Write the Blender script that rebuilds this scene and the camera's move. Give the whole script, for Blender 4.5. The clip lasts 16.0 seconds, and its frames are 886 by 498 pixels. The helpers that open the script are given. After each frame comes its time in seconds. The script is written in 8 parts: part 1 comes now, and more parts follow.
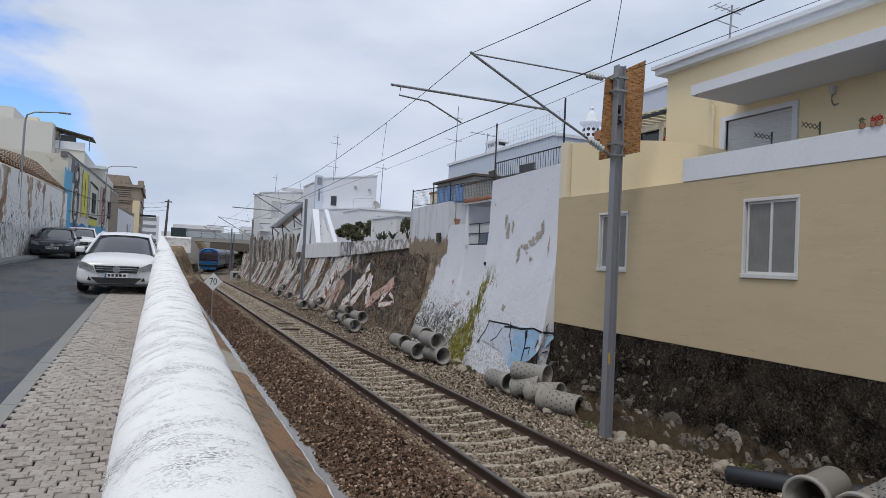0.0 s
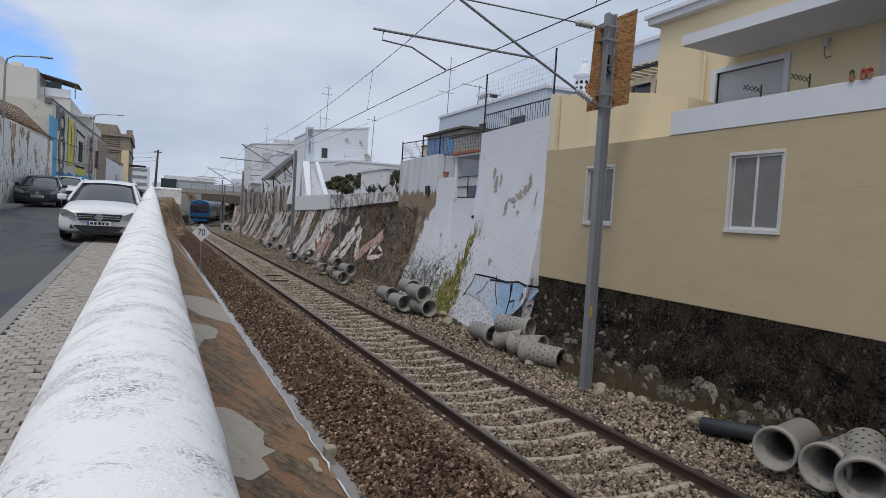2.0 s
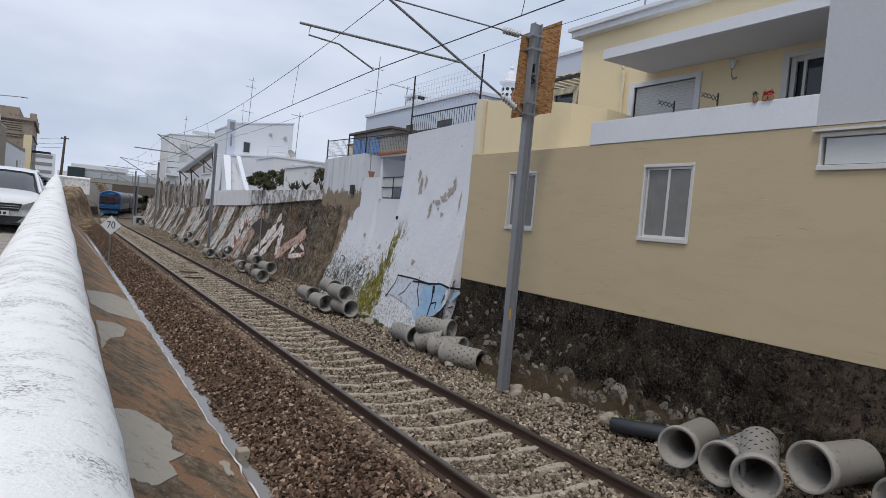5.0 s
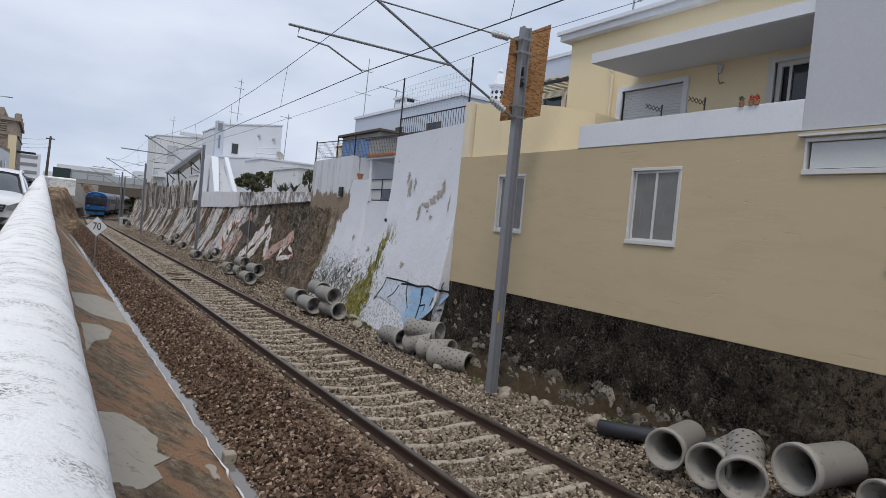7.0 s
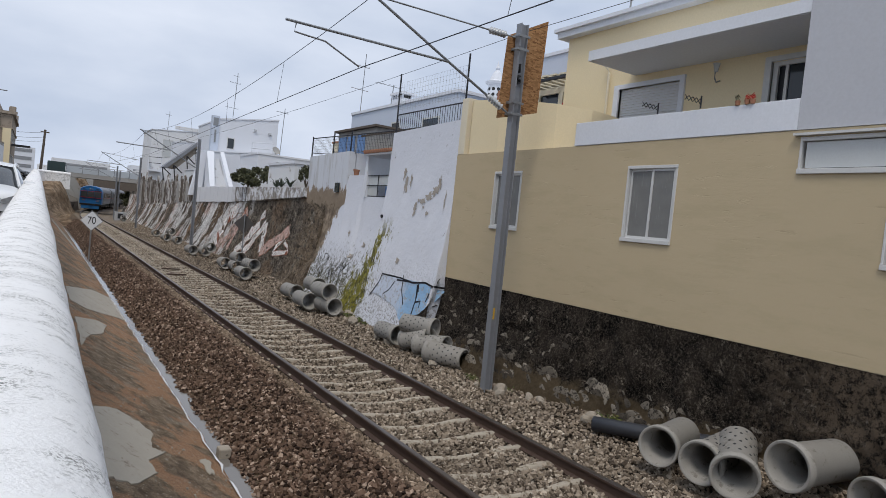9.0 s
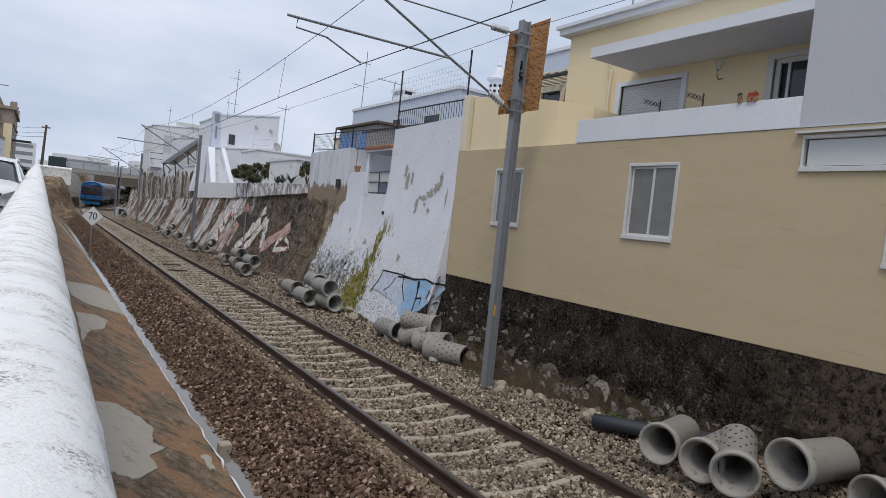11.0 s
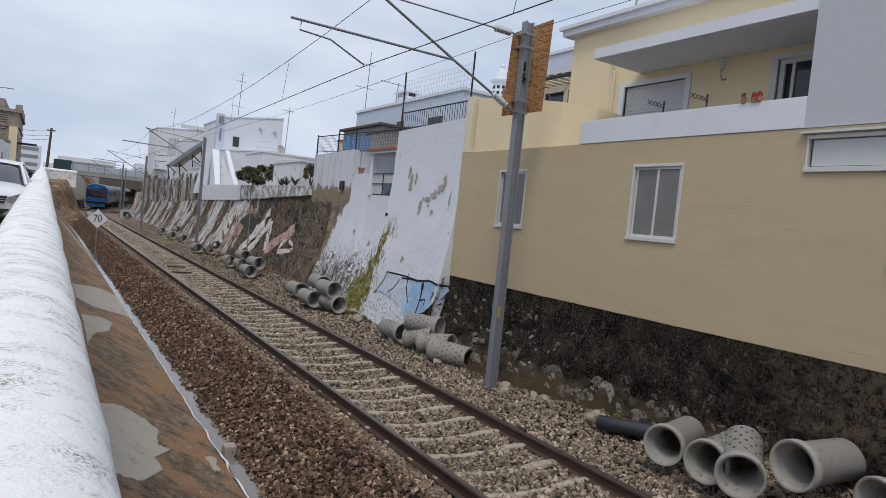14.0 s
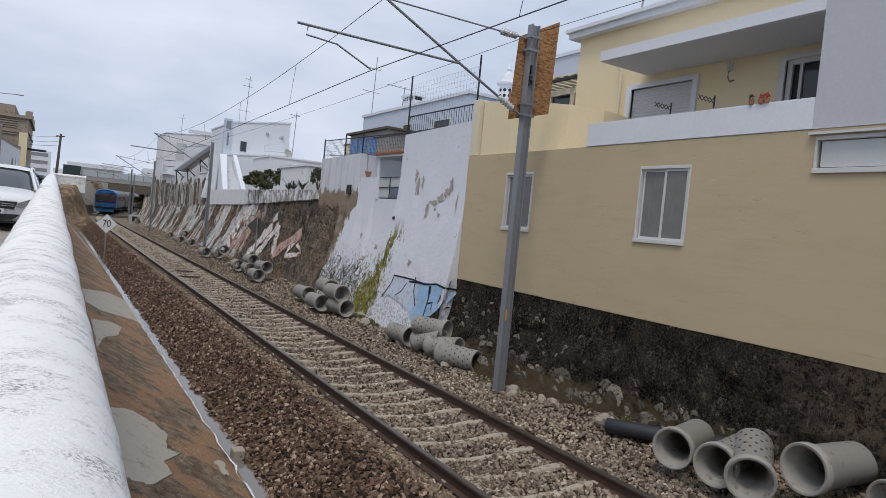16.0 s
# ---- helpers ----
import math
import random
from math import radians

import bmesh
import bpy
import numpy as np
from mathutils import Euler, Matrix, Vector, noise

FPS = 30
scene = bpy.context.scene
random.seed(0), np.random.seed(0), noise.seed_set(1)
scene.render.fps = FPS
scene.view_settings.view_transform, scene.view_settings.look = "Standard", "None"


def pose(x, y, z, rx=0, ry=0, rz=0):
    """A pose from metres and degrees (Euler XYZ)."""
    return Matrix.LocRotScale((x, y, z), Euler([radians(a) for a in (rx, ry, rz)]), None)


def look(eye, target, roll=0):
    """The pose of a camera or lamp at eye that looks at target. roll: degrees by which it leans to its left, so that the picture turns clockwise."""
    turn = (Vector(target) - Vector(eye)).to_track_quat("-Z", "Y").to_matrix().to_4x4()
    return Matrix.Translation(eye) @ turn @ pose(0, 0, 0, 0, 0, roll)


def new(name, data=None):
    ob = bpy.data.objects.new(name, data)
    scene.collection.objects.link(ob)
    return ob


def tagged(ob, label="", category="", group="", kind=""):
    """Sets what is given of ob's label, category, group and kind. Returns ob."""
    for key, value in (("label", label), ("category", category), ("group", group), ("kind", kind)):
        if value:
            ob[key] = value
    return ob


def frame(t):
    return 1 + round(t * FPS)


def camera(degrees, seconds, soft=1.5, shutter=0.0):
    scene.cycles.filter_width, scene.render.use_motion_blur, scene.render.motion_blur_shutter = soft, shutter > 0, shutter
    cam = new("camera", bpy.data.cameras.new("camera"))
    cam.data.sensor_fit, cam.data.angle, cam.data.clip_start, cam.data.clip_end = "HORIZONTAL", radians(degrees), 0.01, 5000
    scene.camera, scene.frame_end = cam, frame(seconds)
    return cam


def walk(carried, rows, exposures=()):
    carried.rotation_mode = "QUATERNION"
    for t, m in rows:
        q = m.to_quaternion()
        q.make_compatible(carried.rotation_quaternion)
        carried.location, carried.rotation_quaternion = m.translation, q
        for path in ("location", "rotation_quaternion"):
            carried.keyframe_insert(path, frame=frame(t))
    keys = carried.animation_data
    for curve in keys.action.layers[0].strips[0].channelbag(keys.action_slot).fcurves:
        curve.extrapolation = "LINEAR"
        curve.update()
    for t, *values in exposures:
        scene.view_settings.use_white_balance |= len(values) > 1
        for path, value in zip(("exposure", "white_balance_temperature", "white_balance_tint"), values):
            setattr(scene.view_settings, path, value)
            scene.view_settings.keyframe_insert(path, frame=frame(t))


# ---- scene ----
cam = camera(69.0, 16.0, soft=0.72)
PATH = [
    (0.0, pose(-0.210, 0.000, 2.793, 91.21, -2.57, -23.76)),
    (0.5, pose(-0.190, -0.002, 2.751, 91.53, -4.34, -22.90)),
    (1.0, pose(-0.148, 0.013, 2.749, 90.36, -2.93, -23.67)),
    (1.5, pose(-0.080, -0.001, 2.746, 89.00, -3.10, -22.01)),
    (2.0, pose(-0.014, 0.005, 2.732, 87.28, -3.34, -24.33)),
    (2.5, pose(-0.013, -0.011, 2.734, 86.58, -5.01, -25.62)),
    (3.0, pose(-0.002, -0.019, 2.734, 86.26, -4.61, -27.08)),
    (3.5, pose(0.006, 0.006, 2.729, 86.29, -4.53, -28.91)),
    (4.0, pose(0.002, -0.007, 2.733, 86.95, -4.86, -29.78)),
    (6.5, pose(0.011, -0.005, 2.732, 88.27, -5.08, -32.07)),
    (7.0, pose(0.010, -0.006, 2.732, 88.19, -5.32, -31.98)),
    (7.5, pose(0.010, -0.012, 2.733, 88.18, -5.41, -31.97)),
    (8.0, pose(0.007, -0.009, 2.734, 88.12, -5.56, -32.26)),
    (8.5, pose(0.008, -0.014, 2.736, 88.10, -5.66, -32.20)),
    (9.0, pose(0.006, -0.011, 2.733, 87.91, -5.70, -32.34)),
    (11.5, pose(0.002, -0.001, 2.729, 87.58, -5.97, -32.22)),
    (12.0, pose(0.001, 0.006, 2.729, 87.49, -5.91, -32.08)),
    (12.5, pose(0.005, 0.004, 2.729, 87.50, -5.74, -32.23)),
    (13.0, pose(0.006, -0.002, 2.730, 87.78, -5.62, -32.22)),
    (13.5, pose(0.002, 0.003, 2.731, 87.76, -5.71, -32.23)),
    (14.0, pose(0.003, -0.007, 2.731, 87.72, -5.75, -31.93)),
    (14.5, pose(0.000, 0.000, 2.730, 87.83, -5.79, -31.37)),
    (15.0, pose(-0.002, -0.009, 2.731, 87.88, -5.64, -31.02)),
    (15.5, pose(0.002, -0.008, 2.732, 87.94, -5.33, -31.32)),
    (16.0, pose(0.000, -0.010, 2.734, 87.94, -5.45, -31.31)),
]
walk(cam, PATH, exposures=[(0,-0.04),(0.5,-0.25),(1,-0.2),(2,-0.17),(3,-0.02),(4,0.0),(9,0.0),(16,0.0)])

SKY_STRENGTH = 0.12
world = bpy.data.worlds.new("overcast_sky")
scene.world = world
world.use_nodes = True
wt = world.node_tree
wt.nodes.clear()
w_out = wt.nodes.new("ShaderNodeOutputWorld")
w_bg = wt.nodes.new("ShaderNodeBackground")
w_sky = wt.nodes.new("ShaderNodeTexSky")
w_sky.sky_type = "NISHITA"
w_sky.sun_disc = False
w_sky.sun_elevation = radians(48)
w_sky.sun_rotation = radians(215)
w_sky.altitude = 10
w_tc = wt.nodes.new("ShaderNodeTexCoord")
w_map = wt.nodes.new("ShaderNodeMapping")
w_map.inputs["Scale"].default_value = (1.0, 1.0, 2.6)
w_noise = wt.nodes.new("ShaderNodeTexNoise")
w_noise.inputs["Scale"].default_value = 3.4
w_noise.inputs["Detail"].default_value = 7
w_noise.inputs["Roughness"].default_value = 0.55
w_ramp = wt.nodes.new("ShaderNodeValToRGB")
w_ramp.color_ramp.elements[0].position = 0.30
w_ramp.color_ramp.elements[1].position = 0.47
w_noise2 = wt.nodes.new("ShaderNodeTexNoise")
w_noise2.inputs["Scale"].default_value = 2.6
w_noise2.inputs["Detail"].default_value = 8
w_ramp2 = wt.nodes.new("ShaderNodeValToRGB")
w_ramp2.color_ramp.elements[0].position = 0.3
w_ramp2.color_ramp.elements[0].color = (4.1, 4.8, 6.1, 1)
w_ramp2.color_ramp.elements[1].position = 0.72
w_ramp2.color_ramp.elements[1].color = (6.7, 7.2, 8.2, 1)
w_mix = wt.nodes.new("ShaderNodeMixRGB")
wt.links.new(w_tc.outputs["Generated"], w_map.inputs["Vector"])
wt.links.new(w_map.outputs["Vector"], w_noise.inputs["Vector"])
wt.links.new(w_map.outputs["Vector"], w_noise2.inputs["Vector"])
w_sep = wt.nodes.new("ShaderNodeSeparateXYZ")
wt.links.new(w_tc.outputs["Generated"], w_sep.inputs[0])


def sky_edge(axis, lo, hi):
    n = wt.nodes.new("ShaderNodeMapRange")
    n.interpolation_type = "SMOOTHSTEP"
    n.inputs["From Min"].default_value = lo
    n.inputs["From Max"].default_value = hi
    wt.links.new(w_sep.outputs[axis], n.inputs["Value"])
    return n.outputs["Result"]


def sky_math(op, a, b):
    n = wt.nodes.new("ShaderNodeMath")
    n.operation = op
    for s, v in zip(n.inputs, (a, b)):
        if isinstance(v, float):
            s.default_value = v
        else:
            wt.links.new(v, s)
    return n.outputs[0]


# one gap in the cloud, low over the far end of the street
w_gap = sky_math("MULTIPLY", sky_math("MULTIPLY", sky_edge(0, 0.02, -0.19), sky_edge(0, -0.55, -0.32)), sky_edge(1, 0.5, 0.8))
w_gap = sky_math("MULTIPLY", w_gap, sky_edge(2, 0.52, 0.34))
w_cover = sky_math("SUBTRACT", 0.12, sky_math("MULTIPLY", w_gap, 0.38))
w_add = wt.nodes.new("ShaderNodeMath")
wt.links.new(w_noise.outputs["Fac"], w_add.inputs[0])
wt.links.new(w_cover, w_add.inputs[1])
wt.links.new(w_add.outputs[0], w_ramp.inputs["Fac"])
wt.links.new(w_noise2.outputs["Fac"], w_ramp2.inputs["Fac"])
wt.links.new(w_ramp.outputs["Color"], w_mix.inputs["Fac"])
w_clear = wt.nodes.new("ShaderNodeMixRGB")  # clear washed air behind the cloud
w_clear.blend_type = "MULTIPLY"
w_clear.inputs["Fac"].default_value = 1.0
w_clear.inputs["Color2"].default_value = (0.95, 1.22, 1.75, 1)
wt.links.new(w_sky.outputs["Color"], w_clear.inputs["Color1"])
wt.links.new(w_clear.outputs["Color"], w_mix.inputs["Color1"])
wt.links.new(w_ramp2.outputs["Color"], w_mix.inputs["Color2"])
wt.links.new(w_mix.outputs["Color"], w_bg.inputs["Color"])
wt.links.new(w_bg.outputs["Background"], w_out.inputs["Surface"])
w_bg.inputs["Strength"].default_value = SKY_STRENGTH

sun_data = bpy.data.lights.new("sun", "SUN")
sun_data.energy = 1.6
sun_data.angle = radians(20)
sun_data.color = (1.0, 0.93, 0.84)
sun = new("sun", sun_data)
sun.matrix_world = look((-22, -24, 55), (0, 0, 0))


# ---- materials ----
class Mat:
    """A node material with short methods; coordinates are the world's, or the object's own."""

    def __init__(self, name, rough=0.8, metal=0.0, local=False):
        self.m = bpy.data.materials.new(name)
        self.m.use_nodes = True
        self.t = self.m.node_tree
        self.b = self.t.nodes["Principled BSDF"]
        self.b.inputs["Roughness"].default_value = rough
        self.b.inputs["Metallic"].default_value = metal
        if rough >= 0.72 and metal < 0.2:  # dusty mineral surfaces hardly shine
            self.b.inputs["Specular IOR Level"].default_value = 0.10
        if local:
            self.pos = self.t.nodes.new("ShaderNodeTexCoord").outputs["Object"]
        else:
            self.pos = self.t.nodes.new("ShaderNodeNewGeometry").outputs["Position"]

    def put(self, socket, value):
        if hasattr(value, "is_output"):
            self.t.links.new(value, socket)
        else:
            if isinstance(value, tuple) and len(value) == 3 and socket.type == "RGBA":
                value = (*value, 1)
            socket.default_value = value

    def scaled(self, s):
        n = self.t.nodes.new("ShaderNodeMapping")
        self.put(n.inputs["Vector"], self.pos)
        n.inputs["Scale"].default_value = s
        return n.outputs["Vector"]

    def noise(self, scale, detail=5, rough=0.6, vec=None, distort=0.0):
        n = self.t.nodes.new("ShaderNodeTexNoise")
        self.put(n.inputs["Vector"], vec or self.pos)
        n.inputs["Scale"].default_value = scale
        n.inputs["Detail"].default_value = detail
        n.inputs["Roughness"].default_value = rough
        n.inputs["Distortion"].default_value = distort
        return n.outputs["Fac"]

    def voronoi(self, scale, feature="F1", out="Distance", vec=None):
        n = self.t.nodes.new("ShaderNodeTexVoronoi")
        n.feature = feature
        self.put(n.inputs["Vector"], vec or self.pos)
        n.inputs["Scale"].default_value = scale
        return n.outputs[out]

    def step(self, fac, lo, hi):
        n = self.t.nodes.new("ShaderNodeMapRange")
        n.interpolation_type = "SMOOTHSTEP"
        self.put(n.inputs["Value"], fac)
        n.inputs["From Min"].default_value = lo
        n.inputs["From Max"].default_value = hi
        return n.outputs["Result"]

    def math(self, op, a, b=0.0):
        n = self.t.nodes.new("ShaderNodeMath")
        n.operation = op
        self.put(n.inputs[0], a)
        self.put(n.inputs[1], b)
        return n.outputs[0]

    def axis(self, i):
        n = self.t.nodes.new("ShaderNodeSeparateXYZ")
        self.put(n.inputs[0], self.pos)
        return n.outputs[i]

    def mix(self, fac, a, b):
        n = self.t.nodes.new("ShaderNodeMixRGB")
        self.put(n.inputs["Fac"], fac)
        self.put(n.inputs["Color1"], a)
        self.put(n.inputs["Color2"], b)
        return n.outputs["Color"]

    def vec3(self, a, b, c):
        n = self.t.nodes.new("ShaderNodeCombineXYZ")
        for socket, value in zip(n.inputs, (a, b, c)):
            self.put(socket, value)
        return n.outputs[0]

    def island(self):
        return self.t.nodes.new("ShaderNodeNewGeometry").outputs["Random Per Island"]

    def rnd(self):
        return self.t.nodes.new("ShaderNodeObjectInfo").outputs["Random"]

    def done(self, colour, bump=None, strength=0.4, dist=0.02, rough=None):
        self.put(self.b.inputs["Base Color"], colour)
        if rough is not None:
            self.put(self.b.inputs["Roughness"], rough)
        if bump is not None:
            n = self.t.nodes.new("ShaderNodeBump")
            n.inputs["Strength"].default_value = min(1.0, strength)
            n.inputs["Distance"].default_value = dist
            self.put(n.inputs["Height"], bump)
            self.put(self.b.inputs["Normal"], n.outputs["Normal"])
        return self.m


def plain(name, a, b, scale=3.0, rough=0.7, metal=0.0, bump=0.0, fine=40.0, local=False, dirt=None, dirt_at=0.6):
    """Two tones at a coarse scale, grain at a fine one, and spots of dirt."""
    k = Mat(name, rough, metal, local)
    col = k.mix(k.noise(scale), a, b)
    grain = k.noise(fine, 3)
    col = k.mix(k.math("MULTIPLY", grain, 0.35), col, tuple(c * 0.6 for c in a))
    if dirt:
        col = k.mix(k.step(k.noise(scale * 2.3, 8, 0.7), dirt_at, dirt_at + 0.12), col, dirt)
    return k.done(col, grain if bump else None, bump, 0.01)


def glass(name, tint=(0.02, 0.025, 0.03), rough=0.06):
    k = Mat(name, rough)
    k.b.inputs["Specular IOR Level"].default_value = 0.5
    return k.done(k.mix(k.noise(2.0), tint, tuple(c * 1.8 for c in tint)))


# parapet: limewash, grey lichen in streaks and specks
k = Mat("limewash_parapet", 0.85)
streak = k.noise(1.0, 7, 0.66, k.scaled((3.0, 4.4, 3.0)))
speck = k.noise(1.0, 5, 0.75, k.scaled((85, 105, 85)))
clump = k.step(streak, 0.45, 0.66)
blot = k.math("MULTIPLY", clump, k.step(speck, 0.49, 0.56))
blot = k.math("MAXIMUM", blot, k.math("MULTIPLY", k.step(k.noise(120, 4, 0.8), 0.61, 0.67), k.step(k.noise(2.1, 5), 0.40, 0.66)))
col = k.mix(k.noise(1.3, 6), (0.83, 0.825, 0.815), (0.89, 0.89, 0.885))
col = k.mix(k.math("MULTIPLY", k.step(streak, 0.50, 0.76), 0.10), col, (0.52, 0.51, 0.48))
col = k.mix(k.math("MULTIPLY", blot, 0.9), col, (0.15, 0.15, 0.135))
col = k.mix(k.math("MULTIPLY", k.step(k.noise(1.0, 9, 0.8, k.scaled((8, 15, 9))), 0.58, 0.63), 0.55), col, (0.26, 0.26, 0.245))
LIMEWASH = k.done(col, k.math("ADD", k.noise(11, 8, 0.7), k.math("MULTIPLY", speck, 0.5)), 0.5, 0.025)

# yellow render with faint horizontal trowel ridges
k = Mat("yellow_render", 0.9)
col = k.mix(k.noise(0.5, 5), (0.465, 0.378, 0.246), (0.515, 0.424, 0.28))
col = k.mix(k.math("MULTIPLY", k.step(k.noise(1.0, 6, 0.7, k.scaled((0.8, 0.8, 3.5))), 0.47, 0.66), 0.4), col, (0.42, 0.35, 0.225))
ridge = k.noise(1.0, 7, 0.65, k.scaled((1.0, 1.2, 9.0)))
drag = k.math("MULTIPLY", k.step(k.noise(1.0, 6, 0.7, k.scaled((1.5, 1.7, 20.0)), 0.5), 0.595, 0.64), k.step(k.noise(1.4, 3), 0.47, 0.58))
col = k.mix(k.math("MULTIPLY", drag, 0.35), col, (0.30, 0.24, 0.155))
ridge = k.math("MULTIPLY", ridge, k.step(k.noise(0.8, 4), 0.42, 0.66))
ridge = k.math("SUBTRACT", k.math("MULTIPLY", ridge, 0.35), k.math("MULTIPLY", drag, 0.7))
YELLOW = k.done(col, k.math("ADD", ridge, k.math("MULTIPLY", k.noise(14, 6, 0.7), 0.18)), 0.35, 0.025)
CREAM = plain("cream_render", (0.80, 0.675, 0.44), (0.84, 0.715, 0.48), 0.7, 0.9, bump=0.1, fine=30)
CREAM_PALE = plain("pale_cream_render", (0.72, 0.65, 0.50), (0.77, 0.70, 0.55), 0.7, 0.9, bump=0.1, fine=30)
WHITE = plain("white_paint", (0.71, 0.735, 0.785), (0.76, 0.78, 0.82), 0.6, 0.85, bump=0.08, fine=25)
# white paint darkened in its colour to stand for a face in shade
WHITE_SHADE = plain("shaded_white_paint", (0.50, 0.51, 0.545), (0.56, 0.57, 0.60), 0.6, 0.85, bump=0.08, fine=25)
WHITE_OLD = plain("old_whitewash", (0.70, 0.715, 0.735), (0.78, 0.785, 0.79), 0.8, 0.9, bump=0.15, fine=20, dirt=(0.36, 0.34, 0.30), dirt_at=0.58)
WHITE_BLUE = plain("bluish_white_paint", (0.54, 0.60, 0.70), (0.60, 0.65, 0.73), 0.5, 0.85, bump=0.08)
k = Mat("weathered_terrace_wall", 0.9)
col = k.mix(k.noise(0.9, 5), (0.58, 0.60, 0.65), (0.66, 0.68, 0.71))
col = k.mix(k.math("MULTIPLY", k.step(k.noise(1.0, 6, 0.7, k.scaled((4, 4, 0.6))), 0.50, 0.60), 0.4), col, (0.36, 0.345, 0.32))
fall = k.math("ADD", k.axis(2), k.math("MULTIPLY", k.noise(1.0, 8, 0.75, k.scaled((2.2, 2.2, 0.9))), 1.6))
col = k.mix(k.step(fall, 4.47, 4.40), col, k.mix(k.noise(3, 7, 0.7), (0.17, 0.13, 0.095), (0.36, 0.29, 0.215)))
TERRACE = k.done(col, k.noise(18, 6, 0.7), 0.3, 0.02)
FRAME_WHITE = plain("white_window_frame", (0.58, 0.58, 0.565), (0.65, 0.65, 0.64), 3, 0.45)
k = Mat("ribbed_obscure_glass", 0.22)
col = k.mix(k.noise(4, 4), (0.15, 0.15, 0.145), (0.21, 0.21, 0.20))
ribs = k.noise(1.0, 2, 0.5, k.scaled((2, 70, 2)))
GLASS_FROST = k.done(col, ribs, 0.35, 0.006, k.math("ADD", 0.14, k.math("MULTIPLY", ribs, 0.2)))
GLASS_DARK = glass("dark_window_glass")
GLASS_PALE = plain("pale_obscure_pane", (0.52, 0.54, 0.54), (0.58, 0.60, 0.60), 1.5, 0.25)
SHUTTER = plain("grey_white_shutter", (0.60, 0.61, 0.62), (0.66, 0.67, 0.68), 2, 0.5)
DARK_METAL = plain("black_painted_iron", (0.02, 0.022, 0.028), (0.04, 0.04, 0.045), 5, 0.5, 0.3)
GALV = plain("galvanised_steel", (0.26, 0.27, 0.28), (0.34, 0.35, 0.36), 2.5, 0.5, 0.6, bump=0.05, fine=15)
GALV_DULL = plain("weathered_pole_steel", (0.22, 0.23, 0.25), (0.29, 0.30, 0.32), 1.8, 0.55, 0.2, bump=0.08, fine=20)
CERAMIC = plain("grey_ceramic", (0.42, 0.44, 0.45), (0.52, 0.53, 0.54), 8, 0.25)
CONCRETE_PIPE = plain("cast_concrete", (0.29, 0.275, 0.25), (0.38, 0.365, 0.335), 3, 0.9, bump=0.25, fine=60, local=True, dirt=(0.20, 0.185, 0.16), dirt_at=0.54)
CONCRETE = plain("weathered_concrete", (0.32, 0.31, 0.29), (0.42, 0.41, 0.39), 0.7, 0.9, bump=0.2, dirt=(0.16, 0.15, 0.13), dirt_at=0.58)
BRIDGE_GREY = plain("bridge_fascia_paint", (0.42, 0.46, 0.49), (0.50, 0.53, 0.56), 0.4, 0.7)
PVC = plain("black_plastic_pipe", (0.03, 0.033, 0.04), (0.05, 0.052, 0.06), 4, 0.45)
TERRACOTTA = plain("terracotta", (0.33, 0.16, 0.10), (0.42, 0.22, 0.14), 5, 0.85, dirt=(0.16, 0.11, 0.08))
ROOF_TILE = plain("old_clay_roof_tile", (0.17, 0.105, 0.065), (0.25, 0.15, 0.09), 1.4, 0.9, dirt=(0.09, 0.075, 0.06), dirt_at=0.52)
WOOD_GREY = plain("weathered_wood", (0.10, 0.085, 0.07), (0.17, 0.14, 0.115), 4, 0.9)
BROWN_WALL = plain("brown_stained_render", (0.29, 0.24, 0.19), (0.40, 0.34, 0.275), 0.6, 0.9, bump=0.15, dirt=(0.17, 0.13, 0.10), dirt_at=0.55)
SIGN_BLACK = plain("black_lettering", (0.015, 0.015, 0.017), (0.025, 0.025, 0.027), 10, 0.6)
SIGN_WHITE = plain("white_sign_enamel", (0.76, 0.77, 0.77), (0.82, 0.82, 0.82), 4, 0.4)
RED = plain("red_cloth", (0.45, 0.02, 0.02), (0.55, 0.04, 0.03), 6, 0.8)
YELLOW_PLATE = plain("yellow_plate", (0.75, 0.45, 0.03), (0.8, 0.5, 0.05), 8, 0.5)
GATE_GREEN = plain("dark_green_gate_paint", (0.015, 0.035, 0.035), (0.03, 0.055, 0.055), 3, 0.6)
SIGN_BACK = plain("grey_sign_back", (0.075, 0.07, 0.066), (0.11, 0.10, 0.095), 4, 0.7)
BLUE_TARP = plain("blue_plastic_sheet", (0.12, 0.25, 0.52), (0.2, 0.34, 0.6), 2, 0.5)

k = Mat("streaked_paling", 0.92)
col = k.mix(k.rnd(), (0.26, 0.23, 0.20), (0.60, 0.58, 0.56))
col = k.mix(k.step(k.noise(1.0, 7, 0.75, k.scaled((2.2, 2.2, 1.1))), 0.46, 0.53), col, (0.10, 0.08, 0.065))
PALING = k.done(col, k.noise(9, 6, 0.7), 0.5, 0.03)

# oriented strand board
k = Mat("strand_board", 0.85)
flake = k.voronoi(1.0, "F1", "Color", k.scaled((16, 16, 46)))
sep = k.t.nodes.new("ShaderNodeSeparateColor")
k.put(sep.inputs[0], flake)
col = k.mix(sep.outputs[0], (0.17, 0.08, 0.035), (0.42, 0.235, 0.11))
OSB = k.done(k.mix(k.step(k.noise(24, 5), 0.5, 0.7), col, (0.36, 0.19, 0.085)), sep.outputs[1], 0.3, 0.01)

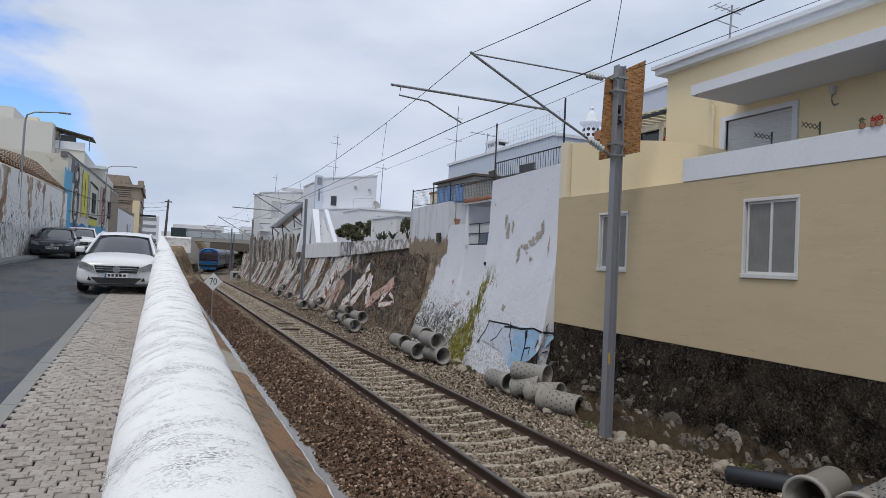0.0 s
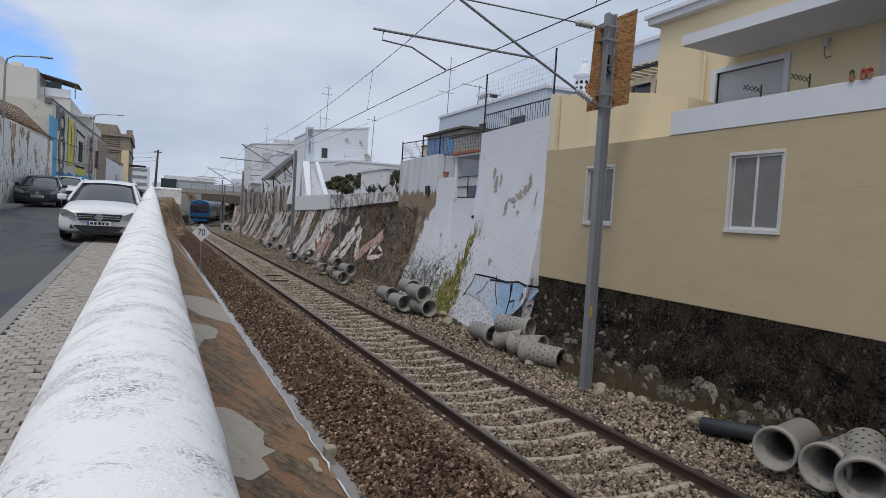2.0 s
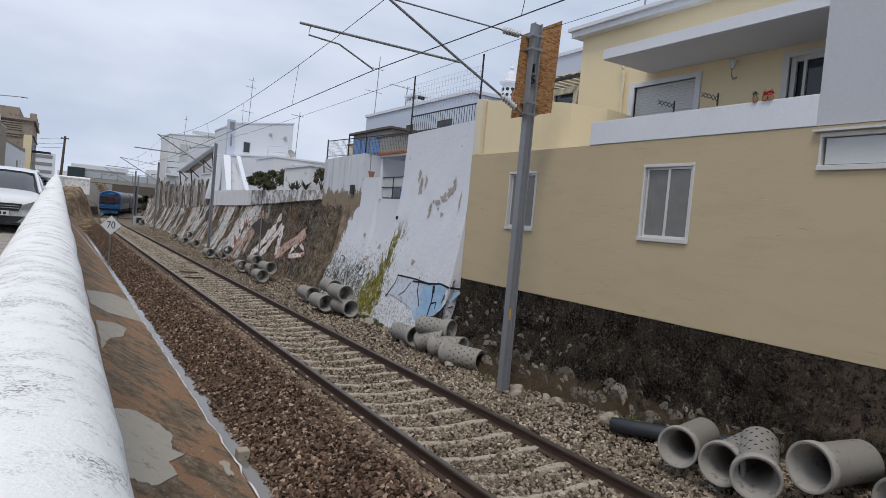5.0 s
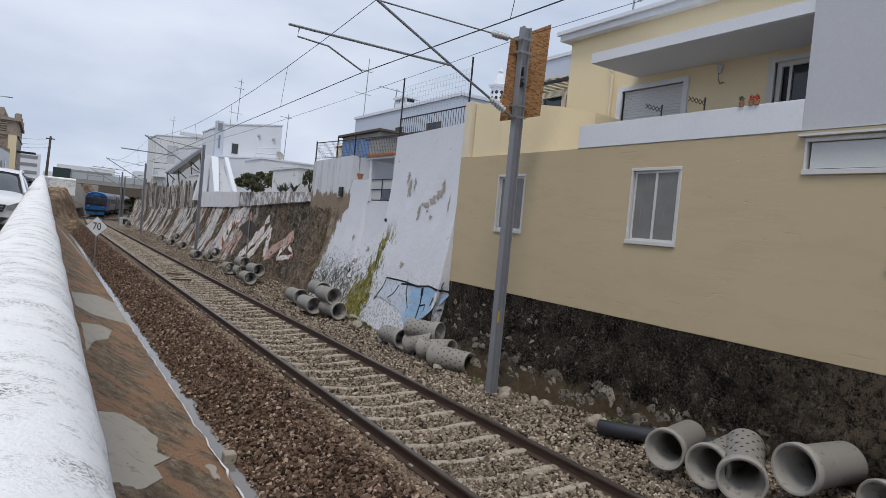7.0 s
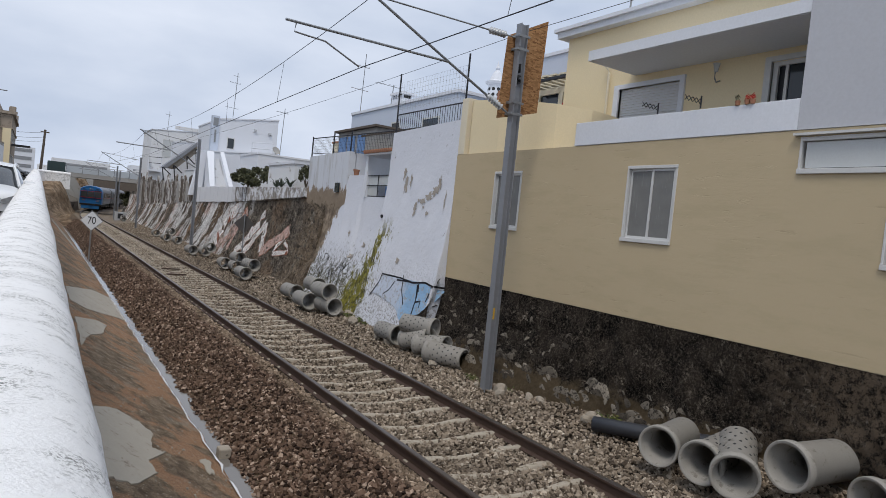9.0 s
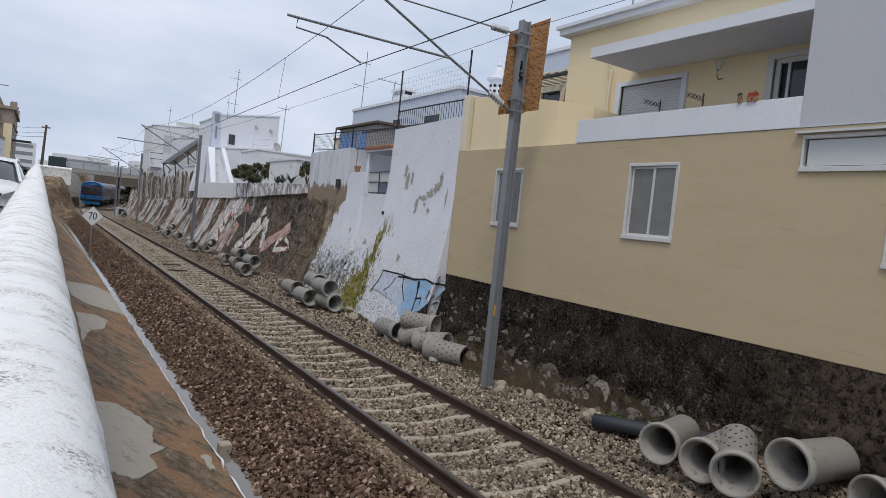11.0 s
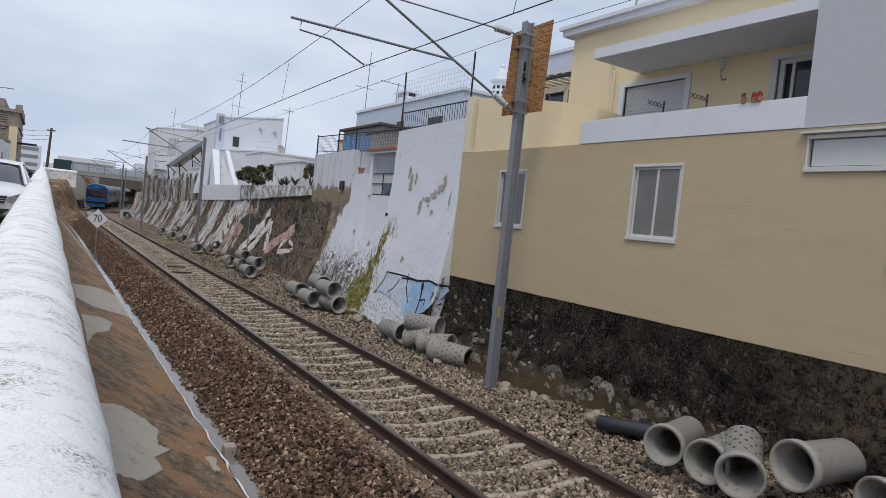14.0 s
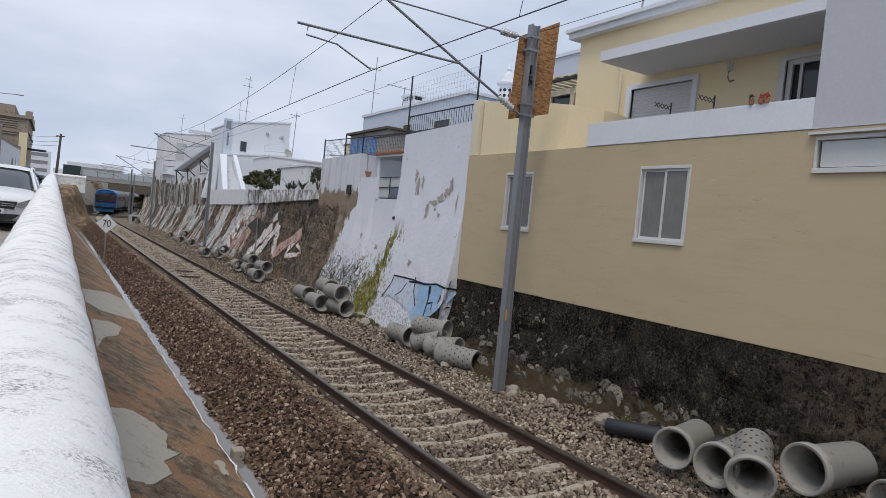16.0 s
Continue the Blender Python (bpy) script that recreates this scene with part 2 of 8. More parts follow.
# dark rubble wall under the yellow house
k = Mat("dark_rubble_stone", 0.95)
z = k.axis(2)
y = k.axis(1)
col = k.mix(k.step(k.noise(2.6, 8, 0.72), 0.40, 0.62), (0.006, 0.005, 0.0045), (0.046, 0.037, 0.029))
col = k.mix(k.math("MULTIPLY", k.step(k.noise(26, 7, 0.88), 0.505, 0.56), 0.75), col, (0.135, 0.112, 0.09))
col = k.mix(k.step(k.noise(7, 9, 0.88), 0.565, 0.60), col, (0.23, 0.195, 0.155))
# paler and browner towards the near end, earth stains along the foot
pale = k.math("MULTIPLY", k.step(k.math("ADD", y, k.math("MULTIPLY", k.noise(1.6, 6, 0.7), 3.0)), 6.9, 4.9), k.step(k.noise(9, 8, 0.85), 0.45, 0.54))
col = k.mix(k.math("MULTIPLY", pale, 0.8), col, (0.19, 0.145, 0.105))
foot = k.math("SUBTRACT", z, k.math("MULTIPLY", k.noise(2.6, 7, 0.75), 0.9))
col = k.mix(k.math("MULTIPLY", k.step(foot, -0.02, -0.22), 0.85), col, k.mix(k.noise(9, 6, 0.75), (0.035, 0.026, 0.016), (0.24, 0.18, 0.11)))
DARK_ROCK = k.done(col, k.math("ADD", k.noise(9, 9, 0.8), k.math("MULTIPLY", k.noise(46, 5, 0.8), 0.6)), 1.0, 0.12)

STONE_PALE = plain("pale_limestone", (0.30, 0.26, 0.21), (0.45, 0.40, 0.33), 6, 0.95, bump=0.5, fine=30, dirt=(0.10, 0.09, 0.07))

# whitewashed wall with moss and peeling toward its foot
k = Mat("peeling_whitewash", 0.92)
z = k.axis(2)
y = k.axis(1)
col = k.mix(k.noise(0.8, 5), (0.62, 0.64, 0.695), (0.70, 0.715, 0.76))
low = k.step(z, 2.2, 0.0)
peel = k.step(k.noise(5.5, 9, 0.78), 0.60, 0.64)
peel2 = k.math("MULTIPLY", k.step(k.noise(13, 9, 0.85), 0.515, 0.55), low)
slant = k.math("ADD", k.math("SUBTRACT", y, k.math("MULTIPLY", z, -0.55)), k.math("MULTIPLY", k.noise(2.2, 7, 0.7), 1.6))
bare = k.step(slant, 22.65, 22.75)
patch = k.math("MULTIPLY", peel, k.step(k.noise(0.9, 3), 0.52, 0.62))
col = k.mix(k.math("MULTIPLY", k.math("MAXIMUM", patch, peel2), 0.85), col, (0.17, 0.16, 0.135))
col = k.mix(bare, col, k.mix(k.step(k.noise(3, 7, 0.7), 0.35, 0.65), (0.13, 0.10, 0.075), (0.34, 0.275, 0.205)))
band = k.math("SUBTRACT", y, k.math("MULTIPLY", z, -0.55))
mould = k.math("MULTIPLY", k.step(y, 15.2, 16.8), k.step(z, 3.0, 0.4))
mould = k.math("MULTIPLY", k.step(k.math("ADD", k.noise(7, 9, 0.82), k.math("MULTIPLY", mould, 0.15)), 0.61, 0.65), mould)
col = k.mix(mould, col, (0.10, 0.095, 0.06))
seam = k.math("ADD", k.math("ABSOLUTE", k.math("SUBTRACT", band, 17.35)), k.math("MULTIPLY", z, 0.30))
moss = k.math("ADD", k.step(seam, 2.1, 0.15), k.math("MULTIPLY", k.math("SUBTRACT", k.noise(4.6, 9, 0.8, k.scaled((1, 1, 0.55))), 0.5), 4.2))
moss = k.math("MULTIPLY", k.step(moss, 0.60, 0.74), k.step(z, 3.0, 2.2))
col = k.mix(k.math("MULTIPLY", moss, 0.97), col, k.mix(k.step(k.noise(8, 7, 0.75), 0.36, 0.64), (0.04, 0.038, 0.012), (0.27, 0.245, 0.04)))
PEELING = k.done(col, k.math("SUBTRACT", k.noise(7, 6), k.math("MULTIPLY", peel2, 0.4)), 0.4, 0.03)

# rubble and sprayed concrete retaining wall
k = Mat("grey_rubble_wall", 0.95)
z = k.axis(2)
y = k.axis(1)
col = k.mix(k.step(k.noise(2.2, 9, 0.78), 0.38, 0.62), (0.035, 0.029, 0.024), (0.19, 0.16, 0.13))
col = k.mix(k.step(k.noise(11, 8, 0.86), 0.52, 0.57), col, (0.29, 0.255, 0.21))
col = k.mix(k.math("MULTIPLY", k.step(k.noise(0.35, 3), 0.46, 0.6), 0.55), col, (0.24, 0.16, 0.10))
# bare brown earth next to the white slope
earth = k.step(k.math("ADD", k.math("ADD", y, k.math("MULTIPLY", z, 0.5)), k.math("MULTIPLY", k.noise(1.6, 8, 0.75), 3.0)), 27.2, 25.6)
col = k.mix(k.math("MULTIPLY", earth, 0.8), col, k.mix(k.step(k.noise(4, 8, 0.75), 0.35, 0.65), (0.11, 0.085, 0.06), (0.36, 0.285, 0.21)))
col = k.mix(k.math("MULTIPLY", k.step(k.noise(8, 9, 0.88), 0.515, 0.545), 0.8), col, (0.028, 0.023, 0.019))
# whitewash run down the wall in slanting streaks
along = k.math("ADD", k.math("ADD", y, k.math("MULTIPLY", z, 0.95)), k.math("MULTIPLY", k.noise(0.9, 4), 0.9))
run = k.noise(1.0, 5, 0.72, k.vec3(k.math("MULTIPLY", along, 0.92), k.math("MULTIPLY", z, 0.30), 7.0))
tint = k.noise(1.0, 3, 0.6, k.vec3(k.math("MULTIPLY", along, 0.42), k.math("MULTIPLY", z, 0.3), 3.0))
far = k.step(k.math("ADD", along, k.math("MULTIPLY", k.noise(0.5, 3), 3.0)), 35.6, 37.2)
wear = k.step(k.noise(5.0, 9, 0.84, k.scaled((1, 1, 0.6))), 0.37, 0.47)
wash = k.math("MULTIPLY", k.math("MULTIPLY", k.step(run, 0.455, 0.52), wear), far)
paint = k.mix(k.step(run, 0.45, 0.68), (0.56, 0.545, 0.53), (0.82, 0.81, 0.80))
paint = k.mix(k.math("MULTIPLY", k.step(tint, 0.52, 0.60), 0.7), paint, (0.52, 0.33, 0.27))
col = k.mix(k.math("MULTIPLY", wash, 0.95), col, paint)
col = k.mix(k.math("MULTIPLY", k.math("MULTIPLY", k.step(k.noise(0.32, 4), 0.60, 0.68), far), 0.85), col, (0.27, 0.15, 0.075))
GREY_ROCK = k.done(col, k.math("ADD", k.noise(5, 9, 0.78), k.math("MULTIPLY", k.noise(24, 5, 0.75), 0.5)), 1.0, 0.12)

# low garden wall: old whitewash, black damp runs from its top
k = Mat("damp_garden_wall", 0.92)
z = k.axis(2)
y = k.axis(1)
col = k.mix(k.noise(2, 6), (0.62, 0.63, 0.66), (0.74, 0.745, 0.76))
old = k.step(k.math("ADD", y, k.math("MULTIPLY", k.noise(1.1, 5), 2.0)), 36.6, 35.4)
col = k.mix(k.math("MULTIPLY", k.math("MULTIPLY", old, k.step(k.noise(2.4, 8, 0.78), 0.44, 0.54)), 0.85), col, k.mix(k.noise(7, 6, 0.7), (0.10, 0.085, 0.07), (0.34, 0.29, 0.235)))
drip = k.step(k.noise(1.0, 6, 0.72, k.scaled((3.5, 3.5, 0.35))), 0.54, 0.62)
col = k.mix(k.math("MULTIPLY", drip, k.math("ADD", k.math("MULTIPLY", old, 0.75), 0.12)), col, (0.045, 0.042, 0.037))
GARDEN_WALL = k.done(col, k.noise(16, 7, 0.75), 0.4, 0.03)

# brown earth-stained concrete apron
k = Mat("stained_apron_concrete", 0.9)
col = k.mix(k.step(k.noise(5.5, 8, 0.75), 0.36, 0.66), (0.135, 0.097, 0.066), (0.41, 0.315, 0.222))
col = k.mix(k.math("MULTIPLY", k.step(k.noise(1.0, 7, 0.62, k.scaled((1.3, 1.3, 1.3))), 0.465, 0.55), 0.8), col, (0.50, 0.285, 0.165))
col = k.mix(k.math("MULTIPLY", k.step(k.noise(1.1, 6, 0.65), 0.56, 0.64), 0.6), col, (0.40, 0.36, 0.29))
col = k.mix(k.math("MULTIPLY", k.step(k.noise(55, 5, 0.8), 0.45, 0.55), 0.5), col, (0.10, 0.08, 0.058))
col = k.mix(k.math("MULTIPLY", k.step(k.noise(30, 4, 0.7), 0.60, 0.65), 0.9), col, (0.46, 0.41, 0.33))
APRON = k.done(col, k.math("ADD", k.noise(45, 6, 0.8), k.math("MULTIPLY", k.noise(7, 5), 0.8)), 0.9, 0.04)
APRON_PATCH = plain("pale_mortar_patch", (0.38, 0.345, 0.285), (0.49, 0.45, 0.385), 2.5, 0.9, bump=0.3, dirt=(0.22, 0.18, 0.135), dirt_at=0.56)

# ballast bed and its stones
k = Mat("ballast_bed", 0.95)
# shade in the gaps painted in: each cell darkens outward to near black
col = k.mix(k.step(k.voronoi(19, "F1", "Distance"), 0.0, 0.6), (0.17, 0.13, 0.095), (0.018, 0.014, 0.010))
col = k.mix(k.math("MULTIPLY", k.step(k.axis(0), 3.95, 3.75), 0.6), col, (0.20, 0.145, 0.10))
col = k.mix(k.math("MULTIPLY", k.step(k.axis(1), 26.0, 44.0), k.step(k.axis(0), 3.6, 4.0)), col, k.mix(k.noise(9, 7, 0.85), (0.09, 0.072, 0.055), (0.42, 0.35, 0.275)))
BALLAST_BED = k.done(col, k.voronoi(24), 1.0, 0.05)


def stones_mat(name, dark, mid, pale):
    k = Mat(name, 0.93)
    r = k.island()
    col = k.mix(k.step(r, 0.0, 0.6), dark, mid)
    col = k.mix(k.step(r, 0.78, 1.0), col, pale)
    col = k.mix(k.math("MULTIPLY", k.step(k.noise(0.7, 4), 0.45, 0.65), 0.35), col, dark)
    # stones under the rail's edge are newer and tan
    tan = k.math("MULTIPLY", k.step(k.math("ADD", k.axis(0), k.math("MULTIPLY", k.noise(1.3, 4), 0.5)), 3.72, 3.98), k.step(k.axis(0), 4.1, 3.95))
    col = k.mix(k.math("MULTIPLY", tan, 0.5), col, k.mix(r, (0.20, 0.15, 0.105), (0.46, 0.37, 0.27)))
    return k.done(col, k.noise(60, 3), 0.4, 0.01)


BALLAST_BROWN = stones_mat("rusty_ballast", (0.028, 0.018, 0.0135), (0.16, 0.106, 0.076), (0.43, 0.325, 0.25))
BALLAST_GREY = stones_mat("grey_ballast", (0.085, 0.066, 0.050), (0.31, 0.252, 0.192), (0.56, 0.48, 0.385))
SLEEPER = plain("pale_concrete_sleeper", (0.37, 0.325, 0.26), (0.47, 0.42, 0.345), 3, 0.9, bump=0.25, dirt=(0.19, 0.155, 0.11), dirt_at=0.52)
RAIL_RUST = plain("rusty_rail_steel", (0.065, 0.04, 0.03), (0.10, 0.062, 0.045), 6, 0.75, 0.3)
RAIL_HEAD = plain("worn_rail_head", (0.14, 0.12, 0.11), (0.20, 0.18, 0.165), 3, 0.35, 0.7)
k = Mat("brown_soil_slope", 0.95)
col = k.mix(k.step(k.noise(0.9, 8, 0.75), 0.40, 0.60), (0.15, 0.10, 0.062), (0.36, 0.265, 0.18))
col = k.mix(k.step(k.noise(3.0, 9, 0.86), 0.53, 0.57), col, (0.05, 0.042, 0.026))
SOIL = k.done(col, k.noise(3, 9, 0.8), 1.0, 0.15)

k = Mat("ditch_water", 0.05)
WATER = k.done((0.17, 0.155, 0.14), k.noise(9, 3), 0.10, 0.01)

# asphalt with damp patches and a cobbled strip
k = Mat("worn_asphalt", 0.85)
col = k.mix(k.noise(0.6, 6), (0.075, 0.077, 0.08), (0.115, 0.117, 0.12))
damp = k.step(k.noise(0.5, 6, 0.6, k.scaled((1.0, 0.8, 1.0))), 0.51, 0.54)
col = k.mix(k.math("MULTIPLY", damp, 0.85), col, (0.028, 0.03, 0.034))
col = k.mix(k.step(k.noise(120, 2), 0.62, 0.7), col, (0.15, 0.15, 0.15))
ASPHALT = k.done(col, k.noise(90, 3), 0.35, 0.01, k.math("SUBTRACT", 0.85, k.math("MULTIPLY", damp, 0.5)))
k = Mat("worn_cobble_stone", 0.75)
col = k.mix(k.rnd(), (0.31, 0.28, 0.25), (0.43, 0.40, 0.365))
col = k.mix(k.math("MULTIPLY", k.island(), 0.45), col, (0.27, 0.24, 0.21))
COBBLE = k.done(k.mix(k.step(k.noise(30, 4), 0.5, 0.75), col, (0.16, 0.15, 0.14)), k.noise(40, 4), 0.4, 0.01)
COBBLE_BED = plain("sandy_joints", (0.025, 0.021, 0.018), (0.05, 0.043, 0.037), 6, 0.95, bump=0.3)
KERB = plain("kerb_stone", (0.24, 0.24, 0.235), (0.33, 0.325, 0.31), 2, 0.9, bump=0.25)
GROUND = plain("dusty_ground", (0.16, 0.14, 0.115), (0.23, 0.20, 0.165), 0.3, 0.95, bump=0.3, dirt=(0.1, 0.09, 0.07))


def leaf_mat(name, a, b):
    k = Mat(name, 0.6)
    return k.done(k.mix(k.island(), a, b))


LEAF = leaf_mat("dark_shrub_leaf", (0.020, 0.026, 0.012), (0.115, 0.115, 0.05))
LEAF_BLUE = leaf_mat("agave_leaf", (0.03, 0.045, 0.03), (0.08, 0.105, 0.07))
MOSS = leaf_mat("weed_leaf", (0.05, 0.07, 0.015), (0.13, 0.14, 0.03))
BARK = plain("bark", (0.09, 0.07, 0.05), (0.14, 0.11, 0.08), 8, 0.95)


# ---- mesh helpers ----
def thing(name, loc, label, category, group="", kind=""):
    ob = new(name)
    ob.location = loc
    ob.empty_display_size = 0.2
    return tagged(ob, label, category, group, kind)


def root_place(ob):
    p = Vector((0, 0, 0))
    while ob is not None:
        p = p + Vector(ob.location)
        ob = ob.parent
    return p


def part(name, bm, material, parent=None, label="", smooth=False):
    """One mesh object under a thing or a part; its bmesh is given in world coordinates."""
    if parent is not None:
        bmesh.ops.translate(bm, verts=bm.verts, vec=-root_place(parent))
    me = bpy.data.meshes.new(name)
    bm.to_mesh(me)
    bm.free()
    me.materials.append(material)
    if smooth:
        for p in me.polygons:
            p.use_smooth = True
    ob = new(name, me)
    ob.parent = parent
    return tagged(ob, label)


def solo(name, bm, material, label, category, kind="", smooth=False, group=""):
    """A thing of one mesh, with its origin at its base."""
    xs = [v.co for v in bm.verts]
    lo = Vector((sum(v.x for v in xs) / len(xs), sum(v.y for v in xs) / len(xs), min(v.z for v in xs)))
    bmesh.ops.translate(bm, verts=bm.verts, vec=-lo)
    ob = part(name, bm, material, None, label, smooth)
    ob.location = lo
    return tagged(ob, label, category, group, kind)


def box(bm, x0, x1, y0, y1, z0, z1, bevel=0.0):
    r = bmesh.ops.create_cube(bm, size=1.0)
    for v in r["verts"]:
        v.co = Vector(((x0 + x1) / 2 + v.co.x * (x1 - x0), (y0 + y1) / 2 + v.co.y * (y1 - y0), (z0 + z1) / 2 + v.co.z * (z1 - z0)))
    if bevel:
        es = list({e for v in r["verts"] for e in v.link_edges})
        bmesh.ops.bevel(bm, geom=es, offset=bevel, segments=2, affect="EDGES", profile=0.5)
    return bm


def boxes(*rows, bevel=0.0):
    bm = bmesh.new()
    for r in rows:
        box(bm, *r, bevel=bevel)
    return bm


def tube(bm, pts, r, seg=8, r1=None):
    """A round bar along a line of points, capped."""
    pts = [Vector(p) for p in pts]
    rings = []
    for i, p in enumerate(pts):
        d = (pts[min(i + 1, len(pts) - 1)] - pts[max(i - 1, 0)]).normalized()
        side = d.cross(Vector((0, 0, 1)))
        if side.length < 0.05:
            side = d.cross(Vector((0, 1, 0)))
        side.normalize()
        up = side.cross(d)
        q = r if r1 is None else r + (r1 - r) * i / (len(pts) - 1)
        rings.append([bm.verts.new(p + (side * math.cos(2 * math.pi * j / seg) + up * math.sin(2 * math.pi * j / seg)) * q) for j in range(seg)])
    for a, b in zip(rings, rings[1:]):
        for j in range(seg):
            bm.faces.new((a[j], a[(j + 1) % seg], b[(j + 1) % seg], b[j]))
    bm.faces.new(rings[0][::-1])
    bm.faces.new(rings[-1])
    return bm


def tubes(r, *lines, seg=8):
    bm = bmesh.new()
    for l in lines:
        tube(bm, l, r, seg)
    return bm


def revolve(bm, profile, seg=24, m=Matrix()):
    """Turns (radius, height) pairs round z; open at the ends where the radius is not 0."""
    rings = []
    for r, h in profile:
        if r < 1e-5:
            rings.append([bm.verts.new(m @ Vector((0, 0, h)))] * seg)
        else:
            rings.append([bm.verts.new(m @ Vector((r * math.cos(2 * math.pi * j / seg), r * math.sin(2 * math.pi * j / seg), h))) for j in range(seg)])
    for a, b in zip(rings, rings[1:]):
        for j in range(seg):
            vs = []
            for v in (a[j], a[(j + 1) % seg], b[(j + 1) % seg], b[j]):
                if v not in vs:
                    vs.append(v)
            if len(vs) > 2:
                bm.faces.new(vs)
    return bm


def prism(bm, outline, axis, lo, hi):
    """Extrudes a polygon, given in the two other axes, along x, y or z."""
    def at(p, q):
        return {"x": (q, p[0], p[1]), "y": (p[0], q, p[1]), "z": (p[0], p[1], q)}[axis]
    a = [bm.verts.new(at(p, lo)) for p in outline]
    b = [bm.verts.new(at(p, hi)) for p in outline]
    n = len(a)
    for i in range(n):
        bm.faces.new((a[i], a[(i + 1) % n], b[(i + 1) % n], b[i]))
    bm.faces.new(a[::-1])
    bm.faces.new(b)
    bmesh.ops.recalc_face_normals(bm, faces=bm.faces)
    return bm


def grid(bm, us, vs, place):
    """A sheet of quads over two lists of parameters."""
    rows = [[bm.verts.new(place(u, v)) for v in vs] for u in us]
    for a, b in zip(rows, rows[1:]):
        for i in range(len(vs) - 1):
            bm.faces.new((a[i], a[i + 1], b[i + 1], b[i]))
    return bm


def steps(lo, hi, n):
    return [lo + (hi - lo) * i / n for i in range(n + 1)]


def lerp(x, rows):
    """Reads a broken line of (x, value) pairs."""
    if x <= rows[0][0]:
        return rows[0][1]
    for (a, p), (b, q) in zip(rows, rows[1:]):
        if x <= b:
            return p + (q - p) * (x - a) / (b - a)
    return rows[-1][1]


def wall_x(x0, x1, y0, y1, z0, z1, holes=()):
    """A wall facing x with openings (y0, y1, z0, z1) that go right through it."""
    bm = bmesh.new()
    ys = sorted({y0, y1, *[h[0] for h in holes], *[h[1] for h in holes]})
    zs = sorted({z0, z1, *[h[2] for h in holes], *[h[3] for h in holes]})
    for ya, yb in zip(ys, ys[1:]):
        za = None
        run = []
        for z, zn in zip(zs, zs[1:]):
            inside = any(h[0] <= ya and yb <= h[1] and h[2] <= z and zn <= h[3] for h in holes)
            if not inside:
                if run and abs(run[-1][1] - z) < 1e-9:
                    run[-1][1] = zn
                else:
                    run.append([z, zn])
        for z, zn in run:
            box(bm, x0, x1, ya, yb, z, zn)
    bmesh.ops.remove_doubles(bm, verts=bm.verts, dist=1e-5)
    return bm


# ---- the lie of the land ----
def road_z(y):
    """The street climbs beside the cutting up to the bridge."""
    return lerp(y, ((-60, -0.9), (0, 1.06), (18.5, 1.65), (35, 2.18), (88, 3.5), (120, 3.75), (1500, 3.8)))


def track_x(y):
    """The track's middle: straight, then bending away under the bridge."""
    return 4.905 + (max(0.0, y - 68) ** 2) / 600


def bend(y):
    return track_x(y) - 4.905


def foot_x(y):
    """The foot of the retaining walls on the house side."""
    return lerp(y, ((-10, 8.0), (5, 7.9), (7, 7.65), (9, 7.3), (11, 7.2), (13, 7.45), (17, 7.7), (21.6, 7.95), (25, 8.1), (35, 8.25), (50, 8.35), (75, 8.4))) + bend(y)


def head_x(y):
    return lerp(y, ((-10, 8.0), (12.3, 8.0), (12.32, 8.12), (16.4, 8.45), (22, 8.75), (25, 8.95), (75, 9.3))) + bend(y)


def head_z(y):
    return lerp(y, ((-10, 1.57), (12.3, 1.57), (12.32, 5.2), (16.38, 5.2), (16.4, 3.36), (18.28, 3.38), (18.32, 4.04), (19.68, 4.06), (19.7, 3.62), (45, 3.65), (58, 3.1), (70, 2.85), (90, 2.8)))


def bank(y, u, rough=0.0, seed=0.0):
    """A point on the retaining wall: u runs from its foot, 0, to its head, 1."""
    zt = head_z(y)
    z = -0.25 + (zt + 0.25) * u
    g = 1 - (1 - u) ** 1.9
    x = foot_x(y) + (head_x(y) - foot_x(y)) * g
    if rough:
        n = noise.noise(Vector((y * 1.7, z * 1.9, seed))) * 0.7 + noise.noise(Vector((y * 5.1, z * 5.3, seed + 9))) * 0.3
        x += n * rough * min(1.0, 3 * (1 - u) + 0.15) * lerp(y, ((22, 1.0), (25, 0.55)))
    return Vector((x, y, z))

# ---- ground ----
bm = bmesh.new()
ys = [-60, -30, -10, 0, 10, 20, 30, 45, 60, 75, 88, 100, 115, 135, 160, 220, 400, 900, 1500]


def land(y, i):
    r = road_z(y)
    b = min(bend(y), 60)
    xs = (-900, -60, -6, -0.05, 0.05, 0.08, 9.6, 9.7, 60, 900)
    zs = (r - 0.03, r - 0.03, r - 0.03, r - 0.03, 0.6, -1.2, -1.2, 3.2, 3.2, 3.2)
    if y > 200:
        zs = (3.3,) * 10
    return Vector((xs[i] + (b if 3 < i < 8 else 0), y, zs[i]))


grid(bm, ys, range(10), land)
bmesh.ops.recalc_face_normals(bm, faces=bm.faces)
solo("ground", bm, GROUND, "dusty bare ground round the railway cutting", "ground", "structure")

bm = bmesh.new()
grid(bm, [-60, -20, 0, 5, 10, 15, 20, 25, 30, 40, 50, 60, 75, 88, 105, 125], [0, 0.25, 0.5, 0.75, 1],
     lambda y, u: Vector((lerp(y, ((0, -7.6), (110, -2.5), (130, -16))) + (-1.3 - lerp(y, ((0, -7.6), (110, -2.5), (130, -16)))) * u, y, road_z(y) + 0.02 * math.sin(u * 3.14))))
solo("road", bm, ASPHALT, "grey worn asphalt street with dark damp patches", "road", "structure")

